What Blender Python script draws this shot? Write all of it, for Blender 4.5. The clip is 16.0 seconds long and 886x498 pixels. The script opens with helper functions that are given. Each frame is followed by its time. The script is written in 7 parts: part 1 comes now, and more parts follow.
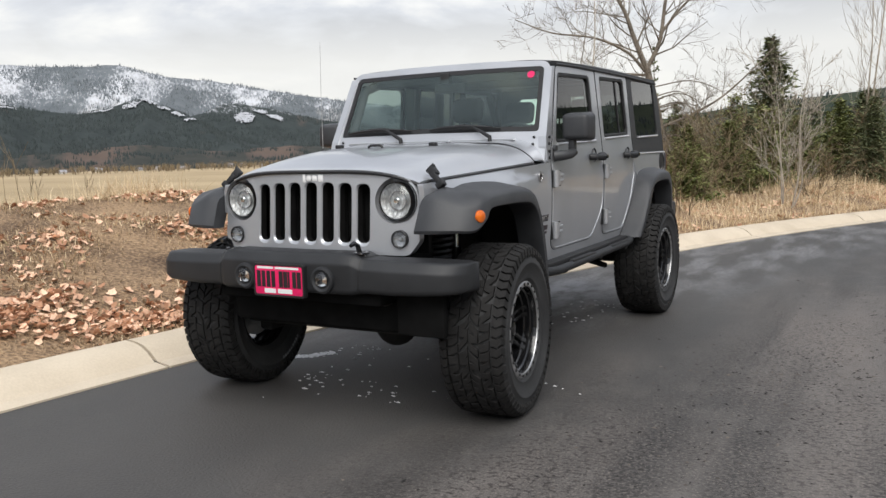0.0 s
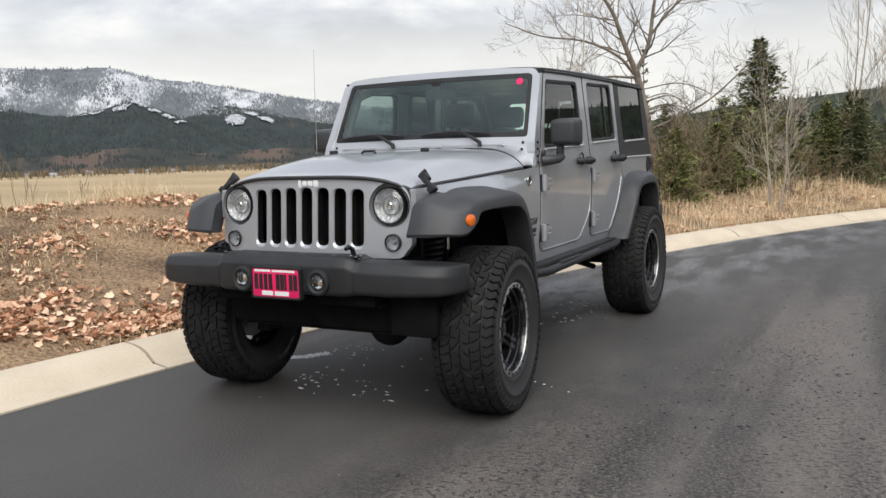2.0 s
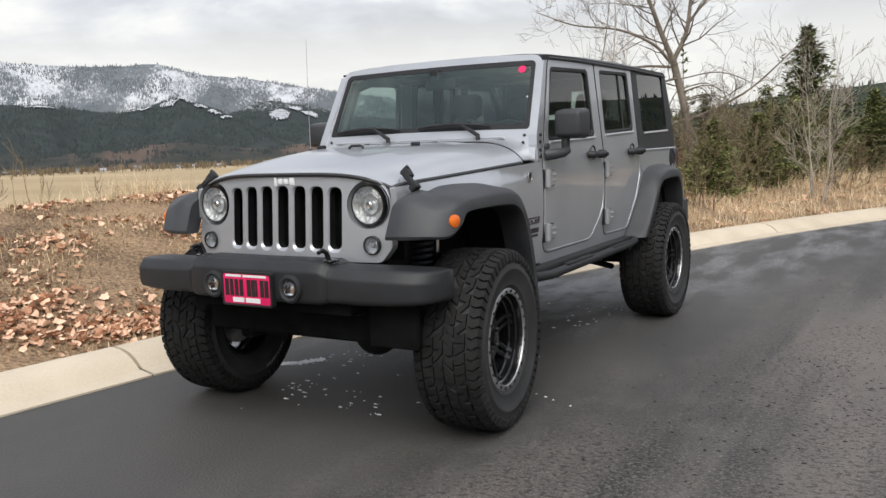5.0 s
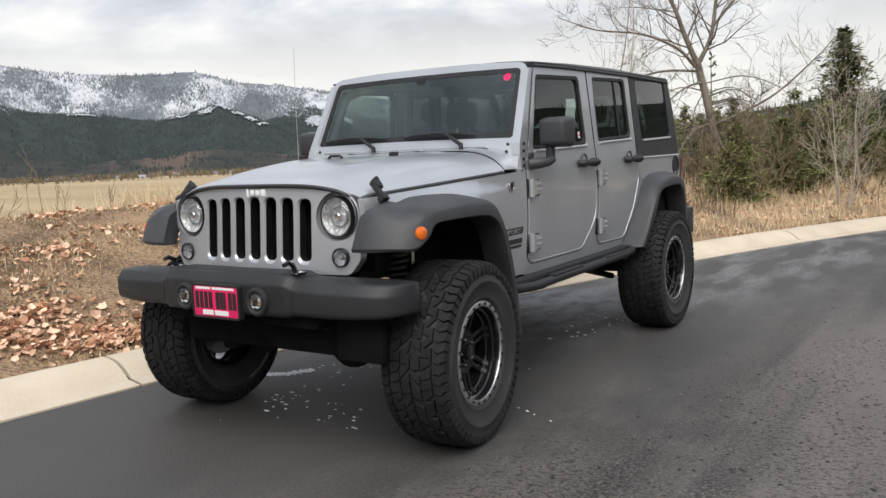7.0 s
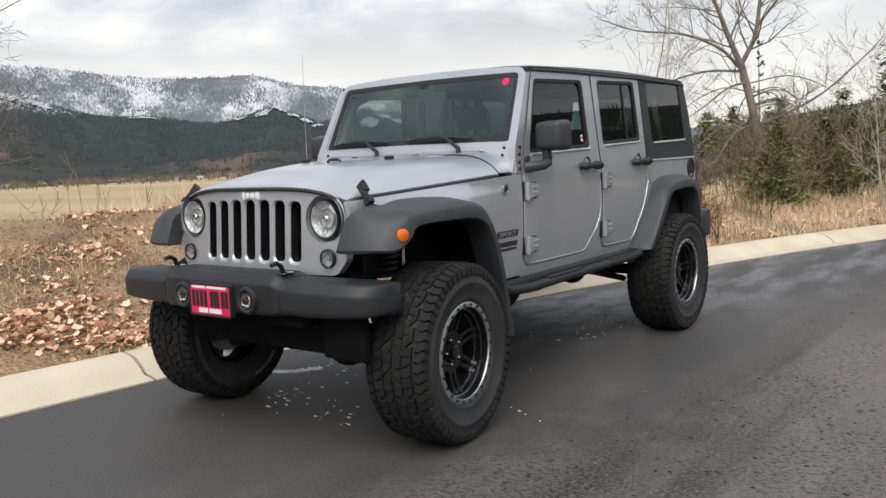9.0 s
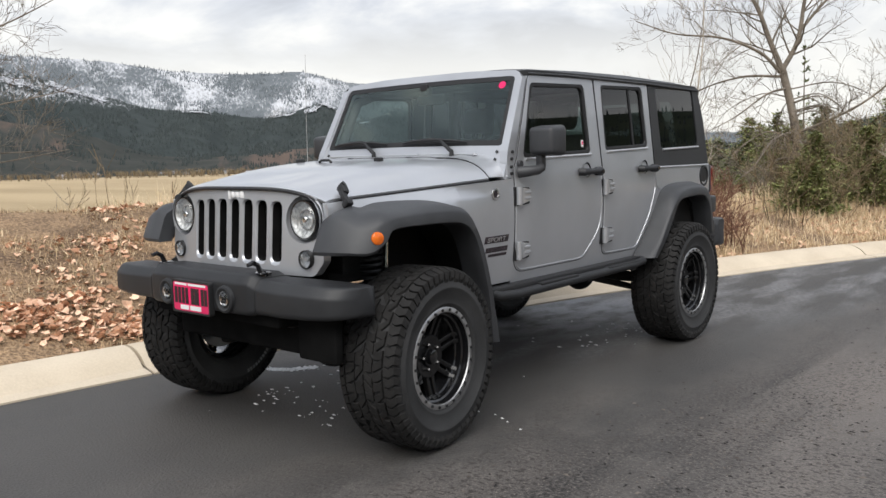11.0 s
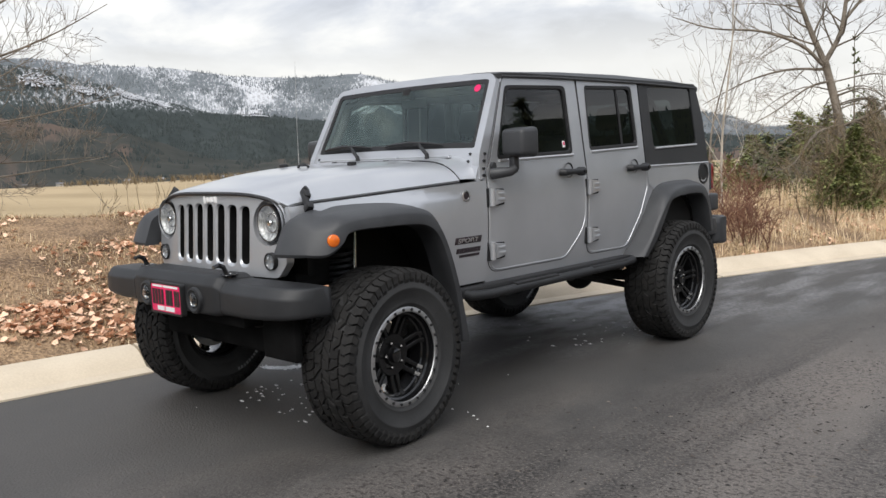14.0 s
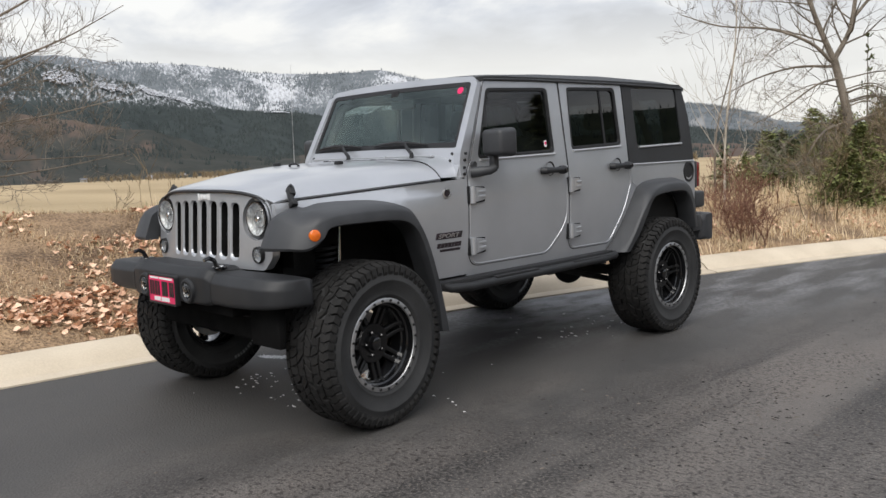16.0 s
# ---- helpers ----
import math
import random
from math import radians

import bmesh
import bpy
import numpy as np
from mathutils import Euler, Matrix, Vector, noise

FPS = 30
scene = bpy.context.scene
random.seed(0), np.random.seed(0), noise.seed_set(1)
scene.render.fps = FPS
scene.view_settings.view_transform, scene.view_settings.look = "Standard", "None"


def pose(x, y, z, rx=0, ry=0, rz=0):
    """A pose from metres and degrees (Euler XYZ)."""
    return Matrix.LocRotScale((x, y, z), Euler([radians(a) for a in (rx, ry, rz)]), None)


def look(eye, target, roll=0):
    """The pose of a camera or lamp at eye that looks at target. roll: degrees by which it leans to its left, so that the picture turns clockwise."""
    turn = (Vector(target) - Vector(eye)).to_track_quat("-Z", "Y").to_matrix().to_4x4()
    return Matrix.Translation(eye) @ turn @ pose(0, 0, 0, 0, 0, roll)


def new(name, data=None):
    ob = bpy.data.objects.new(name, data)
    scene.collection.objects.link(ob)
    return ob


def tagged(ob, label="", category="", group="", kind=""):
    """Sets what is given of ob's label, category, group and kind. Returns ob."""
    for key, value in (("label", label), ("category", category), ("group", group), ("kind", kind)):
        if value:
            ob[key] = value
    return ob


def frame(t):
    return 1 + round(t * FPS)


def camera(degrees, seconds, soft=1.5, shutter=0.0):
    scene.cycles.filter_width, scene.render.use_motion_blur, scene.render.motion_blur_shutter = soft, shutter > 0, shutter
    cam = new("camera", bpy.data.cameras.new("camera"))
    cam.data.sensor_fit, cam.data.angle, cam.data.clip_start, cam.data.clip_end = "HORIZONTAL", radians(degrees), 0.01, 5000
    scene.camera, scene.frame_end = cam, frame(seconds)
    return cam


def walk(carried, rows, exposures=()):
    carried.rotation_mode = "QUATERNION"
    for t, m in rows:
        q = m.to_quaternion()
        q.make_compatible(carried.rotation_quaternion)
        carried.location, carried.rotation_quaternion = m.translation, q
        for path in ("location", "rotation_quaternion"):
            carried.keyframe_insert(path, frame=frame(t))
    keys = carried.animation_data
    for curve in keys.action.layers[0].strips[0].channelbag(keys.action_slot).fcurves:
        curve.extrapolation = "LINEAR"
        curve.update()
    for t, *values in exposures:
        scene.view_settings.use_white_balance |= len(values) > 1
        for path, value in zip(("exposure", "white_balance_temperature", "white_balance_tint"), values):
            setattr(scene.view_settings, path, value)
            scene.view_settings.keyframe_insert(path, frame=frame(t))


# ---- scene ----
# camera and its walk
cam = camera(55.3, 16.0)
PATH = [
    (0, (2.661, -3.942, 1.38), (1.713, -2.197, 1.145), -1.5),
    (0.5, (2.685, -4.043, 1.394), (1.745, -2.292, 1.167), -1.5),
    (1, (2.702, -4.103, 1.397), (1.772, -2.346, 1.177), -1.4),
    (1.5, (2.713, -4.106, 1.398), (1.79, -2.346, 1.17), -1.6),
    (2, (2.727, -4.062, 1.403), (1.796, -2.308, 1.171), -1.7),
    (2.5, (2.74, -3.988, 1.404), (1.792, -2.241, 1.178), -1.7),
    (3, (2.755, -3.914, 1.4), (1.788, -2.178, 1.167), -1.6),
    (3.5, (2.763, -3.842, 1.395), (1.778, -2.118, 1.152), -1.7),
    (6, (2.872, -3.48, 1.401), (1.827, -1.791, 1.165), -2.4),
    (6.5, (2.935, -3.432, 1.402), (1.87, -1.755, 1.171), -2.5),
    (7, (3.015, -3.39, 1.41), (1.926, -1.728, 1.181), -2.4),
    (7.5, (3.094, -3.369, 1.42), (1.979, -1.724, 1.196), -2.3),
    (8, (3.17, -3.34, 1.42), (2.029, -1.713, 1.197), -2.5),
    (8.5, (3.249, -3.311, 1.42), (2.084, -1.701, 1.196), -2.6),
    (9, (3.33, -3.283, 1.41), (2.139, -1.692, 1.189), -2.5),
    (11.5, (3.619, -3.015, 1.421), (2.327, -1.504, 1.199), -1.2),
    (12, (3.693, -2.968, 1.417), (2.379, -1.477, 1.192), -1.4),
    (12.5, (3.764, -2.911, 1.418), (2.421, -1.445, 1.195), -1.9),
    (13, (3.831, -2.861, 1.424), (2.47, -1.411, 1.207), -2.3),
    (13.5, (3.907, -2.834, 1.429), (2.536, -1.393, 1.217), -2.3),
    (14, (3.982, -2.826, 1.425), (2.606, -1.39, 1.209), -2.2),
    (14.5, (4.033, -2.82, 1.417), (2.655, -1.388, 1.2), -2.2),
    (15, (4.129, -2.854, 1.412), (2.751, -1.418, 1.205), -2.0),
    (15.5, (4.223, -2.878, 1.421), (2.834, -1.454, 1.208), -2.3),
    (16, (4.321, -2.852, 1.436), (2.912, -1.451, 1.213), -2.2),
]
EXPOSURES = [(0, 0.96), (9, 0.97), (12.5, 1.04), (14, 1.0), (16, 0.91)]
walk(cam, [(t, look(eye, target, roll)) for t, eye, target, roll in PATH], EXPOSURES)

# ---- world and sun: a bright overcast winter sky ----
SUN_ELEV, SUN_AZ = 49.0, 147.0
world = bpy.data.worlds.new("overcast_sky")
scene.world = world
world.use_nodes = True
wn, wl = world.node_tree.nodes, world.node_tree.links
wn.clear()
w_out = wn.new("ShaderNodeOutputWorld")
w_bg = wn.new("ShaderNodeBackground")
w_sky = wn.new("ShaderNodeTexSky")
w_sky.sky_type, w_sky.sun_disc = "NISHITA", False
w_sky.sun_elevation, w_sky.sun_rotation = radians(SUN_ELEV), radians(SUN_AZ)
w_dim = wn.new("ShaderNodeMix")
w_dim.data_type, w_dim.blend_type = "RGBA", "MULTIPLY"
w_dim.inputs[0].default_value = 1.0
w_dim.inputs[7].default_value = (0.1, 0.1, 0.1, 1)
wl.new(w_sky.outputs[0], w_dim.inputs[6])
w_tc = wn.new("ShaderNodeTexCoord")
w_map = wn.new("ShaderNodeMapping")
w_map.inputs["Scale"].default_value = (1.0, 1.0, 2.6)
w_map.inputs["Rotation"].default_value = (0, 0, radians(48))
w_map.inputs["Location"].default_value = (1.3, 2.1, 0.2)
wl.new(w_tc.outputs["Generated"], w_map.inputs[0])
w_n1 = wn.new("ShaderNodeTexNoise")
w_n1.inputs["Scale"].default_value, w_n1.inputs["Detail"].default_value = 4.2, 7.0
w_n1.inputs["Roughness"].default_value = 0.54
w_n1.inputs["Distortion"].default_value = 0.25
wl.new(w_map.outputs[0], w_n1.inputs["Vector"])
w_ramp = wn.new("ShaderNodeValToRGB")
w_e = w_ramp.color_ramp.elements
w_e[0].position, w_e[0].color = 0.42, (0.42, 0.448, 0.512, 1)
w_e[1].position, w_e[1].color = 0.62, (0.985, 0.985, 0.972, 1)
w_mid = w_e.new(0.52)
w_mid.color = (0.62, 0.658, 0.735, 1)
wl.new(w_n1.outputs[0], w_ramp.inputs[0])
# thin bright clear band low over the hills
w_sep = wn.new("ShaderNodeSeparateXYZ")
wl.new(w_tc.outputs["Generated"], w_sep.inputs[0])
w_band = wn.new("ShaderNodeMapRange")
w_band.inputs[1].default_value, w_band.inputs[2].default_value = 0.10, 0.20
w_band.inputs[3].default_value, w_band.inputs[4].default_value = 0.8, 0.0
wl.new(w_sep.outputs[2], w_band.inputs[0])
w_low = wn.new("ShaderNodeMix")
w_low.data_type = "RGBA"
w_low.inputs[7].default_value = (0.985, 0.968, 0.922, 1)
wl.new(w_band.outputs[0], w_low.inputs[0])
wl.new(w_ramp.outputs[0], w_low.inputs[6])
w_mix = wn.new("ShaderNodeMix")
w_mix.data_type = "RGBA"
w_mix.inputs[0].default_value = 0.93
wl.new(w_dim.outputs[2], w_mix.inputs[6])
wl.new(w_low.outputs[2], w_mix.inputs[7])
wl.new(w_mix.outputs[2], w_bg.inputs[0])
# an overcast sky is about three times as bright overhead as at the horizon
w_zen = wn.new("ShaderNodeMapRange")
w_zen.inputs[1].default_value, w_zen.inputs[2].default_value = 0.0, 1.0
w_zen.inputs[3].default_value, w_zen.inputs[4].default_value = 0.50, 0.80
wl.new(w_sep.outputs[2], w_zen.inputs[0])
wl.new(w_zen.outputs[0], w_bg.inputs[1])
wl.new(w_bg.outputs[0], w_out.inputs[0])

sun_data = bpy.data.lights.new("sun", "SUN")
sun_data.energy, sun_data.angle, sun_data.color = 1.55, radians(50), (1.0, 0.97, 0.92)
sun = new("sun", sun_data)
sun.rotation_euler = Euler((radians(90 - SUN_ELEV), 0, radians(180 - SUN_AZ)))

# ---- materials ----
def material(name, dark, light, scale=6.0, fine=60.0, rough=(0.6, 0.8), metal=0.0, bump=0.15, depth=0.01, coat=0.0, low=0.35, high=0.65,
             fine_share=0.35, random_share=0.0, coat_rough=0.08, ior=1.45, stretch=(1, 1, 1)):
    """A surface with colour variation at two scales, a fine relief and its own gloss."""
    m = bpy.data.materials.new(name)
    m.use_nodes = True
    n, l = m.node_tree.nodes, m.node_tree.links
    b = n["Principled BSDF"]
    tc = n.new("ShaderNodeTexCoord")
    mp = n.new("ShaderNodeMapping")
    mp.inputs["Scale"].default_value = stretch
    l.new(tc.outputs["Object"], mp.inputs[0])
    a = n.new("ShaderNodeTexNoise")
    a.inputs["Scale"].default_value, a.inputs["Detail"].default_value = scale, 5
    f = n.new("ShaderNodeTexNoise")
    f.inputs["Scale"].default_value, f.inputs["Detail"].default_value = fine, 3
    l.new(mp.outputs[0], a.inputs["Vector"])
    l.new(mp.outputs[0], f.inputs["Vector"])
    mx = n.new("ShaderNodeMix")
    mx.inputs[0].default_value = fine_share
    l.new(a.outputs[0], mx.inputs[2])
    l.new(f.outputs[0], mx.inputs[3])
    value = mx.outputs[0]
    if random_share:
        oi = n.new("ShaderNodeObjectInfo") if random_share > 0 else n.new("ShaderNodeNewGeometry")
        mr = n.new("ShaderNodeMix")
        mr.inputs[0].default_value = abs(random_share)
        l.new(value, mr.inputs[2])
        l.new(oi.outputs["Random" if random_share > 0 else "Random Per Island"], mr.inputs[3])
        value = mr.outputs[0]
    r = n.new("ShaderNodeMapRange")
    r.inputs[1].default_value, r.inputs[2].default_value = low, high
    l.new(value, r.inputs[0])
    c = n.new("ShaderNodeMix")
    c.data_type = "RGBA"
    c.inputs[6].default_value, c.inputs[7].default_value = (*dark, 1), (*light, 1)
    l.new(r.outputs[0], c.inputs[0])
    l.new(c.outputs[2], b.inputs["Base Color"])
    rr = n.new("ShaderNodeMapRange")
    rr.inputs[3].default_value, rr.inputs[4].default_value = rough
    l.new(a.outputs[0], rr.inputs[0])
    l.new(rr.outputs[0], b.inputs["Roughness"])
    b.inputs["Metallic"].default_value, b.inputs["IOR"].default_value = metal, ior
    b.inputs["Coat Weight"].default_value, b.inputs["Coat Roughness"].default_value = coat, coat_rough
    if bump:
        bp = n.new("ShaderNodeBump")
        bp.inputs["Strength"].default_value, bp.inputs["Distance"].default_value = bump, depth
        l.new(f.outputs[0], bp.inputs["Height"])
        l.new(bp.outputs[0], b.inputs["Normal"])
    return m


def pane(name, tint, gloss=0.0, skin=0.085, sheen=(1, 1, 1)):
    """Thin glass: clear or tinted, with a mirror-like skin by its angle."""
    m = bpy.data.materials.new(name)
    m.use_nodes = True
    n, l = m.node_tree.nodes, m.node_tree.links
    n.clear()
    out = n.new("ShaderNodeOutputMaterial")
    t = n.new("ShaderNodeBsdfTransparent")
    t.inputs[0].default_value = (*tint, 1)
    g = n.new("ShaderNodeBsdfGlossy")
    g.inputs["Roughness"].default_value = gloss
    g.inputs[0].default_value = (*sheen, 1)
    f = n.new("ShaderNodeLayerWeight")
    f.inputs[0].default_value = 0.5
    w = n.new("ShaderNodeMath")
    w.operation = "POWER"
    w.inputs[1].default_value = 5.0
    k = n.new("ShaderNodeMath")
    k.operation = "MULTIPLY_ADD"
    k.use_clamp = True
    k.inputs[1].default_value, k.inputs[2].default_value = 1 - skin, skin
    l.new(f.outputs["Facing"], w.inputs[0])
    l.new(w.outputs[0], k.inputs[0])
    mx = n.new("ShaderNodeMixShader")
    l.new(k.outputs[0], mx.inputs[0])
    l.new(t.outputs[0], mx.inputs[1])
    l.new(g.outputs[0], mx.inputs[2])
    l.new(mx.outputs[0], out.inputs[0])
    return m


PAINT = material("silver_metallic_paint", (0.430, 0.442, 0.466), (0.495, 0.508, 0.535), 3, 900, (0.34, 0.40), 0.62, 0.06, 0.0005, 0.6, coat_rough=0.06)
PLASTIC = material("textured_black_plastic", (0.026, 0.027, 0.030), (0.046, 0.048, 0.052), 5, 700, (0.42, 0.54), 0, 0.25, 0.001)
GLOSSBLACK = material("gloss_black_metal", (0.004, 0.004, 0.0045), (0.008, 0.008, 0.009), 6, 200, (0.14, 0.22), 0.0, 0.02, 0.001, 0.6)
# gloss-free black for recesses: deep shade held in the colour
BLACKOUT = material("matt_black_fill", (0.009, 0.009, 0.009), (0.015, 0.015, 0.015), 9, 200, (0.9, 1.0), 0, 0.1, 0.001)
BUMPER = material("grained_bumper_plastic", (0.012, 0.0125, 0.014), (0.023, 0.0242, 0.0265), 5, 700, (0.45, 0.6), 0, 0.3, 0.001)
BLACKOUT.node_tree.nodes["Principled BSDF"].inputs["Specular IOR Level"].default_value = 0.0
DARK = material("black_chassis_metal", (0.013, 0.013, 0.013), (0.026, 0.025, 0.024), 7, 90, (0.6, 0.8), 0.1, 0.2, 0.002)
DARK.node_tree.nodes["Principled BSDF"].inputs["Specular IOR Level"].default_value = 0.25
RUBBER = material("tyre_rubber", (0.016, 0.0162, 0.0168), (0.040, 0.0402, 0.041), 5, 160, (0.60, 0.82), 0, 0.3, 0.002)
RUBBER.node_tree.nodes["Principled BSDF"].inputs["Specular IOR Level"].default_value = 0.45
# tread lugs: rubber darker than the sidewalls
LUGS = material("dark_tread_rubber", (0.008, 0.0078, 0.0078), (0.022, 0.021, 0.0205), 14, 160, (0.65, 0.9), 0, 0.6, 0.004)
LUGS.node_tree.nodes["Principled BSDF"].inputs["Specular IOR Level"].default_value = 0.3
SEAL = material("black_rubber_seal", (0.010, 0.010, 0.011), (0.016, 0.016, 0.017), 9, 200, (0.4, 0.6), 0, 0.05, 0.001)
MACHINED = material("machined_aluminium", (0.55, 0.55, 0.56), (0.75, 0.75, 0.76), 20, 400, (0.22, 0.34), 1.0, 0.05, 0.0006)
BELT = material("satin_window_moulding", (0.60, 0.60, 0.61), (0.70, 0.70, 0.71), 3, 12, (0.30, 0.36), 0.8, 0.0)
STEEL = material("dull_steel", (0.30, 0.30, 0.30), (0.45, 0.45, 0.44), 12, 150, (0.3, 0.45), 0.9, 0.1, 0.001)
WHEEL_BLACK = material("satin_black_wheel", (0.004, 0.004, 0.0045), (0.008, 0.008, 0.0085), 6, 200, (0.22, 0.30), 0.0, 0.02, 0.001)
RING = material("brushed_beadlock_metal", (0.38, 0.38, 0.385), (0.56, 0.56, 0.565), 30, 300, (0.34, 0.5), 0.9, 0.15, 0.001)
CHROME = material("reflector_chrome", (0.75, 0.76, 0.78), (0.85, 0.86, 0.87), 10, 40, (0.06, 0.16), 1.0, 0.0)
TOP = material("black_hardtop_shell", (0.016, 0.0165, 0.018), (0.028, 0.029, 0.031), 6, 500, (0.42, 0.55), 0, 0.2, 0.001)
SEAT = material("dark_grey_seat_cloth", (0.03, 0.03, 0.032), (0.06, 0.06, 0.062), 10, 300, (0.8, 0.95), 0, 0.4, 0.002)
PINK = material("hot_pink_plate_paint", (0.72, 0.010, 0.10), (0.80, 0.018, 0.14), 5, 80, (0.3, 0.45), 0, 0.03, 0.001)
WHITE = material("white_print", (0.72, 0.72, 0.72), (0.82, 0.82, 0.82), 8, 90, (0.4, 0.5), 0, 0)
INK = material("black_print", (0.012, 0.01, 0.012), (0.03, 0.02, 0.025), 8, 90, (0.4, 0.5), 0, 0)
AMBER = material("amber_lens_plastic", (0.62, 0.11, 0.008), (0.78, 0.17, 0.012), 20, 90, (0.12, 0.2), 0, 0.05, 0.001, 0.5)
RED = material("red_lens_plastic", (0.16, 0.006, 0.006), (0.26, 0.01, 0.01), 20, 90, (0.12, 0.2), 0, 0.05, 0.001, 0.5)
LENS = material("fluted_lamp_reflector", (0.30, 0.305, 0.30), (0.72, 0.73, 0.72), 26, 70, (0.24, 0.36), 0.3, 0.9, 0.006, fine_share=0.5, low=0.42, high=0.58, stretch=(1, 1.3, 0.5))
LAMP_GREY = material("grey_lamp_reflector", (0.30, 0.31, 0.32), (0.55, 0.56, 0.57), 40, 120, (0.2, 0.3), 0.7, 0.4, 0.003)
CLEAR = pane("clear_lamp_lens", (0.93, 0.94, 0.95), 0.02, 0.06)
WINDSCREEN = pane("windscreen_glass", (0.74, 0.88, 0.82), 0.0, 0.105, (0.86, 1.0, 0.95))
FRONT_GLASS = pane("lightly_tinted_glass", (0.36, 0.40, 0.39), 0.0, 0.062)
TINTED = pane("tinted_side_glass", (0.05, 0.055, 0.058), 0.0, 0.062)

ASPHALT = material("worn_asphalt", (0.037, 0.0358, 0.0353), (0.066, 0.0642, 0.0625), 0.7, 75, (0.50, 0.78), 0, 0.8, 0.008, fine_share=0.45)
GRIT = material("asphalt_crumbs", (0.016, 0.0145, 0.0135), (0.17, 0.145, 0.125), 3, 90, (0.7, 0.9), 0, 0.2, 0.002, random_share=-0.85, low=0.45, high=1.0)
CONCRETE = material("pale_kerb_concrete", (0.46, 0.385, 0.29), (0.60, 0.515, 0.40), 2.2, 70, (0.8, 0.95), 0, 0.3, 0.004, random_share=0.12)
JOINT = material("dirty_joint", (0.10, 0.085, 0.065), (0.18, 0.15, 0.12), 9, 60, (0.9, 1.0), 0, 0.3, 0.004)
BARK = material("pale_grey_bark", (0.105, 0.087, 0.068), (0.28, 0.24, 0.195), 3.5, 30, (0.8, 0.95), 0, 0.5, 0.01)
SAPLING = material("pale_sapling_bark", (0.28, 0.245, 0.20), (0.52, 0.46, 0.38), 3.5, 30, (0.8, 0.95), 0, 0.3, 0.004)
TWIG = material("brown_twig_bark", (0.105, 0.076, 0.042), (0.29, 0.222, 0.135), 1.5, 20, (0.8, 0.95), 0, 0.3, 0.004, random_share=-0.4)
REDTWIG = material("reddish_twig_bark", (0.13, 0.06, 0.04), (0.26, 0.14, 0.09), 2, 20, (0.8, 0.95), 0, 0.3, 0.004, random_share=-0.4)
NEEDLE = material("dark_conifer_needles", (0.074, 0.090, 0.042), (0.225, 0.245, 0.122), 1.2, 12, (0.65, 0.9), 0, 0.2, 0.01, random_share=-0.35)
NEEDLE_PALE = material("olive_conifer_needles", (0.086, 0.102, 0.029), (0.265, 0.282, 0.100), 1.2, 12, (0.65, 0.9), 0, 0.2, 0.01, random_share=-0.35)
STRAW = material("dry_straw_grass", (0.49, 0.355, 0.20), (0.80, 0.645, 0.44), 1.2, 25, (0.8, 0.95), 0, 0, random_share=-0.45)
THATCH = material("greyish_dry_grass", (0.15, 0.10, 0.058), (0.54, 0.39, 0.24), 1.0, 25, (0.8, 0.95), 0, 0, random_share=-0.45)
LEAF = material("fallen_brown_leaf", (0.40, 0.21, 0.12), (0.86, 0.58, 0.41), 3.0, 25, (0.65, 0.85), 0, 0.1, 0.003, random_share=-0.6, low=0.3, high=0.72)
ICE = material("pale_ice_chips", (0.6, 0.6, 0.6), (0.8, 0.8, 0.8), 9, 60, (0.4, 0.6), 0, 0.1, 0.002)

# ---- mesh helpers ----
FLAT_PANELS = ("silver_metallic_paint", "black_hardtop_shell")


def part(name, bm, mat, parent=None, label="", sharp=38, m=None):
    """Links a bmesh as one mesh object, under a thing or a part."""
    bmesh.ops.recalc_face_normals(bm, faces=bm.faces[:])
    me = bpy.data.meshes.new(name)
    bm.to_mesh(me)
    bm.free()
    return shaped(name, me, mat, parent, label, sharp, m)


def shaped(name, me, mat, parent=None, label="", sharp=38, m=None):
    me.materials.append(mat)
    if sharp:
        me.polygons.foreach_set("use_smooth", [True] * len(me.polygons))
        me.set_sharp_from_angle(angle=radians(sharp))
    ob = new(name, me)
    if parent:
        ob.parent = parent
    if m:
        ob.matrix_basis = m
    if sharp and mat.name in FLAT_PANELS:
        w = ob.modifiers.new("normals", "WEIGHTED_NORMAL")
        w.keep_sharp, w.weight = True, 80
    return tagged(ob, label) if label else ob


def thing(name, label, category, m=None, group="", kind=""):
    ob = tagged(new(name), label, category, group, kind)
    ob.empty_display_size = 0.2
    if m:
        ob.matrix_basis = m
    return ob


def loft(loops, caps=True, ring=True, bm=None):
    """Skins a row of loops that have the same number of points."""
    bm = bm or bmesh.new()
    vs = [[bm.verts.new(p) for p in lp] for lp in loops]
    k = len(vs[0])
    for a, b in zip(vs, vs[1:]):
        for i in range(k if ring else k - 1):
            j = (i + 1) % k
            bm.faces.new((a[i], a[j], b[j], b[i]))
    if caps and ring:
        bm.faces.new(vs[0][::-1])
        bm.faces.new(vs[-1])
    return bm


def revolve(profile, segs=48, bm=None, close=False):
    """Turns rows of (radius, x) round the x axis."""
    loops = []
    for i in range(segs):
        a = 2 * math.pi * i / segs
        loops.append([Vector((h, r * math.cos(a), r * math.sin(a))) for r, h in profile])
    bm = bm or bmesh.new()
    vs = [[bm.verts.new(p) for p in lp] for lp in loops]
    k = len(profile)
    for i in range(segs):
        a, b = vs[i], vs[(i + 1) % segs]
        for j in range(k if close else k - 1):
            q = (j + 1) % k
            bm.faces.new((a[j], a[q], b[q], b[j]))
    return bm


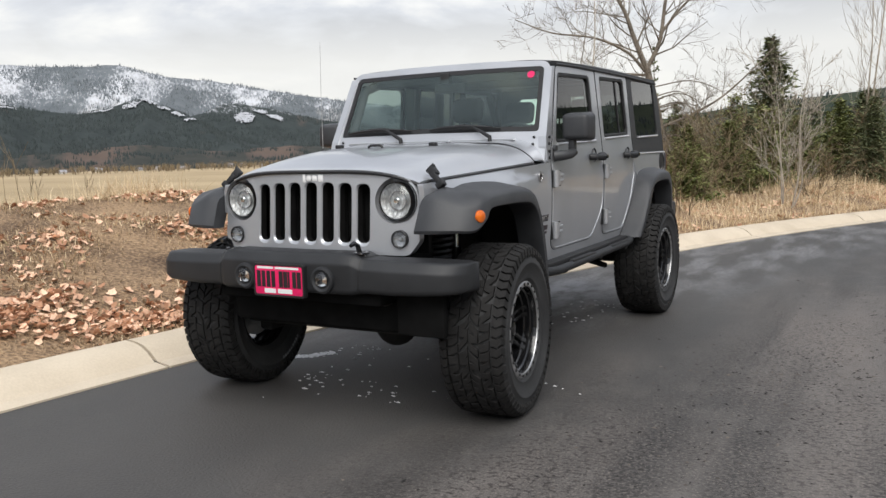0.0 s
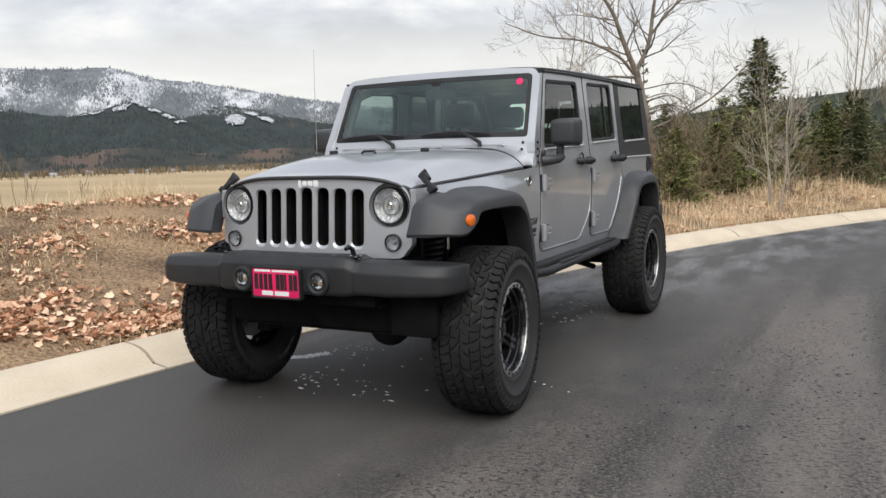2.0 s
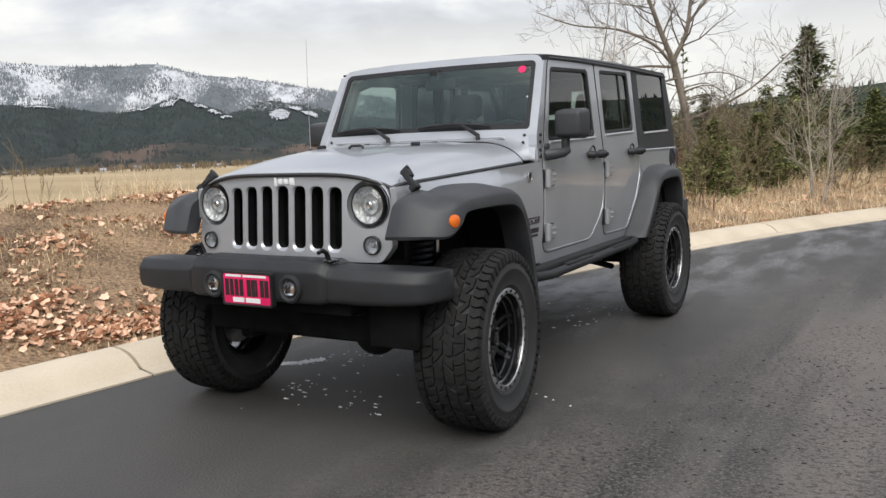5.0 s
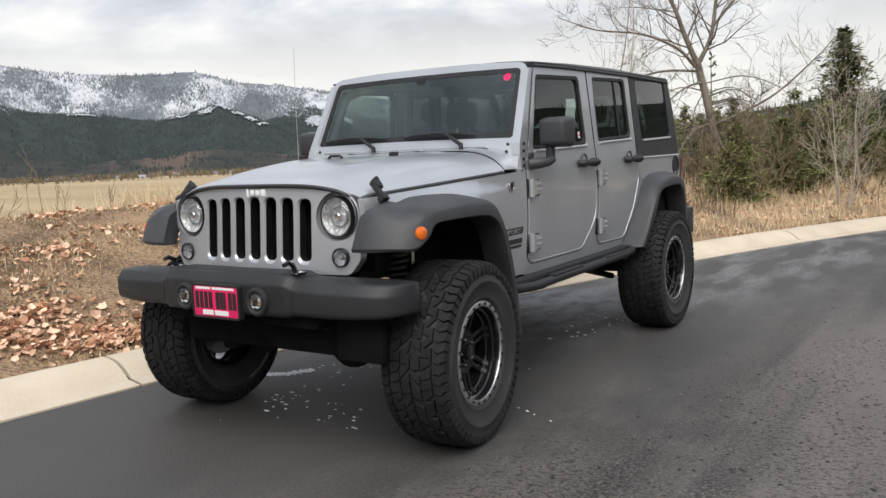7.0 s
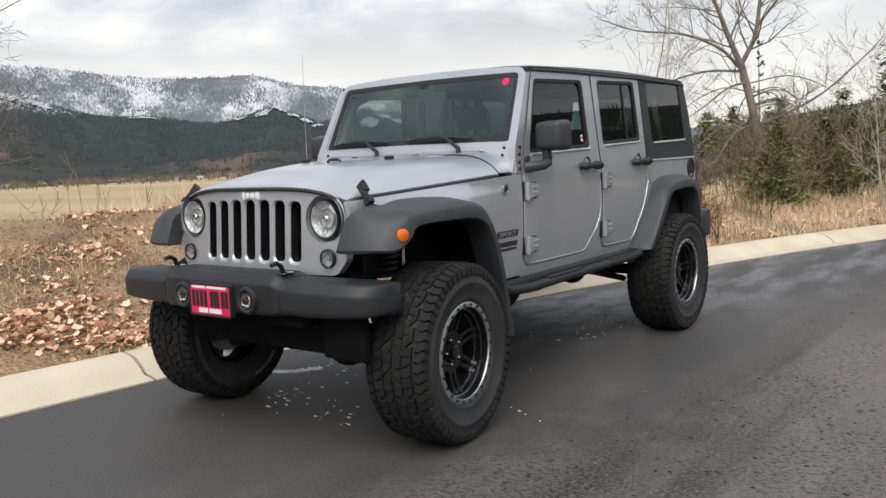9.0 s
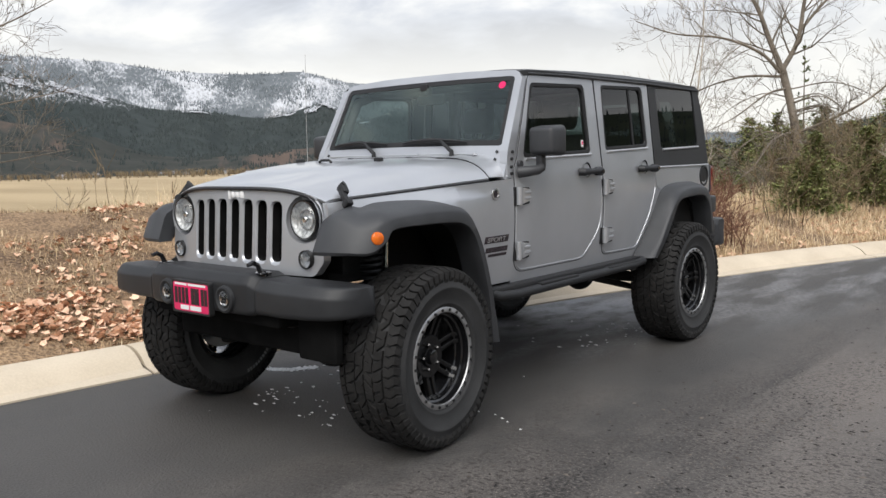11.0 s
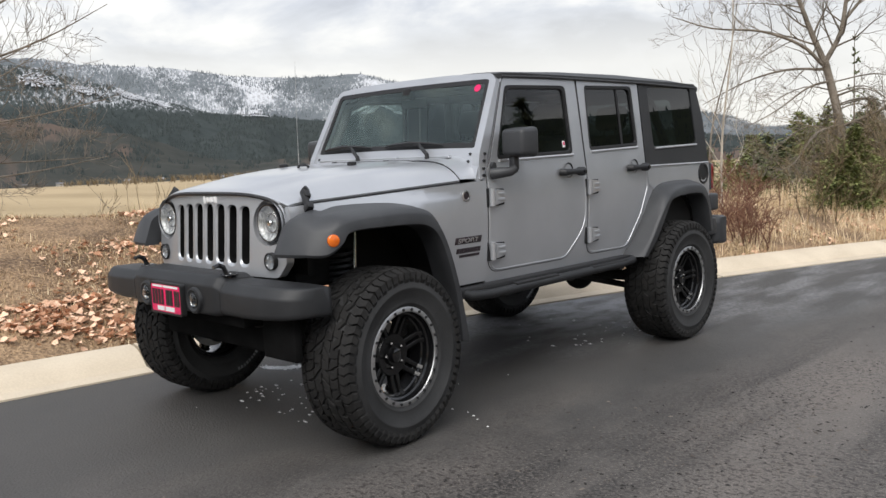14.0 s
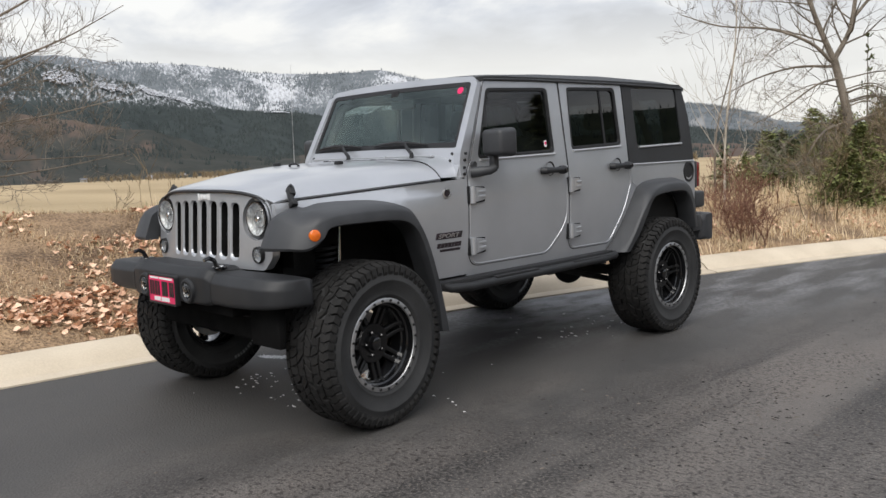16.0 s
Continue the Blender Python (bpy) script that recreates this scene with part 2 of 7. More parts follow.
def tube(points, radii, segs=8, bm=None, caps=True):
    """A round bar along points; radii: one, or one for each point."""
    bm = bm or bmesh.new()
    pts = [Vector(p) for p in points]
    if not isinstance(radii, (list, tuple)):
        radii = [radii] * len(pts)
    loops, side = [], None
    for i, p in enumerate(pts):
        d = (pts[min(i + 1, len(pts) - 1)] - pts[max(i - 1, 0)]).normalized()
        if side is None:
            side = d.orthogonal().normalized()
        side = (side - d * side.dot(d)).normalized()
        up = d.cross(side)
        loops.append([p + (side * math.cos(a) + up * math.sin(a)) * radii[i] for a in [2 * math.pi * k / segs for k in range(segs)]])
    return loft(loops, caps, True, bm)


def box(lo, hi, bevel=0.0, segs=2, bm=None, m=None):
    """A block from corner to corner, with rounded edges."""
    one = bmesh.new()
    c = [(a + b) / 2 for a, b in zip(lo, hi)]
    bmesh.ops.create_cube(one, size=1.0, matrix=Matrix.Translation(c) @ Matrix.Diagonal((*[abs(b - a) for a, b in zip(lo, hi)], 1)))
    if bevel:
        bmesh.ops.bevel(one, geom=one.edges[:], offset=bevel, segments=segs, profile=0.5, affect="EDGES")
    if m:
        bmesh.ops.transform(one, matrix=m, verts=one.verts[:])
    if bm is None:
        return one
    return joined(bm, one)


def joined(bm, other):
    me = bpy.data.meshes.new("join")
    other.to_mesh(me)
    other.free()
    bm.from_mesh(me)
    bpy.data.meshes.remove(me)
    return bm


def mirrored(bm):
    """A copy on the other side of the car."""
    c = bm.copy()
    for v in c.verts:
        v.co.x = -v.co.x
    return c


def rounded(points, radius, n=5):
    """A polygon with filleted corners; radius: one, or one for each corner."""
    out, k = [], len(points)
    for i, p in enumerate(points):
        r = radius[i] if isinstance(radius, (list, tuple)) else radius
        p = Vector(p)
        a, b = Vector(points[i - 1]) - p, Vector(points[(i + 1) % k]) - p
        if r <= 0:
            out.append(p)
            continue
        half = a.angle(b) / 2
        cut = min(r / math.tan(half), 0.48 * a.length, 0.48 * b.length)
        p0, p1 = p + a.normalized() * cut, p + b.normalized() * cut
        for s in range(n + 1):
            t = s / n
            out.append(p0 * (1 - t) ** 2 + p * 2 * t * (1 - t) + p1 * t ** 2)
    return [(q.x, q.y) for q in out]


def circle(u, v, r, n=28):
    return [(u + r * math.cos(2 * math.pi * i / n), v + r * math.sin(2 * math.pi * i / n)) for i in range(n)]


def slab(outline, place, depth=0.03, holes=(), bevel=0.004, cuts=(), cuts_u=()):
    """A sheet with openings through it. place(u, v, w) gives the point; w runs from 0 (face) to -depth."""
    bm = bmesh.new()
    for lp in (outline, *holes):
        vs = [bm.verts.new((u, v, 0)) for u, v in lp]
        for a, b in zip(vs, vs[1:] + vs[:1]):
            bm.edges.new((a, b))
    bmesh.ops.triangle_fill(bm, use_beauty=True, use_dissolve=False, edges=bm.edges[:], normal=(0, 0, 1))
    for v in cuts:
        bmesh.ops.bisect_plane(bm, geom=bm.verts[:] + bm.edges[:] + bm.faces[:], plane_co=(0, v, 0), plane_no=(0, 1, 0))
    for u in cuts_u:
        bmesh.ops.bisect_plane(bm, geom=bm.verts[:] + bm.edges[:] + bm.faces[:], plane_co=(u, 0, 0), plane_no=(1, 0, 0))
    face = bm.faces[:]
    out = bmesh.ops.extrude_face_region(bm, geom=face, use_keep_orig=True)
    for g in out["geom"]:
        if isinstance(g, bmesh.types.BMVert):
            g.co.z = -depth
    bmesh.ops.recalc_face_normals(bm, faces=bm.faces[:])
    if bevel:
        rim = [e for e in bm.edges if all(abs(v.co.z) < 1e-6 for v in e.verts) and len(e.link_faces) == 2
               and sum(all(abs(v.co.z) < 1e-6 for v in f.verts) for f in e.link_faces) == 1]
        bmesh.ops.bevel(bm, geom=rim, offset=bevel, segments=2, profile=0.5, affect="EDGES", clamp_overlap=True)
    for v in bm.verts:
        v.co = place(v.co.x, v.co.y, v.co.z)
    return bm


def sheet(outline, place, cuts=(), cuts_u=()):
    """One skin of glass, facing outward."""
    bm = bmesh.new()
    vs = [bm.verts.new((u, v, 0)) for u, v in outline]
    for a, b in zip(vs, vs[1:] + vs[:1]):
        bm.edges.new((a, b))
    bmesh.ops.triangle_fill(bm, use_beauty=True, use_dissolve=False, edges=bm.edges[:], normal=(0, 0, 1))
    for co, no, vals in (((0, 1, 0), (0, 1, 0), cuts), ((1, 0, 0), (1, 0, 0), cuts_u)):
        for c in vals:
            bmesh.ops.bisect_plane(bm, geom=bm.verts[:] + bm.edges[:] + bm.faces[:], plane_co=Vector(co) * c, plane_no=no)
    for v in bm.verts:
        v.co = place(v.co.x, v.co.y, 0)
    return bm


def curve_through(points, steps=5):
    """Catmull-Rom through points of any size."""
    p = [np.array(q, float) for q in points]
    p = [2 * p[0] - p[1]] + p + [2 * p[-1] - p[-2]]
    out = []
    for i in range(1, len(p) - 2):
        for s in range(steps):
            t = s / steps
            out.append(0.5 * (2 * p[i] + (p[i + 1] - p[i - 1]) * t + (2 * p[i - 1] - 5 * p[i] + 4 * p[i + 1] - p[i + 2]) * t * t
                              + (3 * p[i] - p[i - 1] - 3 * p[i + 1] + p[i + 2]) * t ** 3))
    out.append(p[-2])
    return out


# ---- ground, road and kerb ----
def kerb_line(step=0.25, start=-70.0, end=160.0):
    """The foot of the kerb: straight, then bending gently to the driver's side behind the car. Rows of x, y, heading."""
    def heading(s):
        return radians(8.0 + 1.72 * min(max(s, -5.0), 14.0))
    rows, x, y, s = [], -1.51, 0.0, 0.0
    while s < end:
        rows.append((s, x, y, heading(s)))
        x, y, s = x + math.sin(heading(s)) * step, y + math.cos(heading(s)) * step, s + step
    back, x, y, s = [], -1.51, 0.0, 0.0
    while s > start:
        s -= step
        x, y = x - math.sin(heading(s)) * step, y - math.cos(heading(s)) * step
        back.append((s, x, y, heading(s)))
    return np.array(back[::-1] + rows)


KERB = kerb_line()
ROAD_WIDTH, KERB_WIDTH = 8.4, 0.5


def beside(s, off):
    """The point at arc length s along the kerb's foot, off metres away from the road."""
    x, y, h = (np.interp(s, KERB[:, 0], KERB[:, i]) for i in (1, 2, 3))
    return x - math.cos(h) * off, y + math.sin(h) * off


def off_kerb(px, py):
    """Signed distance from the kerb's foot, away from the road, and arc length, for arrays."""
    px, py = np.asarray(px, float), np.asarray(py, float)
    d, s = np.empty(px.shape), np.empty(px.shape)
    flat = KERB[::2]
    for i in range(0, px.size, 4000):
        x, y = px.flat[i:i + 4000], py.flat[i:i + 4000]
        q = (x[:, None] - flat[:, 1]) ** 2 + (y[:, None] - flat[:, 2]) ** 2
        k = q.argmin(1)
        h = flat[k, 3]
        d.flat[i:i + 4000] = -(x - flat[k, 1]) * np.cos(h) + (y - flat[k, 2]) * np.sin(h)
        s.flat[i:i + 4000] = flat[k, 0]
    return d, s


def smooth(a, b, x):
    t = np.clip((x - a) / (b - a), 0, 1)
    return t * t * (3 - 2 * t)


FIELD = -8.6


def ground_height(px, py):
    """Bank beside the road, then the fall to the valley's flat field."""
    d, s = off_kerb(px, py)
    d = d - KERB_WIDTH
    k = 0.258 - 0.138 * smooth(2.0, 9.0, s)
    bank = 0.10 + k * np.minimum(np.maximum(d, 0), 2.2) + 0.66 * k * np.clip(d - 2.2, 0, 1.4)
    crest = 3.5
    fall = np.maximum(d - crest, 0)
    z = bank - (fall ** 2 / (fall + 6.0)) * 0.42
    z = np.maximum(z, FIELD) + 0.35 * smooth(0, 1, 1 - np.abs(z - FIELD))
    wob = 0.035 * np.sin(px * 2.1 + 1.3 * np.sin(py * 1.7)) * np.sin(py * 1.9 + 0.7) * smooth(0.2, 1.5, d)
    z = z + wob * (d < 40)
    under = -0.14 + (0.12) * smooth(-(KERB_WIDTH + ROAD_WIDTH) + 0.1, -(KERB_WIDTH + ROAD_WIDTH) - 0.6, d)
    return np.where(d > 0, z, under + (0.10 - under) * smooth(-0.30, 0.0, d))


def ground_sheet():
    n = 330
    u = np.linspace(-1, 1, n)
    gx = -2.6 + 2.2 * np.sinh(8.3 * u)
    gy = 4.0 + 2.6 * np.sinh(8.1 * u)
    X, Y = np.meshgrid(gx, gy)
    Z = ground_height(X, Y)
    verts = np.stack([X, Y, Z], -1).reshape(-1, 3)
    i = np.arange(n * n).reshape(n, n)
    faces = np.stack([i[:-1, :-1], i[:-1, 1:], i[1:, 1:], i[1:, :-1]], -1).reshape(-1, 4)
    me = bpy.data.meshes.new("ground")
    me.from_pydata(verts.tolist(), [], faces.tolist())
    return me


def ground_material():
    """Bare soil and matted dry grass near by, pale straw further out on the flat."""
    m = material("verge_soil_and_straw", (0.105, 0.064, 0.038), (0.43, 0.29, 0.17), 1.6, 34, (0.85, 1.0), 0, 1.0, 0.05, fine_share=0.55, low=0.38, high=0.62)
    n, l = m.node_tree.nodes, m.node_tree.links
    b = n["Principled BSDF"]
    near = b.inputs["Base Color"].links[0].from_socket
    geo = n.new("ShaderNodeNewGeometry")
    sep = n.new("ShaderNodeSeparateXYZ")
    l.new(geo.outputs["Position"], sep.inputs[0])
    low = n.new("ShaderNodeMapRange")
    low.inputs[1].default_value, low.inputs[2].default_value = -1.0, -5.0
    l.new(sep.outputs[2], low.inputs[0])
    band = n.new("ShaderNodeTexNoise")
    band.inputs["Scale"].default_value, band.inputs["Detail"].default_value = 0.02, 6
    mp = n.new("ShaderNodeMapping")
    mp.inputs["Scale"].default_value = (0.35, 1.2, 1)
    mp.inputs["Rotation"].default_value = (0, 0, radians(35))
    l.new(geo.outputs["Position"], mp.inputs[0])
    l.new(mp.outputs[0], band.inputs["Vector"])
    ramp = n.new("ShaderNodeValToRGB")
    e = ramp.color_ramp.elements
    e[0].position, e[0].color = 0.30, (0.30, 0.225, 0.125, 1)
    e[1].position, e[1].color = 0.60, (0.42, 0.32, 0.19, 1)
    l.new(band.outputs[0], ramp.inputs[0])
    mx = n.new("ShaderNodeMix")
    mx.data_type = "RGBA"
    l.new(low.outputs[0], mx.inputs[0])
    l.new(near, mx.inputs[6])
    l.new(ramp.outputs[0], mx.inputs[7])
    l.new(mx.outputs[2], b.inputs["Base Color"])
    return m


ground = shaped("ground", ground_sheet(), ground_material(), None, "bank of bare soil and dry grass falling to a straw field", 60)
tagged(ground, category="ground", kind="structure")


def road_material():
    """Dark worn asphalt: fine aggregate, dark crumbs, worn lanes along the road and pale damp stains."""
    m = ASPHALT
    n, l = m.node_tree.nodes, m.node_tree.links
    b = n["Principled BSDF"]
    last = b.inputs["Base Color"].links[0].from_socket
    tc = n.new("ShaderNodeTexCoord")

    def tex(kind, scale, stretch=(1, 1, 1), detail=4, turn=0.0):
        mp = n.new("ShaderNodeMapping")
        mp.inputs["Scale"].default_value = stretch
        mp.inputs["Rotation"].default_value = (0, 0, radians(turn))
        l.new(tc.outputs["Object"], mp.inputs[0])
        t = n.new(kind)
        t.inputs["Scale"].default_value = scale
        if kind == "ShaderNodeTexNoise":
            t.inputs["Detail"].default_value = detail
        l.new(mp.outputs[0], t.inputs["Vector"])
        return t.outputs["Distance"] if kind == "ShaderNodeTexVoronoi" else t.outputs[0]

    def span(sock, a, c, lo, hi):
        r = n.new("ShaderNodeMapRange")
        r.inputs[1].default_value, r.inputs[2].default_value = a, c
        r.inputs[3].default_value, r.inputs[4].default_value = lo, hi
        l.new(sock, r.inputs[0])
        return r.outputs[0]

    def over(mask, colour):
        nonlocal last
        x = n.new("ShaderNodeMix")
        x.data_type = "RGBA"
        x.inputs[7].default_value = (*colour, 1)
        l.new(mask, x.inputs[0])
        l.new(last, x.inputs[6])
        last = x.outputs[2]

    def times(a, c):
        x = n.new("ShaderNodeMath")
        x.operation = "MULTIPLY"
        l.new(a, x.inputs[0])
        l.new(c, x.inputs[1])
        return x.outputs[0]

    def driven():
        """Nothing on the smooth dark strip along the kerb, one on the crumbling lane beside it, with a ragged edge."""
        sep = n.new("ShaderNodeSeparateXYZ")
        l.new(tc.outputs["Object"], sep.inputs[0])
        x = n.new("ShaderNodeMath")
        x.operation = "MULTIPLY_ADD"
        x.inputs[1].default_value = -0.22
        l.new(sep.outputs[1], x.inputs[0])
        l.new(sep.outputs[0], x.inputs[2])
        ragged = n.new("ShaderNodeMath")
        ragged.operation = "MULTIPLY_ADD"
        ragged.inputs[1].default_value = 2.4
        l.new(tex("ShaderNodeTexNoise", 1.1, (1, 0.5, 1), 6, 12), ragged.inputs[0])
        l.new(x.outputs[0], ragged.inputs[2])
        return span(ragged.outputs[0], 1.8, 2.9, 0.10, 1.0)

    def kerbside():
        """One near the kerb and under the car, where meltwater dried; nothing further out."""
        sep = n.new("ShaderNodeSeparateXYZ")
        l.new(tc.outputs["Object"], sep.inputs[0])
        x = n.new("ShaderNodeMath")
        x.operation = "MULTIPLY_ADD"
        x.inputs[1].default_value = -0.30
        l.new(sep.outputs[1], x.inputs[0])
        l.new(sep.outputs[0], x.inputs[2])
        near = span(x.outputs[0], -0.6, 0.4, 1.0, 0.0)
        return times(near, span(sep.outputs[1], 0.6, 2.0, 0.0, 1.0))

    outer = driven()
    over(times(outer, span(tex("ShaderNodeTexNoise", 0.55, (1.0, 0.35, 1), 6, 12), 0.38, 0.60, 0.15, 0.9)), (0.156, 0.136, 0.122))
    over(times(outer, span(tex("ShaderNodeTexNoise", 5.0, (1.0, 0.8, 1), 6), 0.46, 0.66, 0.0, 0.5)), (0.140, 0.127, 0.117))
    lane = times(outer, span(tex("ShaderNodeTexNoise", 0.9, (2.2, 0.16, 1), 6, 12), 0.46, 0.60, 0.0, 1.0))
    over(times(lane, span(tex("ShaderNodeTexNoise", 48, (1, 1.2, 1), 5), 0.40, 0.56, 0.15, 1.0)), (0.017, 0.016, 0.016))
    patch = times(outer, span(tex("ShaderNodeTexNoise", 1.2, (1, 0.45, 1), 6, 12), 0.36, 0.52, 0.1, 1.0))
    over(times(patch, span(tex("ShaderNodeTexNoise", 30, (1, 1.4, 1), 6), 0.545, 0.575, 0.0, 0.75)), (0.017, 0.013, 0.012))
    over(times(patch, span(tex("ShaderNodeTexNoise", 85, (1, 1.3, 1), 4), 0.53, 0.61, 0.0, 0.7)), (0.026, 0.022, 0.020))
    over(times(outer, span(tex("ShaderNodeTexNoise", 70, (1.2, 1, 1), 4), 0.58, 0.66, 0.0, 0.55)), (0.24, 0.21, 0.185))
    cells = span(tex("ShaderNodeTexVoronoi", 30, (1, 1.5, 1), 4, 12), 0.14, 0.24, 1.0, 0.0)
    over(times(times(patch, cells), span(tex("ShaderNodeTexNoise", 7, (1, 1, 1), 4), 0.48, 0.56, 0.0, 0.65)), (0.016, 0.013, 0.012))
    wet = times(span(tex("ShaderNodeTexNoise", 2.0, (1.6, 0.45, 1), 7, 14), 0.44, 0.60, 0.0, 0.75), kerbside())
    over(times(wet, span(tex("ShaderNodeTexNoise", 26, (1, 1, 1), 5), 0.42, 0.58, 1.0, 0.35)), (0.21, 0.21, 0.215))
    # meltwater dried to a pale stain between the wheels
    mp = n.new("ShaderNodeMapping")
    mp.inputs["Location"].default_value = (0.35 / 0.75, -3.3 / 1.05, 0)
    mp.inputs["Scale"].default_value = (1 / 0.75, 1 / 1.05, 0)
    l.new(tc.outputs["Object"], mp.inputs[0])
    far = n.new("ShaderNodeVectorMath")
    far.operation = "LENGTH"
    l.new(mp.outputs[0], far.inputs[0])
    blot = times(span(far.outputs["Value"], 0.35, 1.15, 1.0, 0.0), span(tex("ShaderNodeTexNoise", 5.5, (1, 0.6, 1), 7), 0.35, 0.56, 0.0, 0.9))
    over(blot, (0.27, 0.275, 0.29))
    l.new(last, b.inputs["Base Color"])
    return m


def strip(offsets, heights, s0, s1, step):
    """A band along the kerb line with the given cross-section."""
    loops = []
    s = s0
    while s <= s1 + 1e-6:
        loops.append([Vector((*beside(s, o), z)) for o, z in zip(offsets, heights)])
        s += step
    return loops


road_material()
ro = [0.03, -0.6, -1.5, -3, -4.5, -6, -7.5, -ROAD_WIDTH]
road = part("road", loft(strip(ro, [0.0] * 8, -68, 156, 0.5), False, False), ASPHALT, None, "dark worn asphalt road with pale damp stains", 0)
tagged(road, category="road", kind="structure")

KERB_OFF = [0.0, 0.0, 0.125, 0.135, 0.16, 0.22, 0.29, 0.36, 0.46, 0.49, 0.50, 0.50]
KERB_Z = [-0.15, 0.012, 0.026, 0.022, 0.040, 0.085, 0.117, 0.132, 0.138, 0.130, 0.112, -0.15]
kerb = part("kerb", loft(strip([0.012, 0.012, 0.488, 0.488], [-0.15, -0.002, 0.09, -0.15], -68, 156, 1.0), True), JOINT, None,
            "pale rolled concrete kerb with dirty joints", 0)
tagged(kerb, category="kerb", kind="structure")
for k in range(-14, 30):
    s0 = -0.05 + 3.05 * k
    loops = strip(KERB_OFF, KERB_Z, s0 + 0.012, s0 + 3.038, 3.026 / 8)
    part("kerb_block", loft(loops), CONCRETE, kerb, "", 30)

# ---- the car: x to its left, y to its rear, front axle over the origin ----
WHEELBASE, TRACK_X, TYRE_R = 2.946, 0.842, 0.445
car = thing("off_road_car", "silver off-road car with black flares and hardtop on asphalt", "car")


def side_x(z):
    """Half width of the body's side at height z: nearly flat doors, leaning in above the belt."""
    if z <= 1.32:
        return 0.806 - 0.030 * ((z - 1.10) / 0.42) ** 2
    return 0.7977 - (z - 1.32) * 0.092


def on_side(u, v, w):
    return Vector((side_x(v) + w, u, v))


CUTS = [0.78, 0.86, 0.94, 1.02, 1.10, 1.18, 1.26, 1.32, 1.5, 1.7]


def both(name, make, mat, label="", parent=None):
    """The same part on the left and on the right side."""
    a = make()
    b = mirrored(a)
    return part(name, a, mat, parent or car, label), part(name, b, mat, parent or car, label)


# inner shell that closes the gaps between the panels
shell = bmesh.new()
box((-0.755, 0.88, 0.68), (-0.735, 3.60, 1.34), 0, bm=shell)
box((-0.755, 0.62, 0.68), (-0.735, 0.88, 1.25), 0, bm=shell)
box((0.735, 0.88, 0.68), (0.755, 3.60, 1.34), 0, bm=shell)
box((0.735, 0.62, 0.68), (0.755, 0.88, 1.25), 0, bm=shell)
box((-0.74, 0.66, 0.68), (0.74, 3.55, 0.72), 0, bm=shell)
box((-0.70, 0.72, 0.70), (0.70, 0.78, 1.27), 0, bm=shell)
box((-0.48, -0.24, 0.80), (0.48, 0.72, 1.16), 0.02, bm=shell)
box((-0.58, -0.26, 0.86), (0.58, -0.23, 1.20), 0, bm=shell)
box((-0.74, 3.52, 0.70), (0.74, 3.56, 1.30), 0, bm=shell)
part("inner_shell", shell, DARK, car)

# doors with their window frames
F_DOOR = rounded([(0.884, 1.335), (0.878, 0.745), (1.66, 0.742), (1.875, 0.93), (1.885, 1.335), (1.852, 1.890), (1.112, 1.878), (0.93, 1.40)],
                 [0, 0.10, 0.14, 0.25, 0, 0.02, 0.03, 0.0], 6)
F_WIN = rounded([(0.985, 1.398), (1.765, 1.416), (1.740, 1.853), (1.125, 1.836)], [0.03, 0.03, 0.05, 0.05])
R_DOOR = rounded([(1.902, 1.335), (1.896, 0.742), (2.40, 0.738), (2.575, 0.955), (2.672, 1.150), (2.650, 1.335), (2.632, 1.895), (1.872, 1.892)],
                 [0, 0.08, 0.10, 0.3, 0.06, 0, 0.02, 0.02], 6)
R_WIN = rounded([(1.955, 1.432), (2.578, 1.452), (2.548, 1.875), (1.955, 1.862)], [0.03, 0.03, 0.05, 0.03])


def frame_of(outline, inset):
    """An outline drawn in towards its middle by inset."""
    c = Vector((sum(p[0] for p in outline) / len(outline), sum(p[1] for p in outline) / len(outline)))
    out = []
    for p in outline:
        d = Vector(p) - c
        out.append(tuple(c + Vector((d.x - math.copysign(min(inset, abs(d.x)), d.x), d.y - math.copysign(min(inset, abs(d.y)), d.y)))))
    return out


def dense(outline, step=0.05):
    """The outline with points at least every step."""
    out = []
    for a, b in zip(outline, outline[1:] + outline[:1]):
        k = max(1, int(math.dist(a, b) / step))
        out += [(a[0] + (b[0] - a[0]) * i / k, a[1] + (b[1] - a[1]) * i / k) for i in range(k)]
    return out


def along_side(y0, y1, z0, z1, proud, r):
    """A thin moulding that follows the curved side of the body."""
    return tube([on_side(y0 + (y1 - y0) * k / 14, z0 + (z1 - z0) * k / 14, proud) for k in range(15)], r, 8)


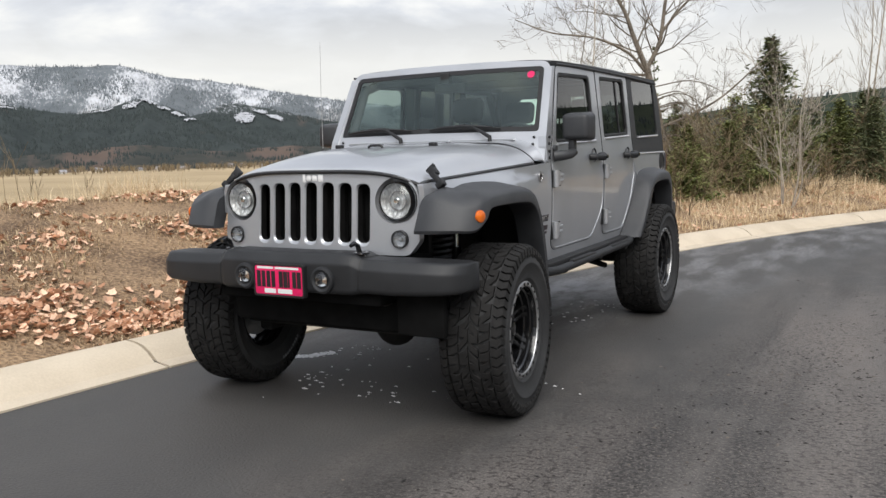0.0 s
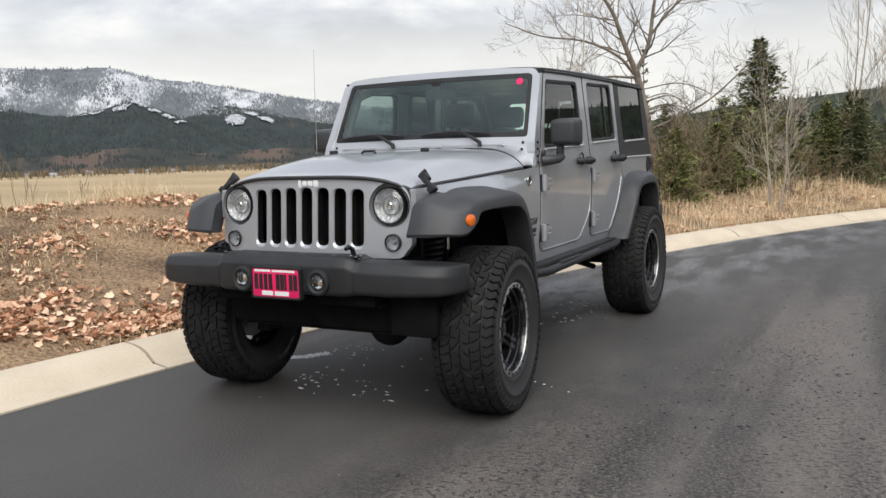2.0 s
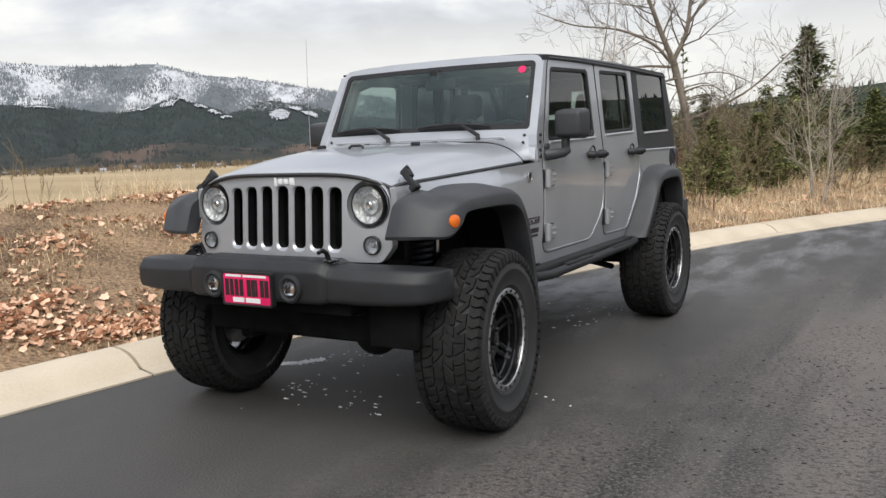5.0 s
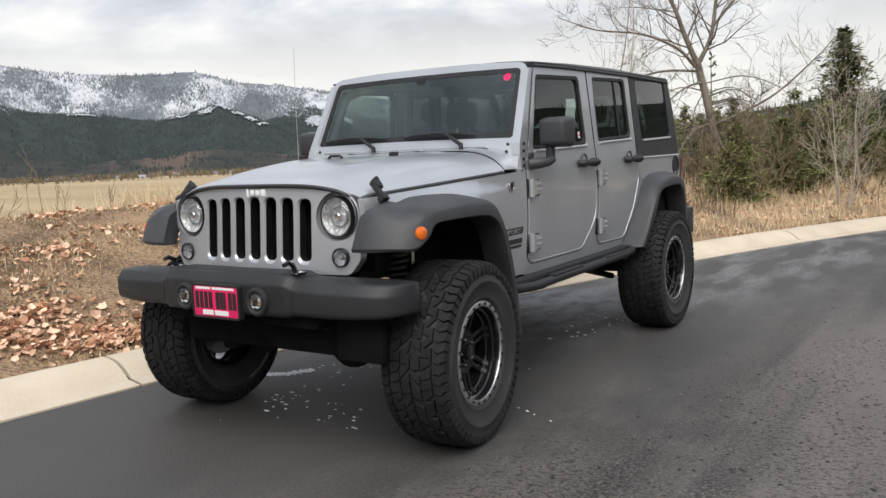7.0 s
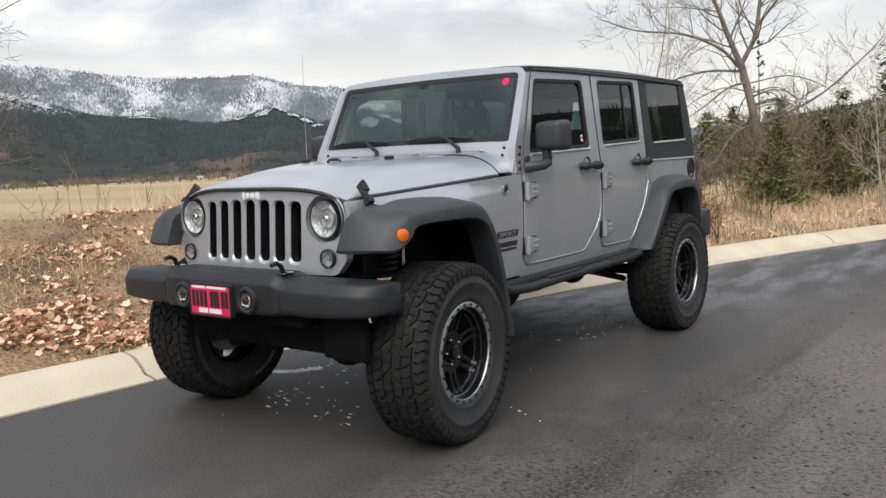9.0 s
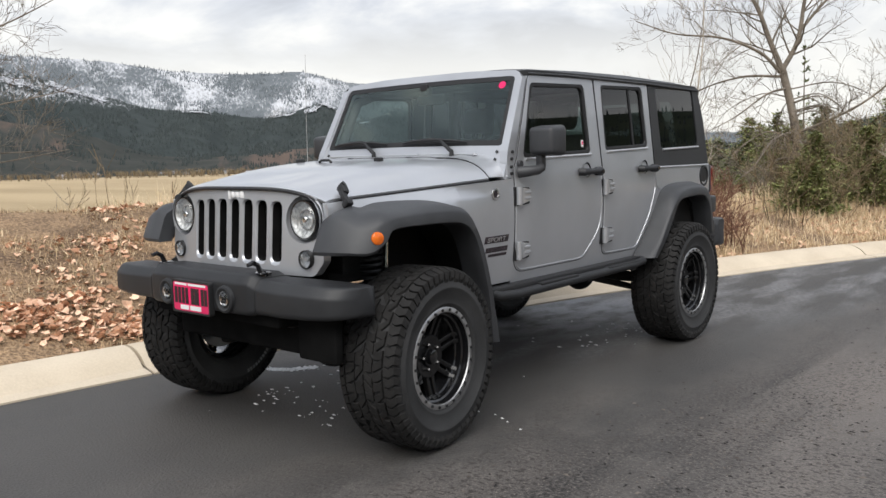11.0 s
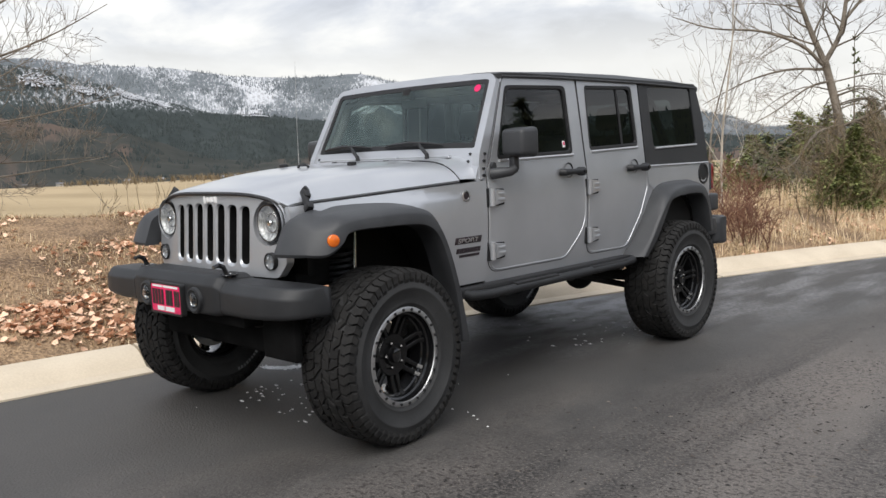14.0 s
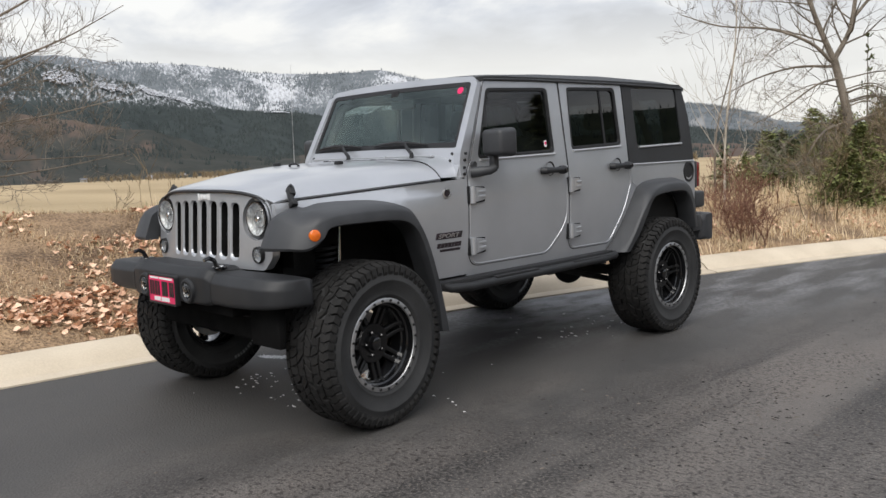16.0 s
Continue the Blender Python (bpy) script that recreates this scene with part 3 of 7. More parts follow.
def door_set(side, outline, win, y_handle, z_handle, hinge_y, hinges, lock):
    def put(name, bm, mat, parent, label=""):
        return part(name, mirrored(bm) if side < 0 else bm, mat, parent, label)
    door = put("door", slab(outline, on_side, 0.045, (win,), 0.006, CUTS), PAINT, car, "silver painted door with framed window")
    ring = [on_side(u, v, -0.004) for u, v in dense(outline)]
    put("door_gap", tube(ring + ring[:1], 0.0036, 5, None, False), SEAL, door)
    lip = [on_side(u, v, -0.002) for u, v in dense(frame_of(outline, -0.009)) if v < 1.30]
    start = max(range(len(lip)), key=lambda i: (lip[i] - lip[i - 1]).length)
    put("door_opening_lip", tube(lip[start:] + lip[:start], 0.0058, 8), PAINT, door)
    put("window_seal", slab(win, lambda u, v, w: on_side(u, v, w - 0.004), 0.03, (frame_of(win, 0.022),), 0.002, (1.5, 1.7)), SEAL, door)
    put("window_glass", sheet(frame_of(win, 0.018), lambda u, v, w: on_side(u, v, -0.016), (1.5, 1.7)), FRONT_GLASS if outline is F_DOOR else TINTED, door,
        "tinted window glass").visible_shadow = False
    # belt moulding
    lo = [p for p in win if p[1] < 1.46]
    y0, y1 = min(p[0] for p in lo), max(p[0] for p in lo)
    put("belt_moulding", along_side(y0 + 0.01, y1 - 0.01, *((1.392, 1.410) if outline is F_DOOR else (1.425, 1.444)), 0.005, 0.0080), BELT, door)
    # handle: dished cup, pull bar and push button
    cup = revolve([(0.0, -0.020), (0.030, -0.018), (0.044, 0.001), (0.048, 0.003)], 24)
    bmesh.ops.transform(cup, matrix=Matrix.Translation((side_x(z_handle) + 0.001, y_handle - 0.010, z_handle + 0.012)), verts=cup.verts[:])
    put("handle_cup", cup, SEAL, door)
    x = side_x(z_handle)
    bar = tube([(x + 0.004, y_handle - 0.108, z_handle), (x + 0.032, y_handle - 0.095, z_handle), (x + 0.042, y_handle - 0.03, z_handle + 0.002),
                (x + 0.042, y_handle + 0.06, z_handle + 0.002), (x + 0.038, y_handle + 0.095, z_handle), (x + 0.004, y_handle + 0.105, z_handle)],
               [0.023, 0.024, 0.018, 0.019, 0.029, 0.028], 12)
    put("door_handle", bar, BUMPER, door, "black plastic pull handle")
    put("button", tube([(x + 0.055, y_handle + 0.088, z_handle), (x + 0.070, y_handle + 0.088, z_handle)], 0.013, 12), GLOSSBLACK, door)
    if lock:
        put("lock", tube([(x - 0.002, y_handle + 0.10, z_handle - 0.095), (x + 0.004, y_handle + 0.10, z_handle - 0.095)], 0.011, 12), STEEL, door)
    for hz in hinges:
        xh = side_x(hz)
        # black pad wider than the leaf draws the shadow round the hinge
        pad = slab(rounded([(hinge_y - 0.036, hz - 0.060), (hinge_y + 0.116, hz - 0.050), (hinge_y + 0.116, hz + 0.043), (hinge_y - 0.036, hz + 0.052)], 0.008, 2),
                   lambda u, v, w: Vector((xh + 0.003 + w, u, v)), 0.012, (), 0)
        put("hinge_shade_pad", pad, SEAL, door)
        leaf = slab(rounded([(hinge_y + 0.004, hz - 0.046), (hinge_y + 0.108, hz - 0.034), (hinge_y + 0.108, hz + 0.034), (hinge_y + 0.004, hz + 0.046)], 0.008, 2),
                    lambda u, v, w: Vector((xh + 0.034 - 0.16 * (u - hinge_y) + w, u, v)), 0.034, (), 0.007)
        for k in (-0.016, 0.016):
            box((xh + 0.010, hinge_y + 0.030, hz + k - 0.008), (xh + 0.030, hinge_y + 0.098, hz + k + 0.008), 0.004, 2, leaf)
        put("hinge", leaf, PAINT, door, "silver exposed door hinge")
        put("hinge_knuckle", tube([(xh + 0.018, hinge_y - 0.010, hz - 0.052), (xh + 0.018, hinge_y - 0.010, hz + 0.050)], 0.018, 12), PAINT, door)
    return door


for side in (1, -1):
    fd = door_set(side, F_DOOR, F_WIN, 1.70, 1.300, 0.908, (1.185, 0.872), True)
    rd = door_set(side, R_DOOR, R_WIN, 2.505, 1.300, 1.905, (1.195, 0.875), False)
    bar = slab(rounded([(2.372, 1.45), (2.394, 1.45), (2.372, 1.866), (2.352, 1.866)], 0), lambda u, v, w: on_side(u, v, w - 0.010), 0.02, (), 0)
    part("window_divider", mirrored(bar) if side < 0 else bar, SEAL, rd)
    if side > 0:
        st = slab(rounded([(1.672, 1.458), (1.696, 1.458), (1.696, 1.500), (1.672, 1.500)], 0.004, 2), lambda u, v, w: on_side(u, v, w - 0.012), 0.002, (), 0)
        part("window_sticker", st, WHITE, fd, "small white and red sticker")
        st = slab(rounded([(1.676, 1.472), (1.692, 1.472), (1.692, 1.492), (1.676, 1.492)], 0.004, 2), lambda u, v, w: on_side(u, v, w - 0.0105), 0.002, (), 0)
        part("sticker_print", st, PINK, fd)

# front fender side, rear quarter and sill
FENDER = rounded([(0.868, 1.284), (0.868, 0.70), (0.50, 0.70), (0.46, 0.95), (0.34, 1.13), (0.14, 1.17), (-0.10, 1.16), (-0.34, 1.05), (-0.392, 1.06), (-0.392, 1.212), (0.0, 1.236), (0.40, 1.259)],
                 [0, 0.01, 0, 0.1, 0.1, 0.1, 0.05, 0, 0, 0.005, 0, 0], 3)


def on_fender(u, v, w):
    """The front fender's side: under the hood's edge above, out to the body's width below and behind."""
    t = min(max((u + 0.40) / 1.08, 0), 1)
    top = 0.600 + 0.168 * t ** 0.9 + 0.012
    k = min(max((1.275 - v) / 0.10, 0), 1) * min(max((u + 0.36) / 0.7, 0.12), 1)
    return Vector((top + (side_x(v) - top) * max(k, t ** 3) + w, u, v))


both("front_fender", lambda: slab(FENDER, on_fender, 0.03, (), 0.004, CUTS + [1.20, 1.22, 1.24], [-0.3, -0.2, -0.1, 0, 0.1, 0.2, 0.3, 0.4, 0.5, 0.6, 0.7]), PAINT)
QUARTER = rounded([(2.668, 1.300), (2.690, 1.165), (2.76, 1.13), (2.92, 1.16), (3.10, 1.16), (3.28, 1.10), (3.40, 0.96), (3.46, 0.80), (3.62, 0.80), (3.645, 1.300)], [0.01, 0.02, 0.03, 0.03, 0.03, 0.05, 0.05, 0, 0.03, 0.02], 4)
both("rear_quarter", lambda: slab(QUARTER, on_side, 0.04, (), 0.006, CUTS), PAINT)
both("body_side", lambda: slab([(0.862, 1.33), (0.866, 0.668), (2.44, 0.668), (2.56, 0.80), (2.68, 0.95), (2.78, 1.08), (2.84, 1.16), (2.69, 1.20), (2.69, 1.33)], lambda u, v, w: on_side(u, v, w - 0.004), 0.03, (), 0.004, CUTS), PAINT)
both("cowl_side", lambda: slab(rounded([(0.83, 1.29), (0.880, 1.29), (0.905, 1.40), (1.095, 1.87), (1.06, 1.87), (0.845, 1.44), (0.83, 1.38)], 0.004, 2),
                               lambda u, v, w: on_side(u, v, w - 0.004), 0.05, (), 0.006, (1.32, 1.5, 1.7)), PAINT)
for side in (1, -1):
    for y, z in ((0.885, 1.435), (0.872, 1.395), (0.862, 1.350), (0.858, 1.312)):
        b = tube([on_side(y, z, -0.006), on_side(y, z, 0.006)], 0.009, 10)
        part("cowl_bolt", mirrored(b) if side < 0 else b, SEAL, car)

# tail panel
tail = slab(rounded([(-0.775, 0.72), (0.775, 0.72), (0.79, 1.30), (-0.79, 1.30)], 0.02, 3), lambda u, v, w: Vector((u, 3.645 + w, v)), 0.04, (), 0.006)
part("tailgate", tail, PAINT, car)


# hood: crowned, with a raised middle and a rolled nose
def hood_point(u, v):
    """u across from -1 to 1, v from nose 0 to windscreen 1."""
    half = 0.602 + 0.168 * v ** 0.9
    edge = 1.229 + 0.064 * v
    mid = 1.300 + 0.106 * (1 - (1 - v) ** 2.0)
    a = abs(u)
    crown = 1 - a ** (4.2 + 3.6 * v)
    dome = 0.008 * smooth(0.62, 0.50, np.array(a * (1.0 + 0.15 * v))) * smooth(0.02, 0.35, np.array(v))
    nose = 0.010 * math.exp(-v / 0.02)
    y = -0.445 + 1.125 * v + 0.068 * a ** 3 * (1 - v)
    return Vector((u * half, y, edge + (mid - edge) * crown - nose + float(dome)))


us = [math.copysign(1 - (1 - abs(t)) ** 1.5, t) for t in np.linspace(-1, 1, 41)]
hood = bmesh.new()
grid = [[hood.verts.new(hood_point(u, v)) for u in us] for v in [0, 0.008, 0.02, 0.04, 0.07] + [0.12 + 0.88 * k / 18 for k in range(19)]]
for a, b in zip(grid, grid[1:]):
    for i in range(len(us) - 1):
        hood.faces.new((a[i], a[i + 1], b[i + 1], b[i]))
out = bmesh.ops.extrude_edge_only(hood, edges=[e for e in hood.edges if e.is_boundary])
for g in out["geom"]:
    if isinstance(g, bmesh.types.BMVert):
        g.co.z -= 0.03
        g.co.x *= 0.985
        g.co.y += 0.012 if g.co.y < 0 else 0
part("hood", hood, PAINT, car, "silver hood with a low raised centre", 50)
seam = bmesh.new()
under = [[hood_point(u, v) for v in np.linspace(0, 1, 15)] for u in (1, -1)]
for row in under:
    tube([p + Vector((0.004 if p.x > 0 else -0.004, -0.002, -0.012)) for p in row], 0.0042, 6, seam)
tube([hood_point(u, 0) + Vector((0, -0.001, -0.012)) for u in us], 0.0085, 6, seam)
part("hood_seal", seam, SEAL, car)
part("hood_seam", tube([hood_point(u, 1) + Vector((0, 0.003, 0.0005)) for u in us], 0.0022, 6), SEAL, car)

# cowl between hood and windscreen
cowl = loft([[Vector((u * (0.7715 + 0.022 * k), 0.685 + 0.165 * k, 1.297 + (1.4125 + 0.022 * k - 1.297) * (1 - abs(u) ** (7.8 + 1.6 * k)))) for u in us] for k in (0, 0.2, 0.4, 0.6, 0.8, 1.0)], False, False)
part("cowl", cowl, PAINT, car, "", 50)
grl = bmesh.new()
for x0, x1 in ((-0.60, -0.22), (-0.20, 0.16), (0.18, 0.60)):
    box((x0, 0.775, 1.418), (x1, 0.812, 1.434), 0.004, 1, grl)
part("cowl_grille", grl, PAINT, car)

# hood catches, windscreen rests, footman loop, washer nozzles
for side in (1, -1):
    base = Vector((side * 0.658, -0.298, 1.242))
    lat = bmesh.new()
    tilt = Matrix.Translation(base) @ Matrix.Rotation(side * radians(-42), 4, "Y") @ Matrix.Rotation(radians(-14), 4, "X")
    box((-0.022, -0.018, 0.010), (0.022, 0.018, 0.070), 0.008, 2, lat, tilt)
    box((-0.014, -0.024, -0.035), (0.014, 0.004, 0.030), 0.007, 2, lat, tilt)
    box((-0.024, -0.024, -0.066), (0.024, 0.012, -0.030), 0.007, 2, lat, tilt)
    tube([tilt @ Vector((-0.026, -0.004, 0.062)), tilt @ Vector((0.026, -0.004, 0.062))], 0.010, 8, lat)
    part("hood_catch", lat, SEAL, car, "black rubber hood catch")
    nub = bmesh.new()
    box((side * 0.322 - 0.022, 0.260, 1.380), (side * 0.322 + 0.022, 0.300, 1.420), 0.008, 2, nub)
    part("hood_bumper", nub, SEAL, car)
    nz = bmesh.new()
    box((side * 0.24 - 0.014, 0.60, 1.395), (side * 0.24 + 0.014, 0.63, 1.419), 0.005, 2, nz)
    part("washer_nozzle", nz, SEAL, car)
loop = tube([(-0.057, 0.195, 1.370), (-0.057, 0.195, 1.402), (-0.042, 0.195, 1.410), (0.018, 0.195, 1.410), (0.033, 0.195, 1.402), (0.033, 0.195, 1.370)], 0.008, 8)
part("footman_loop", loop, SEAL, car)

# windscreen frame, glass, black border, wipers
W0, W1 = Vector((0, 0.838, 1.432)), Vector((0, 1.085, 1.945))
W_UP = (W1 - W0).normalized()
W_OUT = Vector((0, -W_UP.z, W_UP.y))


def on_screen(u, v, w):
    return W0 + W_UP * v + Vector((u, 0, 0)) + W_OUT * (w - 0.020 * (u / 0.75) ** 2)


H = (W1 - W0).length
W_FRAME = rounded([(-0.789, -0.15), (-0.56, -0.15), (-0.50, 0.0), (0.50, 0.0), (0.56, -0.15), (0.789, -0.15), (0.775, 0.0), (0.724, H - 0.032), (0.36, H - 0.019), (-0.36, H - 0.019), (-0.724, H - 0.032), (-0.775, 0.0)],
                  [0, 0, 0.02, 0.02, 0, 0, 0.3, 0.075, 1.5, 1.5, 0.075, 0.3], 6)
W_GLASS = rounded([(-0.722, 0.052), (0.722, 0.052), (0.690, 0.502), (-0.690, 0.502)], [0.025, 0.025, 0.04, 0.04], 5)
for side in (1, -1):
    for v in (-0.035, 0.012):
        b = tube([on_screen(side * 0.70, v, -0.004), on_screen(side * 0.70, v, 0.006)], 0.009, 10)
        part("screen_bolt", b, SEAL, car)
scr = part("windscreen_frame", slab(W_FRAME, on_screen, 0.05, (W_GLASS,), 0.012, (), [-0.5, -0.25, 0, 0.25, 0.5]), PAINT, car, "silver windscreen frame")
part("windscreen_border", slab(W_GLASS, lambda u, v, w: on_screen(u, v, w - 0.002), 0.010,
     (rounded([(-0.690, 0.088), (0.690, 0.088), (0.662, 0.472), (-0.662, 0.472)], 0.02, 3),), 0, (), [-0.5, -0.25, 0, 0.25, 0.5]), SEAL, scr)
ws = part("windscreen_glass", sheet(W_GLASS, lambda u, v, w: on_screen(u, v, -0.005), (0.15, 0.3, 0.4), [k * 0.08 for k in range(-8, 9)]), WINDSCREEN, scr, "greenish windscreen glass")
ws.visible_shadow = False
dot = slab(circle(0.607, 0.448, 0.024, 18), lambda u, v, w: on_screen(u, v, w - 0.004), 0.001, (), 0)
part("round_sticker", dot, PINK, scr, "round pink sticker")
for bx, by, tip in ((0.456, 0.727, 0.02), (-0.18, 0.737, -0.60)):
    piv = Vector((bx, by + 0.02, 1.432))
    b1, b2 = on_screen(bx - 0.16, 0.072, 0.030), on_screen(bx - 0.24, 0.066, 0.028)
    wip = part("wiper_arm", tube([piv - Vector((0, 0, 0.02)), piv + Vector((0, 0, 0.012)), (piv + b1) / 2 + Vector((0, -0.012, 0.012)), b1, b2], [0.016, 0.013, 0.011, 0.008, 0.006], 8), SEAL, car, "black wiper arm")
    blade = tube([on_screen(bx - 0.48, 0.070, 0.012), on_screen(bx - 0.40, 0.076, 0.022), on_screen(bx - 0.24, 0.080, 0.030), on_screen(bx - 0.08, 0.076, 0.022), on_screen(bx + 0.02, 0.070, 0.012)],
                 [0.005, 0.010, 0.014, 0.010, 0.005], 6)
    part("wiper_blade", blade, SEAL, wip)

# hardtop: roof and quarter shells
roof = loft([[Vector((s * (0.742 - 0.01 * e), y, 1.914 + h * (1 - abs(s) ** 6) + dz)) for s in np.linspace(-1, 1, 31)]
             for y, h, dz, e in ((1.088, 0.006, -0.012, 6), (1.103, 0.014, -0.008, 4), (1.14, 0.020, -0.004, 1), (1.30, 0.030, 0.0, 0), (1.9, 0.054, 0.006, 0), (2.6, 0.064, 0.010, 0), (3.3, 0.056, 0.006, 0), (3.52, 0.045, -0.002, 0), (3.585, 0.02, -0.012, 1))], False, False)
geo = bmesh.ops.extrude_edge_only(roof, edges=[e for e in roof.edges if e.is_boundary])["geom"]
for g in geo:
    if isinstance(g, bmesh.types.BMVert):
        g.co.z -= 0.030
part("roof", roof, TOP, car, "black hardtop roof", 50)
both("roof_gutter", lambda: tube([(0.752, 1.10, 1.886), (0.756, 1.5, 1.896), (0.756, 2.6, 1.901), (0.748, 3.52, 1.892)], 0.008, 8), TOP)
Q_OUT = rounded([(2.668, 1.308), (3.632, 1.308), (3.600, 1.66), (3.515, 1.925), (2.645, 1.925)], [0, 0.01, 0.2, 0.04, 0.01], 5)
Q_WIN = rounded([(2.792, 1.440), (3.462, 1.458), (3.425, 1.888), (2.765, 1.880)], 0.035, 4)
for side in (1, -1):
    q = slab(Q_OUT, on_side, 0.035, (Q_WIN,), 0.01, (1.5, 1.7))
    q = part("hardtop_quarter", mirrored(q) if side < 0 else q, TOP, car, "black hardtop side with tinted window")
    g = sheet(frame_of(Q_WIN, -0.004), lambda u, v, w: on_side(u, v, -0.008), (1.5, 1.7))
    part("window_glass", mirrored(g) if side < 0 else g, TINTED, q, "dark tinted glass").visible_shadow = False
    g = along_side(2.81, 3.445, 1.432, 1.449, 0.005, 0.0080)
    part("belt_moulding", mirrored(g) if side < 0 else g, BELT, q)
    g = along_side(2.68, 3.62, 1.304, 1.304, 0.005, 0.0070)
    part("hardtop_seam", mirrored(g) if side < 0 else g, BELT, q)
rear = slab(rounded([(-0.77, 1.31), (0.77, 1.31), (0.735, 1.90), (-0.735, 1.90)], 0.03, 3), lambda u, v, w: Vector((u, 3.628 - (v - 1.31) * 0.19 + w, v)), 0.03,
            (rounded([(-0.56, 1.38), (0.56, 1.38), (0.53, 1.82), (-0.53, 1.82)], 0.04, 4),), 0.008)
part("hardtop_back", rear, TOP, car)
rg = sheet(rounded([(-0.565, 1.375), (0.565, 1.375), (0.535, 1.825), (-0.535, 1.825)], 0.04, 4), lambda u, v, w: Vector((u, 3.612 - (v - 1.31) * 0.19, v)))
part("rear_glass", rg, WINDSCREEN, car).visible_shadow = False

# grille panel with seven slots
def on_grille(u, v, w):
    return Vector((u, -0.468 + 0.075 * (v - 0.88) + 0.050 * (u / 0.6) ** 2 - w, v))


SLOT_X = [(-3 + k) * 0.1045 - 0.004 for k in range(7)]
G_OUT = rounded([(-0.615, 0.935), (-0.562, 0.866), (0.562, 0.866), (0.615, 0.935), (0.602, 1.236), (0.40, 1.279), (-0.40, 1.279), (-0.602, 1.236)],
                [0.04, 0.05, 0.05, 0.04, 0.13, 0.3, 0.3, 0.13], 6)


def slot_at(x, half, z0, z1):
    return rounded([(x - half, z0), (x + half, z0), (x + half, z1 - 0.10 * x * x), (x - half, z1 - 0.10 * x * x)], half * 0.97, 6)


slots = [slot_at(x, 0.0420, 0.907, 1.2295) for x in SLOT_X]
LAMP_X, LAMP_Z = 0.490, 1.133
holes = slots + [circle(s * LAMP_X, LAMP_Z, 0.112, 36) for s in (1, -1)] + [circle(s * 0.516, 0.948, 0.043, 22) for s in (1, -1)]
grille = part("grille_panel", slab(G_OUT, on_grille, 0.045, holes, 0.010, (1.0, 1.1, 1.24), [0.05 * k for k in range(-11, 12)]), PAINT, car, "silver seven-slot grille panel", 22)
for x in SLOT_X:
    rims = [[on_grille(u, v, w) for u, v in slot_at(x, h, a, b)] for h, a, b, w in ((0.0425, 0.9065, 1.2300, -0.001), (0.0412, 0.909, 1.2285, -0.0015), (0.0372, 0.918, 1.226, -0.006), (0.0350, 0.923, 1.224, -0.0115))]
    part("slot_rim", loft(rims, False, True), PAINT, grille, "", 60)
    # black walls and back plates paint the shade inside each slot
    deep = [[on_grille(u, v, w) for u, v in slot_at(x, 0.0350, 0.923, 1.224)] for w in (-0.0115, -0.055)]
    part("slot_dark_wall", loft(deep, False, True), BLACKOUT, grille, "", 60)
    mesh = bmesh.new()
    box((x - 0.050, -0.345, 0.90), (x + 0.050, -0.335, 1.25), 0.002, 1, mesh)
    part("slot_dark_back", mesh, BLACKOUT, grille, "", 0)
for side in (1, -1):
    cx, cy = side * LAMP_X, on_grille(LAMP_X, LAMP_Z, 0).y
    turn = Matrix.Translation((cx, cy, LAMP_Z)) @ Matrix.Rotation(radians(-90), 4, "Z")
    # the profile's x axis points forward, out of the grille
    bowl = part("headlight", revolve([(0.1135, 0.003), (0.111, -0.006), (0.103, -0.024), (0.086, -0.034)], 44), PAINT, car, "round headlight in a silver recess", 38, turn)
    part("lamp_ring", revolve([(0.0960, -0.032), (0.0960, -0.002), (0.0930, 0.006), (0.0870, 0.005)], 44), GLOSSBLACK, bowl, "", 38)
    part("reflector", revolve([(0.0875, 0.002), (0.081, -0.012), (0.064, -0.024), (0.040, -0.03), (0.0, -0.032)], 44), LENS, bowl, "bright fluted reflector", 38)
    part("bulb_cover", revolve([(0.0, 0), (0.012, -0.001), (0.017, -0.006), (0.018, -0.03)], 24), CHROME, bowl, "chrome bulb cover")
    part("inner_ring", revolve([(0.050, -0.026), (0.049, -0.016), (0.045, -0.016), (0.044, -0.028)], 32), LAMP_GREY, bowl)
    part("lens", revolve([(0.0872, 0.006), (0.073, 0.020), (0.050, 0.029), (0.026, 0.034), (0.0, 0.036)], 44), CLEAR, bowl, "clear domed lens").visible_shadow = False
    c2 = on_grille(0.516, 0.948, 0)
    turn = Matrix.Translation((side * 0.516, c2.y - 0.012, 0.947)) @ Matrix.Rotation(radians(-90), 4, "Z")
    tl = part("turn_lamp", revolve([(0.045, -0.016), (0.044, 0.006), (0.040, 0.007), (0.038, -0.002)], 26), SEAL, car, "small round clear turn lamp", 38, turn)
    part("reflector", revolve([(0.039, 0.0), (0.034, -0.012), (0.014, -0.018), (0.010, -0.006), (0.0, -0.004)], 26), LAMP_GREY, tl)
    part("lens", revolve([(0.039, 0.002), (0.03, 0.008), (0.0, 0.012)], 26), CLEAR, tl).visible_shadow = False
badge = bmesh.new()
for x, w, h in ((-0.042, 0.018, 0.046), (-0.011, 0.030, 0.030), (0.025, 0.030, 0.030), (0.062, 0.032, 0.038)):
    p = on_grille(x, 1.248, 0.0)
    box((x - w / 2, p.y - 0.008, 1.248 - h / 2), (x + w / 2, p.y + 0.004, 1.248 + h / 2), 0.006, 2, badge)
part("grille_badge", badge, WHITE, grille, "bright plain bar badge")

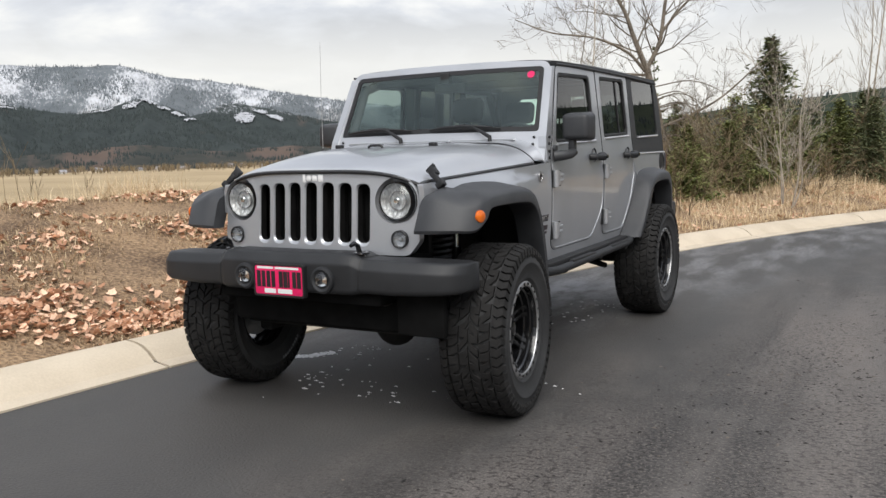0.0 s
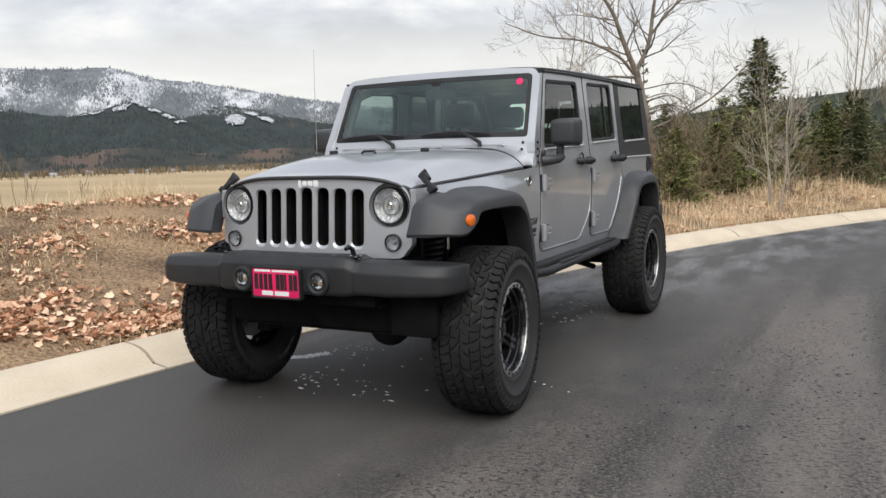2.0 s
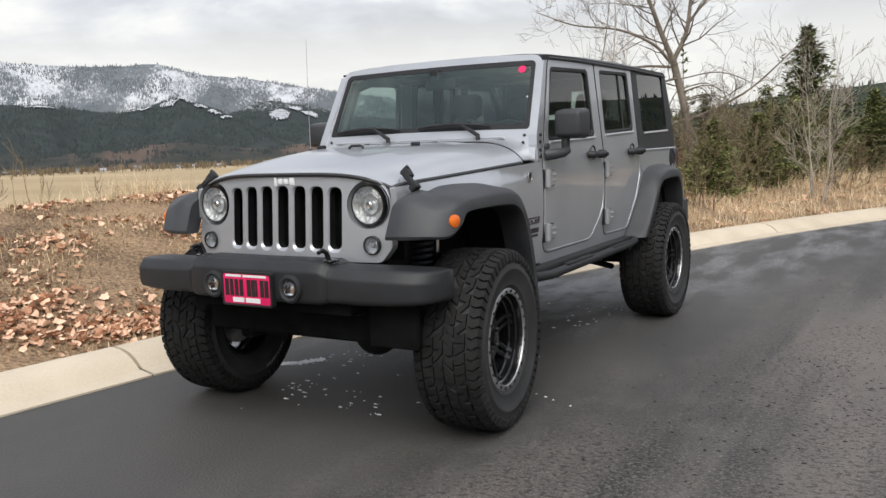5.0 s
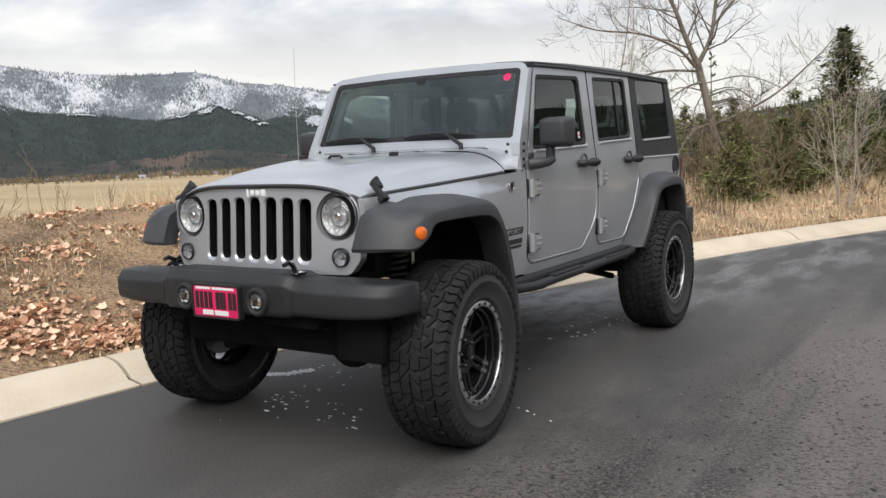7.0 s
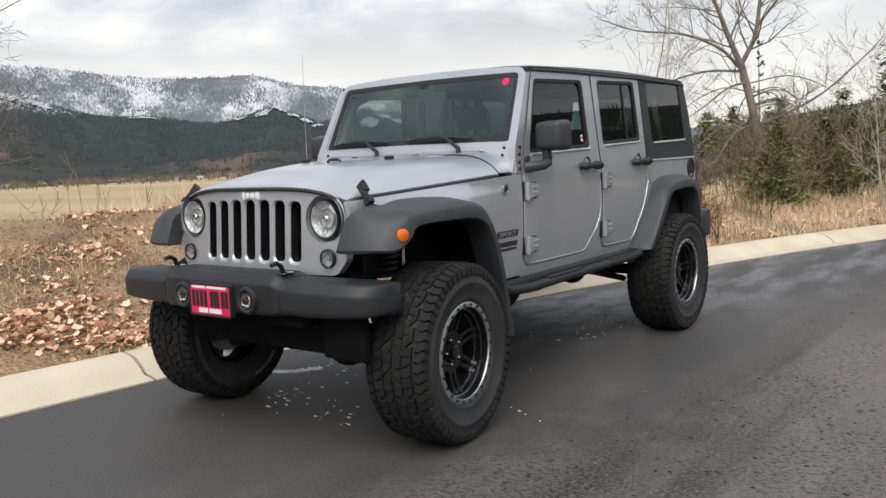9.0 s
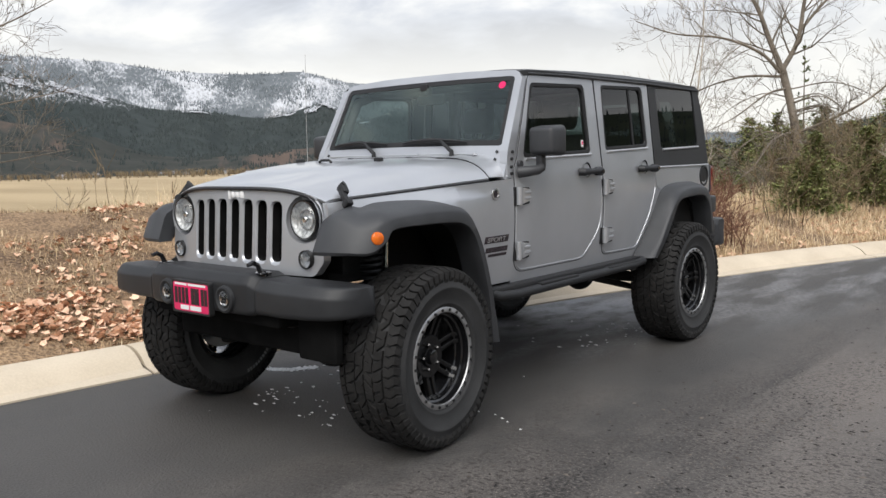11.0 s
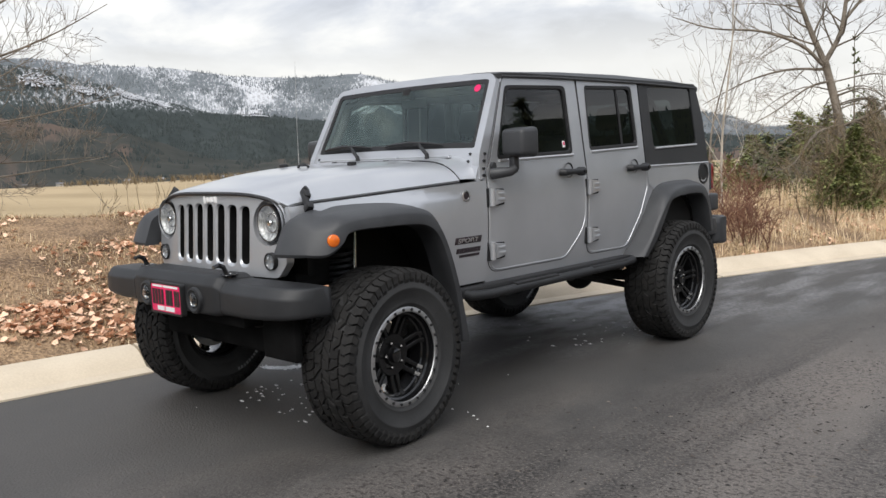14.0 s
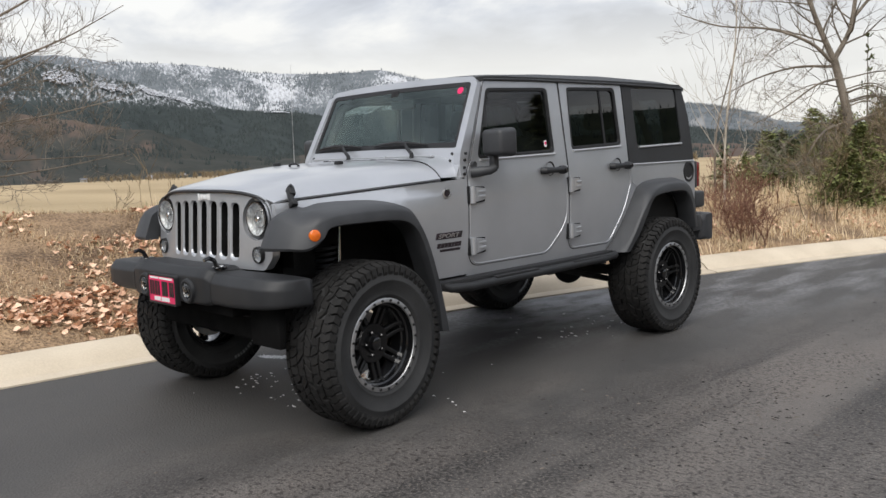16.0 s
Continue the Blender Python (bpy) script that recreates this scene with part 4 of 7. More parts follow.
# front bumper with end caps, fog lamps, plate and hooks
def bumper_loop(x, y0, y1, z0, z1, r=0.03):
    pts = rounded([(y0, z0 + 0.012), (y1, z0), (y1, z1), (y0 + 0.035, z1 + 0.002), (y0, z1 - 0.045)], [r, 0.01, 0.02, r, r], 4)
    return [Vector((x, y, z)) for y, z in pts]


half = [(0.0, -0.698, -0.49, 0.690, 0.892), (0.30, -0.697, -0.49, 0.690, 0.894), (0.385, -0.694, -0.485, 0.690, 0.894), (0.402, -0.687, -0.482, 0.694, 0.888), (0.425, -0.677, -0.48, 0.698, 0.874),
        (0.46, -0.676, -0.475, 0.698, 0.869), (0.60, -0.673, -0.45, 0.696, 0.866), (0.74, -0.662, -0.43, 0.700, 0.864),
        (0.84, -0.640, -0.41, 0.704, 0.860), (0.895, -0.602, -0.40, 0.708, 0.856), (0.925, -0.550, -0.395, 0.714, 0.852), (0.932, -0.49, -0.41, 0.725, 0.850)]
rows = [(-x, a, b, c, d) for x, a, b, c, d in half[:0:-1]] + half
bum = loft([bumper_loop(*r) for r in rows])
bumper = part("front_bumper", bum, BUMPER, car, "textured black plastic front bumper", 55)
for side in (1, -1):
    groove = bumper_loop(side * 0.428, -0.675, -0.48, 0.699, 0.872)
    part("end_cap_seam", tube(groove + groove[:1], 0.0055, 6), SEAL, bumper)
    turn = Matrix.Translation((side * 0.239, -0.713, 0.770)) @ Matrix.Rotation(radians(-90), 4, "Z")
    fg = part("fog_lamp", revolve([(0.068, -0.018), (0.064, -0.002), (0.054, 0.002), (0.042, -0.004), (0.040, -0.014), (0.0, -0.0145)], 28), BUMPER, car, "round fog lamp in a black ring", 38, turn)
    part("reflector", revolve([(0.032, -0.003), (0.029, -0.008), (0.018, -0.011), (0.0, -0.012)], 24), CHROME, fg, "bright mirrored reflector")
    # added block imitates the dark half of what the reflector mirrors
    part("dark_half", box((-0.014, -0.028, -0.020), (-0.002, -0.006, 0.026), 0.004, 2), GLOSSBLACK, fg, "black block over one half of the reflector")
    part("lens", revolve([(0.041, -0.002), (0.028, 0.006), (0.0, 0.009)], 24), CLEAR, fg).visible_shadow = False
    hk = tube([(side * 0.40, -0.60, 0.875), (side * 0.40, -0.615, 0.905), (side * 0.40, -0.628, 0.935), (side * 0.40, -0.655, 0.948), (side * 0.40, -0.685, 0.940)],
              [0.022, 0.013, 0.012, 0.012, 0.010], 8)
    box((side * 0.40 - 0.028, -0.635, 0.888), (side * 0.40 + 0.028, -0.565, 0.900), 0.004, 1, hk)
    part("tow_hook", hk, GLOSSBLACK, bumper, "black steel tow hook")
PX, PY, PZ = -0.011, -0.722, 0.760
pl = slab(rounded([(PX - 0.150, PZ - 0.076), (PX + 0.150, PZ - 0.076), (PX + 0.150, PZ + 0.076), (PX - 0.150, PZ + 0.076)], 0.014, 4), lambda u, v, w: Vector((u, PY - w, v)), 0.006, (), 0.002)
plate = part("number_plate", pl, PINK, car, "hot pink plate with plain dark and white bars")
fr = slab(rounded([(PX - 0.156, PZ - 0.082), (PX + 0.156, PZ - 0.082), (PX + 0.156, PZ + 0.082), (PX - 0.156, PZ + 0.082)], 0.014, 4), lambda u, v, w: Vector((u, PY - 0.003 - w, v)), 0.03,
          (rounded([(PX - 0.146, PZ - 0.071), (PX + 0.146, PZ - 0.071), (PX + 0.146, PZ + 0.071), (PX - 0.146, PZ + 0.071)], 0.012, 4),), 0.002)
part("plate_frame", fr, SEAL, plate)
bars = [(PX - 0.134 + 0.0305 * k, w) for k, w in enumerate((0.023, 0.022, 0.022, 0.022))]
bars += [(PX + 0.004 + 0.0275 * k, w) for k, w in enumerate((0.023, 0.024, 0.010, 0.022, 0.023))]
for x, w in bars:
    part("dark_bar", box((x, PY - 0.0024, PZ - 0.034), (x + w, PY + 0.001, PZ + 0.046), 0), INK, plate, "dark bar where a letter stands", 0)
for x0, x1, z0, z1 in ((-0.088, -0.018, -0.064, -0.042), (-0.006, 0.082, -0.064, -0.042), (-0.130, -0.030, 0.056, 0.067), (-0.018, 0.125, 0.056, 0.067)):
    part("white_bar", box((PX + x0, PY - 0.0024, PZ + z0), (PX + x1, PY + 0.001, PZ + z1), 0), WHITE, plate, "white bar where small print stands", 0)

# wheel-arch flares
def flare(stations, steps=5):
    """Stations of five (x, y, z) points: body, shoulder, edge, lip, return."""
    rows = curve_through([[c for p in st for c in p] for st in stations], steps)
    loops = []
    for r in rows:
        p = [Vector(r[3 * i:3 * i + 3]) for i in range(5)]
        q = [p[0], p[0].lerp(p[1], 0.6), p[0].lerp(p[1], 0.93), p[1].lerp(p[2], 0.35), p[1].lerp(p[2], 0.8), p[2].lerp(p[3], 0.10), p[2].lerp(p[3], 0.9), p[3].lerp(p[4], 0.12), p[4],
             Vector((p[0].x - 0.005, p[4].y, p[4].z))]
        loops.append(q)
    return loft(loops)


F_FLARE = [((.642, -.330, 1.165), (.642, -.390, 1.158), (.642, -.440, 1.130), (.632, -.502, .980), (.62, -.41, .980)),
           ((.70, -.312, 1.196), (.72, -.380, 1.184), (.72, -.444, 1.150), (.72, -.510, .982), (.70, -.41, .982)),
           ((.74, -.290, 1.190), (.81, -.362, 1.160), (.836, -.420, 1.114), (.836, -.475, .986), (.79, -.39, .986)),
           ((.75, -.250, 1.200), (.865, -.330, 1.165), (.905, -.375, 1.105), (.912, -.400, .985), (.85, -.33, .985)),
           ((.76, -.215, 1.208), (.900, -.290, 1.165), (.932, -.315, 1.128), (.934, -.318, 1.030), (.87, -.31, 1.03)),
           ((.762, -.150, 1.210), (.905, -.200, 1.172), (.937, -.206, 1.147), (.937, -.262, 1.088), (.87, -.262, 1.088)),
           ((.765, -.05, 1.210), (.905, -.04, 1.178), (.938, -.03, 1.153), (.938, -.03, 1.094), (.87, -.03, 1.094)),
           ((.775, .165, 1.198), (.905, .155, 1.174), (.938, .145, 1.151), (.938, .130, 1.090), (.87, .13, 1.09)),
           ((.785, .345, 1.155), (.902, .300, 1.145), (.936, .280, 1.126), (.936, .235, 1.078), (.87, .235, 1.078)),
           ((.790, .450, 1.050), (.900, .378, 1.050), (.936, .356, 1.045), (.936, .312, 1.035), (.87, .312, 1.035)),
           ((.790, .510, .930), (.898, .440, .925), (.934, .418, .925), (.934, .372, .935), (.87, .372, .935)),
           ((.785, .570, .760), (.895, .500, .750), (.928, .480, .750), (.928, .440, .745), (.86, .44, .745)),
           ((.780, .610, .580), (.888, .548, .580), (.920, .528, .580), (.920, .480, .585), (.85, .48, .585)),
           ((.780, .640, .420), (.885, .585, .420), (.915, .568, .415), (.905, .512, .420), (.84, .512, .42))]
R_FLARE = [((.780, 2.345, .675), (.890, 2.375, .675), (.925, 2.405, .675), (.925, 2.462, .672), (.86, 2.462, .672)),
           ((.790, 2.470, .790), (.895, 2.495, .790), (.932, 2.515, .800), (.932, 2.585, .790), (.87, 2.585, .79)),
           ((.790, 2.590, .935), (.900, 2.605, .930), (.936, 2.625, .945), (.936, 2.690, .925), (.87, 2.69, .925)),
           ((.795, 2.700, 1.080), (.903, 2.715, 1.070), (.938, 2.735, 1.056), (.938, 2.770, 1.034), (.87, 2.77, 1.034)),
           ((.795, 2.775, 1.150), (.903, 2.815, 1.130), (.938, 2.850, 1.120), (.938, 2.860, 1.066), (.87, 2.86, 1.066)),
           ((.795, 2.930, 1.180), (.903, 2.965, 1.160), (.938, 3.000, 1.142), (.938, 3.010, 1.076), (.87, 3.01, 1.076)),
           ((.795, 3.180, 1.184), (.903, 3.190, 1.160), (.938, 3.200, 1.138), (.938, 3.190, 1.077), (.87, 3.19, 1.077)),
           ((.795, 3.360, 1.165), (.900, 3.330, 1.135), (.936, 3.318, 1.108), (.936, 3.285, 1.052), (.87, 3.285, 1.052)),
           ((.790, 3.470, 1.060), (.895, 3.425, 1.020), (.932, 3.395, 1.005), (.932, 3.365, .960), (.87, 3.365, .96)),
           ((.785, 3.545, .790), (.885, 3.500, .785), (.922, 3.470, .775), (.922, 3.430, .765), (.86, 3.43, .765))]
for stations in (F_FLARE, R_FLARE):
    a, b = both("fender_flare", lambda: flare(stations), PLASTIC, "wide black plastic fender flare")
    if stations is F_FLARE:
        for ob, s in ((a, 1), (b, -1)):
            d = Vector((0.93, -0.36, 0)).normalized()
            turn = Matrix.Translation((s * 0.922, -0.362, 1.059)) @ Matrix.Rotation(radians(-19 if s > 0 else 199), 4, "Z")
            lamp = part("marker_lamp", revolve([(0.030, -0.006), (0.029, 0.004), (0.021, 0.009), (0.0, 0.011)], 26), AMBER, ob, "round amber marker lamp", 38, turn)

# dark wheel-arch liners and inner wings
for s in (1, -1):
    for y0, y1, a0 in ((-0.42, 0.55, 0.9), (2.47, 3.46, 0.0)):
        loops = []
        for k in range(13):
            a = a0 + (math.pi - a0) * k / 12
            cy, ry = (y0 + y1) / 2, (y1 - y0) / 2
            p = (cy - ry * math.cos(a), 0.62 + 0.50 * math.sin(a) ** 0.7)
            loops.append([Vector((s * 0.50, *p)), Vector((s * 0.785, *p))])
        part("arch_liner", loft(loops, False, False), DARK, car, "", 60)
    part("inner_wing", box((s * 0.50 - 0.01, 2.35, 0.60), (s * 0.50 + 0.01, 3.50, 1.12), 0), DARK, car)
    part("inner_wing", box((s * 0.46 - 0.02, -0.26, 0.80), (s * 0.46 + 0.02, 0.62, 1.20), 0), DARK, car)

# door mirrors
for side in (1, -1):
    def put(name, bm, mat, parent, label="", sharp=45):
        return part(name, mirrored(bm) if side < 0 else bm, mat, parent, label, sharp)
    head = box((0.820, 0.975, 1.406), (1.006, 1.125, 1.582), 0.032, 4)
    for v in head.verts:
        if v.co.y < 1.05:
            v.co.x = 0.913 + (v.co.x - 0.913) * 0.90
            v.co.z = 1.494 + (v.co.z - 1.494) * 0.90
    mir = put("door_mirror", head, PLASTIC, car, "black plastic door mirror")
    put("mirror_glass", slab(rounded([(0.844, 1.426), (0.982, 1.426), (0.982, 1.562), (0.844, 1.562)], 0.02, 4), lambda u, v, w: Vector((u, 1.127 + w, v)), 0.003, (), 0), CHROME, mir)
    arm = tube([(0.800, 0.925, 1.318), (0.845, 0.945, 1.322), (0.880, 1.00, 1.328), (0.893, 1.03, 1.345)], [0.034, 0.032, 0.028, 0.026], 12)
    box((0.858, 1.010, 1.33), (0.900, 1.065, 1.43), 0.012, 2, arm)
    put("mirror_arm", arm, PLASTIC, mir)
    put("mirror_pivot", tube([(0.79, 0.935, 1.365), (0.815, 0.935, 1.365)], 0.020, 12), PLASTIC, mir)

# round side badge, name bars
ring = revolve([(0.032, 0.0), (0.032, 0.004), (0.023, 0.005), (0.022, 0.001)], 26)
both_m = Matrix.Translation((side_x(1.205) + 0.002, 0.690, 1.205))
part("side_badge", ring, MACHINED, car, "small round bright badge", 38, both_m)
part("side_badge_face", revolve([(0.021, 0.002), (0.0, 0.003)], 20), INK, car, "", 38, both_m)


def lettering(words, size, place, mat, name, parent, depth=0.0012):
    """Raised letters in the built-in font, laid on a surface by place(u, v)."""
    cu = bpy.data.curves.new("letters", "FONT")
    cu.body, cu.size, cu.extrude, cu.shear, cu.offset = words, size, depth, 0.25, 0.0008
    ob = bpy.data.objects.new("letters", cu)
    scene.collection.objects.link(ob)
    me = bpy.data.meshes.new_from_object(ob.evaluated_get(bpy.context.evaluated_depsgraph_get()))
    bpy.data.objects.remove(ob)
    bm = bmesh.new()
    bm.from_mesh(me)
    for v in bm.verts:
        v.co = place(v.co.x * 1.25, v.co.y, v.co.z)
    part(name, bm, mat, parent, "", 0)


plaque = part("name_plaque", slab([(0.588, 0.936), (0.808, 0.936), (0.818, 0.974), (0.598, 0.974)], lambda u, v, q: on_fender(u, v, q + 0.002), 0.003, (), 0.001), INK, car, "black badge with light lettering")
lettering("SPORT", 0.034, lambda u, v, w: on_fender(0.608 + 1.35 * u, 0.943 + v, 0.0045 + w), MACHINED, "lettering", plaque)
for z, h, y0, ws in ((0.898, 0.028, 0.600, (0.028, 0.026, 0.026, 0.026, 0.022, 0.024, 0.026)), (0.868, 0.015, 0.625, (0.17,))):
    y = y0
    for w in ws:
        part("name_bar", slab([(y, z - h / 2), (y + w, z - h / 2), (y + w + h * 0.2, z + h / 2), (y + h * 0.2, z + h / 2)], lambda u, v, q: on_fender(u, v, q + 0.002), 0.003, (), 0), INK, car, "plain black bar badge", 0)
        y += w + 0.004

# side steps, rocker guards
for side in (1, -1):
    st = tube([(side * 0.79, 0.60, 0.672), (side * 0.845, 0.66, 0.645), (side * 0.872, 0.80, 0.640), (side * 0.872, 2.20, 0.650), (side * 0.858, 2.36, 0.656), (side * 0.79, 2.42, 0.675)], 0.027, 12)
    bar = part("side_step", st, BUMPER, car, "black tubular side step")
    for y in (0.86, 1.55, 2.15):
        part("bracket", box((min(side * 0.70, side * 0.885), y, 0.612), (max(side * 0.70, side * 0.885), y + 0.06, 0.642), 0.005), DARK, bar)
    for y in (1.02, 1.82):
        part("tread_pad", box((side * 0.872 - 0.020, y, 0.660), (side * 0.872 + 0.020, y + 0.42, 0.676), 0.006, 2), SEAL, bar)
    part("rocker_guard", box((min(side * 0.72, side * 0.838), 0.56, 0.632), (max(side * 0.72, side * 0.838), 2.40, 0.688), 0.012), SEAL, car)

# tail lamps, fuel cap, rear bumper, plate bracket
for side in (1, -1):
    tl = part("tail_lamp", box((side * 0.735 - 0.070, 3.645, 1.085), (side * 0.735 + 0.070, 3.725, 1.290), 0.012), RED, car, "red tail lamp")
    part("lamp_housing", box((side * 0.735 - 0.076, 3.640, 1.078), (side * 0.735 + 0.076, 3.672, 1.297), 0.010), PLASTIC, tl)
cap = revolve([(0.085, -0.012), (0.083, 0.005), (0.070, 0.008), (0.062, 0.001), (0.03, 0.002), (0.0, 0.003)], 30)
part("fuel_cap", cap, SEAL, car, "round black fuel filler", 38, Matrix.Translation((side_x(1.215), 3.535, 1.215)))
rb = loft([bumper_loop(x, a, b, c, d) for x, a, b, c, d in ((-0.86, 3.70, 3.83, 0.64, 0.85), (-0.82, 3.66, 3.86, 0.625, 0.86), (-0.4, 3.66, 3.88, 0.62, 0.86), (0.4, 3.66, 3.88, 0.62, 0.86), (0.82, 3.66, 3.86, 0.625, 0.86), (0.86, 3.70, 3.83, 0.64, 0.85))])
part("rear_bumper", rb, PLASTIC, car, "black plastic rear bumper", 50)
part("plate_bracket", box((0.46, 3.66, 0.905), (0.80, 3.82, 1.045), 0.02, 3), PLASTIC, car)
both("tail_flap", lambda: box((0.62, 3.50, 0.72), (0.86, 3.66, 0.86), 0.02), PLASTIC)

# antenna
ant = part("antenna", tube([(-0.775, 0.73, 1.29), (-0.785, 0.742, 1.37), (-0.790, 0.746, 1.40)], [0.022, 0.020, 0.008], 12), SEAL, car, "thin whip antenna")
part("whip", tube([(-0.790, 0.746, 1.39), (-0.790, 0.750, 1.75), (-0.790, 0.762, 2.11)], [0.0026, 0.0016, 0.0010], 6), STEEL, ant)

# axles, springs, shock absorbers, links
for y, dx in ((0.0, 0.22), (WHEELBASE, 0.0)):
    und = bmesh.new()
    tube([(-0.74, y, 0.445), (0.74, y, 0.445)], 0.042, 12, und)
    ball = bmesh.new()
    bmesh.ops.create_icosphere(ball, subdivisions=3, radius=0.145, matrix=Matrix.Translation((dx, y, 0.445)) @ Matrix.Diagonal((0.85, 1.0, 1.0, 1)))
    joined(und, ball)
    part("axle", und, DARK, car)
part("tie_rod", tube([(-0.66, -0.20, 0.43), (0.66, -0.20, 0.43)], 0.018, 8), DARK, car)
part("drag_link", tube([(-0.62, -0.24, 0.46), (0.40, -0.26, 0.60)], 0.017, 8), DARK, car)
part("track_bar", tube([(-0.42, 0.10, 0.48), (0.45, 0.12, 0.66)], 0.020, 8), DARK, car)
for side in (1, -1):
    coil = [(side * 0.495 + 0.060 * math.cos(k * 0.6), 0.02 + 0.060 * math.sin(k * 0.6), 0.53 + 0.0030 * k) for k in range(142)]
    part("coil_spring", tube(coil, 0.0095, 6), PLASTIC, car, "black coil spring")
    sh = part("shock_absorber", tube([(side * 0.585, 0.03, 0.50), (side * 0.575, 0.05, 0.86)], 0.028, 12), GLOSSBLACK, car, "shock absorber")
    part("rod", tube([(side * 0.575, 0.05, 0.86), (side * 0.565, 0.07, 1.08)], 0.011, 10), CHROME, sh)
    part("frame_rail", box((side * 0.42 - 0.05, -0.50, 0.62), (side * 0.42 + 0.05, 3.60, 0.74), 0.012), DARK, car)
    part("control_arm", tube([(side * 0.42, 0.95, 0.60), (side * 0.48, 0.06, 0.38)], 0.024, 8), DARK, car)
    part("rear_arm", tube([(side * 0.45, 2.05, 0.58), (side * 0.50, WHEELBASE - 0.08, 0.38)], 0.024, 8), DARK, car)
    part("steering_knuckle", box((side * 0.66 - 0.045, -0.08, 0.33), (side * 0.66 + 0.045, 0.08, 0.57), 0.02), DARK, car)
part("skid_plate", box((-0.42, 1.15, 0.50), (0.42, 1.75, 0.62), 0.03, 3), DARK, car)
part("fuel_tank", box((-0.40, 1.80, 0.50), (0.36, 2.45, 0.64), 0.05, 3), DARK, car)
part("exhaust_muffler", tube([(-0.45, 3.12, 0.66), (0.45, 3.12, 0.66)], 0.10, 16), DARK, car)
part("air_dam", box((-0.50, -0.60, 0.635), (0.50, -0.44, 0.70), 0.02, 2), BLACKOUT, car)
part("front_skid", box((-0.56, -0.44, 0.475), (0.56, -0.34, 0.70), 0.03, 2), BLACKOUT, car)
# plain black block, added to darken the open gap before the left tyre
part("dark_filler", box((0.54, -0.525, 0.490), (0.80, -0.475, 0.72), 0.015, 2), BLACKOUT, car)

# cabin: dashboard, wheel, seats, sport bar
part("dashboard", box((-0.70, 0.93, 1.15), (0.70, 1.22, 1.40), 0.05, 3), DARK, car)
sw = bmesh.new()
ringp = [Vector((0.36 + 0.185 * math.cos(a), 1.30 + 0.06 * math.sin(a), 1.36 + 0.175 * math.sin(a))) for a in [2 * math.pi * k / 28 for k in range(29)]]
tube(ringp, 0.015, 8, sw)
tube([(0.36, 1.20, 1.33), (0.36, 1.31, 1.36)], 0.04, 10, sw)
tube([(0.19, 1.30, 1.36), (0.53, 1.30, 1.36)], 0.014, 8, sw)
part("steering_wheel", sw, SEAL, car)


def seat(x, y, w):
    b = box((x - w / 2, y - 0.30, 0.86), (x + w / 2, y + 0.22, 1.04), 0.05, 3)
    lean = Matrix.Translation((x, y + 0.20, 1.0)) @ Matrix.Rotation(radians(-14), 4, "X")
    box((-w / 2, -0.06, 0), (w / 2, 0.07, 0.56), 0.05, 3, b, lean)
    s = part("seat", b, SEAT, car, "dark cloth seat", 50)
    n = 1 if w < 0.7 else 2
    for k in range(n):
        hx = x if n == 1 else x + (k - 0.5) * 0.6
        hr = box((-0.13, -0.05, 0.60), (0.13, 0.05, 0.79), 0.045, 3, None, Matrix.Translation((hx, y + 0.20, 1.0)) @ Matrix.Rotation(radians(-14), 4, "X"))
        tube([(hx - 0.05, y + 0.335, 1.53), (hx - 0.05, y + 0.36, 1.60)], 0.007, 6, hr)
        tube([(hx + 0.05, y + 0.335, 1.53), (hx + 0.05, y + 0.36, 1.60)], 0.007, 6, hr)
        part("headrest", hr, SEAT, s, "", 50)


seat(0.36, 1.72, 0.50)
seat(-0.36, 1.72, 0.50)
seat(0.0, 2.62, 1.10)
sb = bmesh.new()
for s in (1, -1):
    tube([(s * 0.715, 0.93, 1.38), (s * 0.690, 1.13, 1.79), (s * 0.63, 1.30, 1.865), (s * 0.61, 2.2, 1.875), (s * 0.61, 3.0, 1.86), (s * 0.62, 3.35, 1.32)], 0.034, 10, sb)
    tube([(s * 0.64, 2.12, 1.0), (s * 0.62, 2.10, 1.86)], 0.034, 10, sb)
tube([(-0.61, 2.10, 1.868), (0.61, 2.10, 1.868)], 0.034, 10, sb)
tube([(-0.60, 1.18, 1.845), (0.60, 1.18, 1.845)], 0.030, 10, sb)
part("sport_bar", sb, SEAT, car)
part("rear_view_mirror", box((-0.115, 1.10, 1.745), (0.115, 1.13, 1.812), 0.015, 2), SEAL, car)
part("mirror_mount", box((-0.035, 1.035, 1.80), (0.035, 1.09, 1.875), 0.012, 2), SEAL, car)

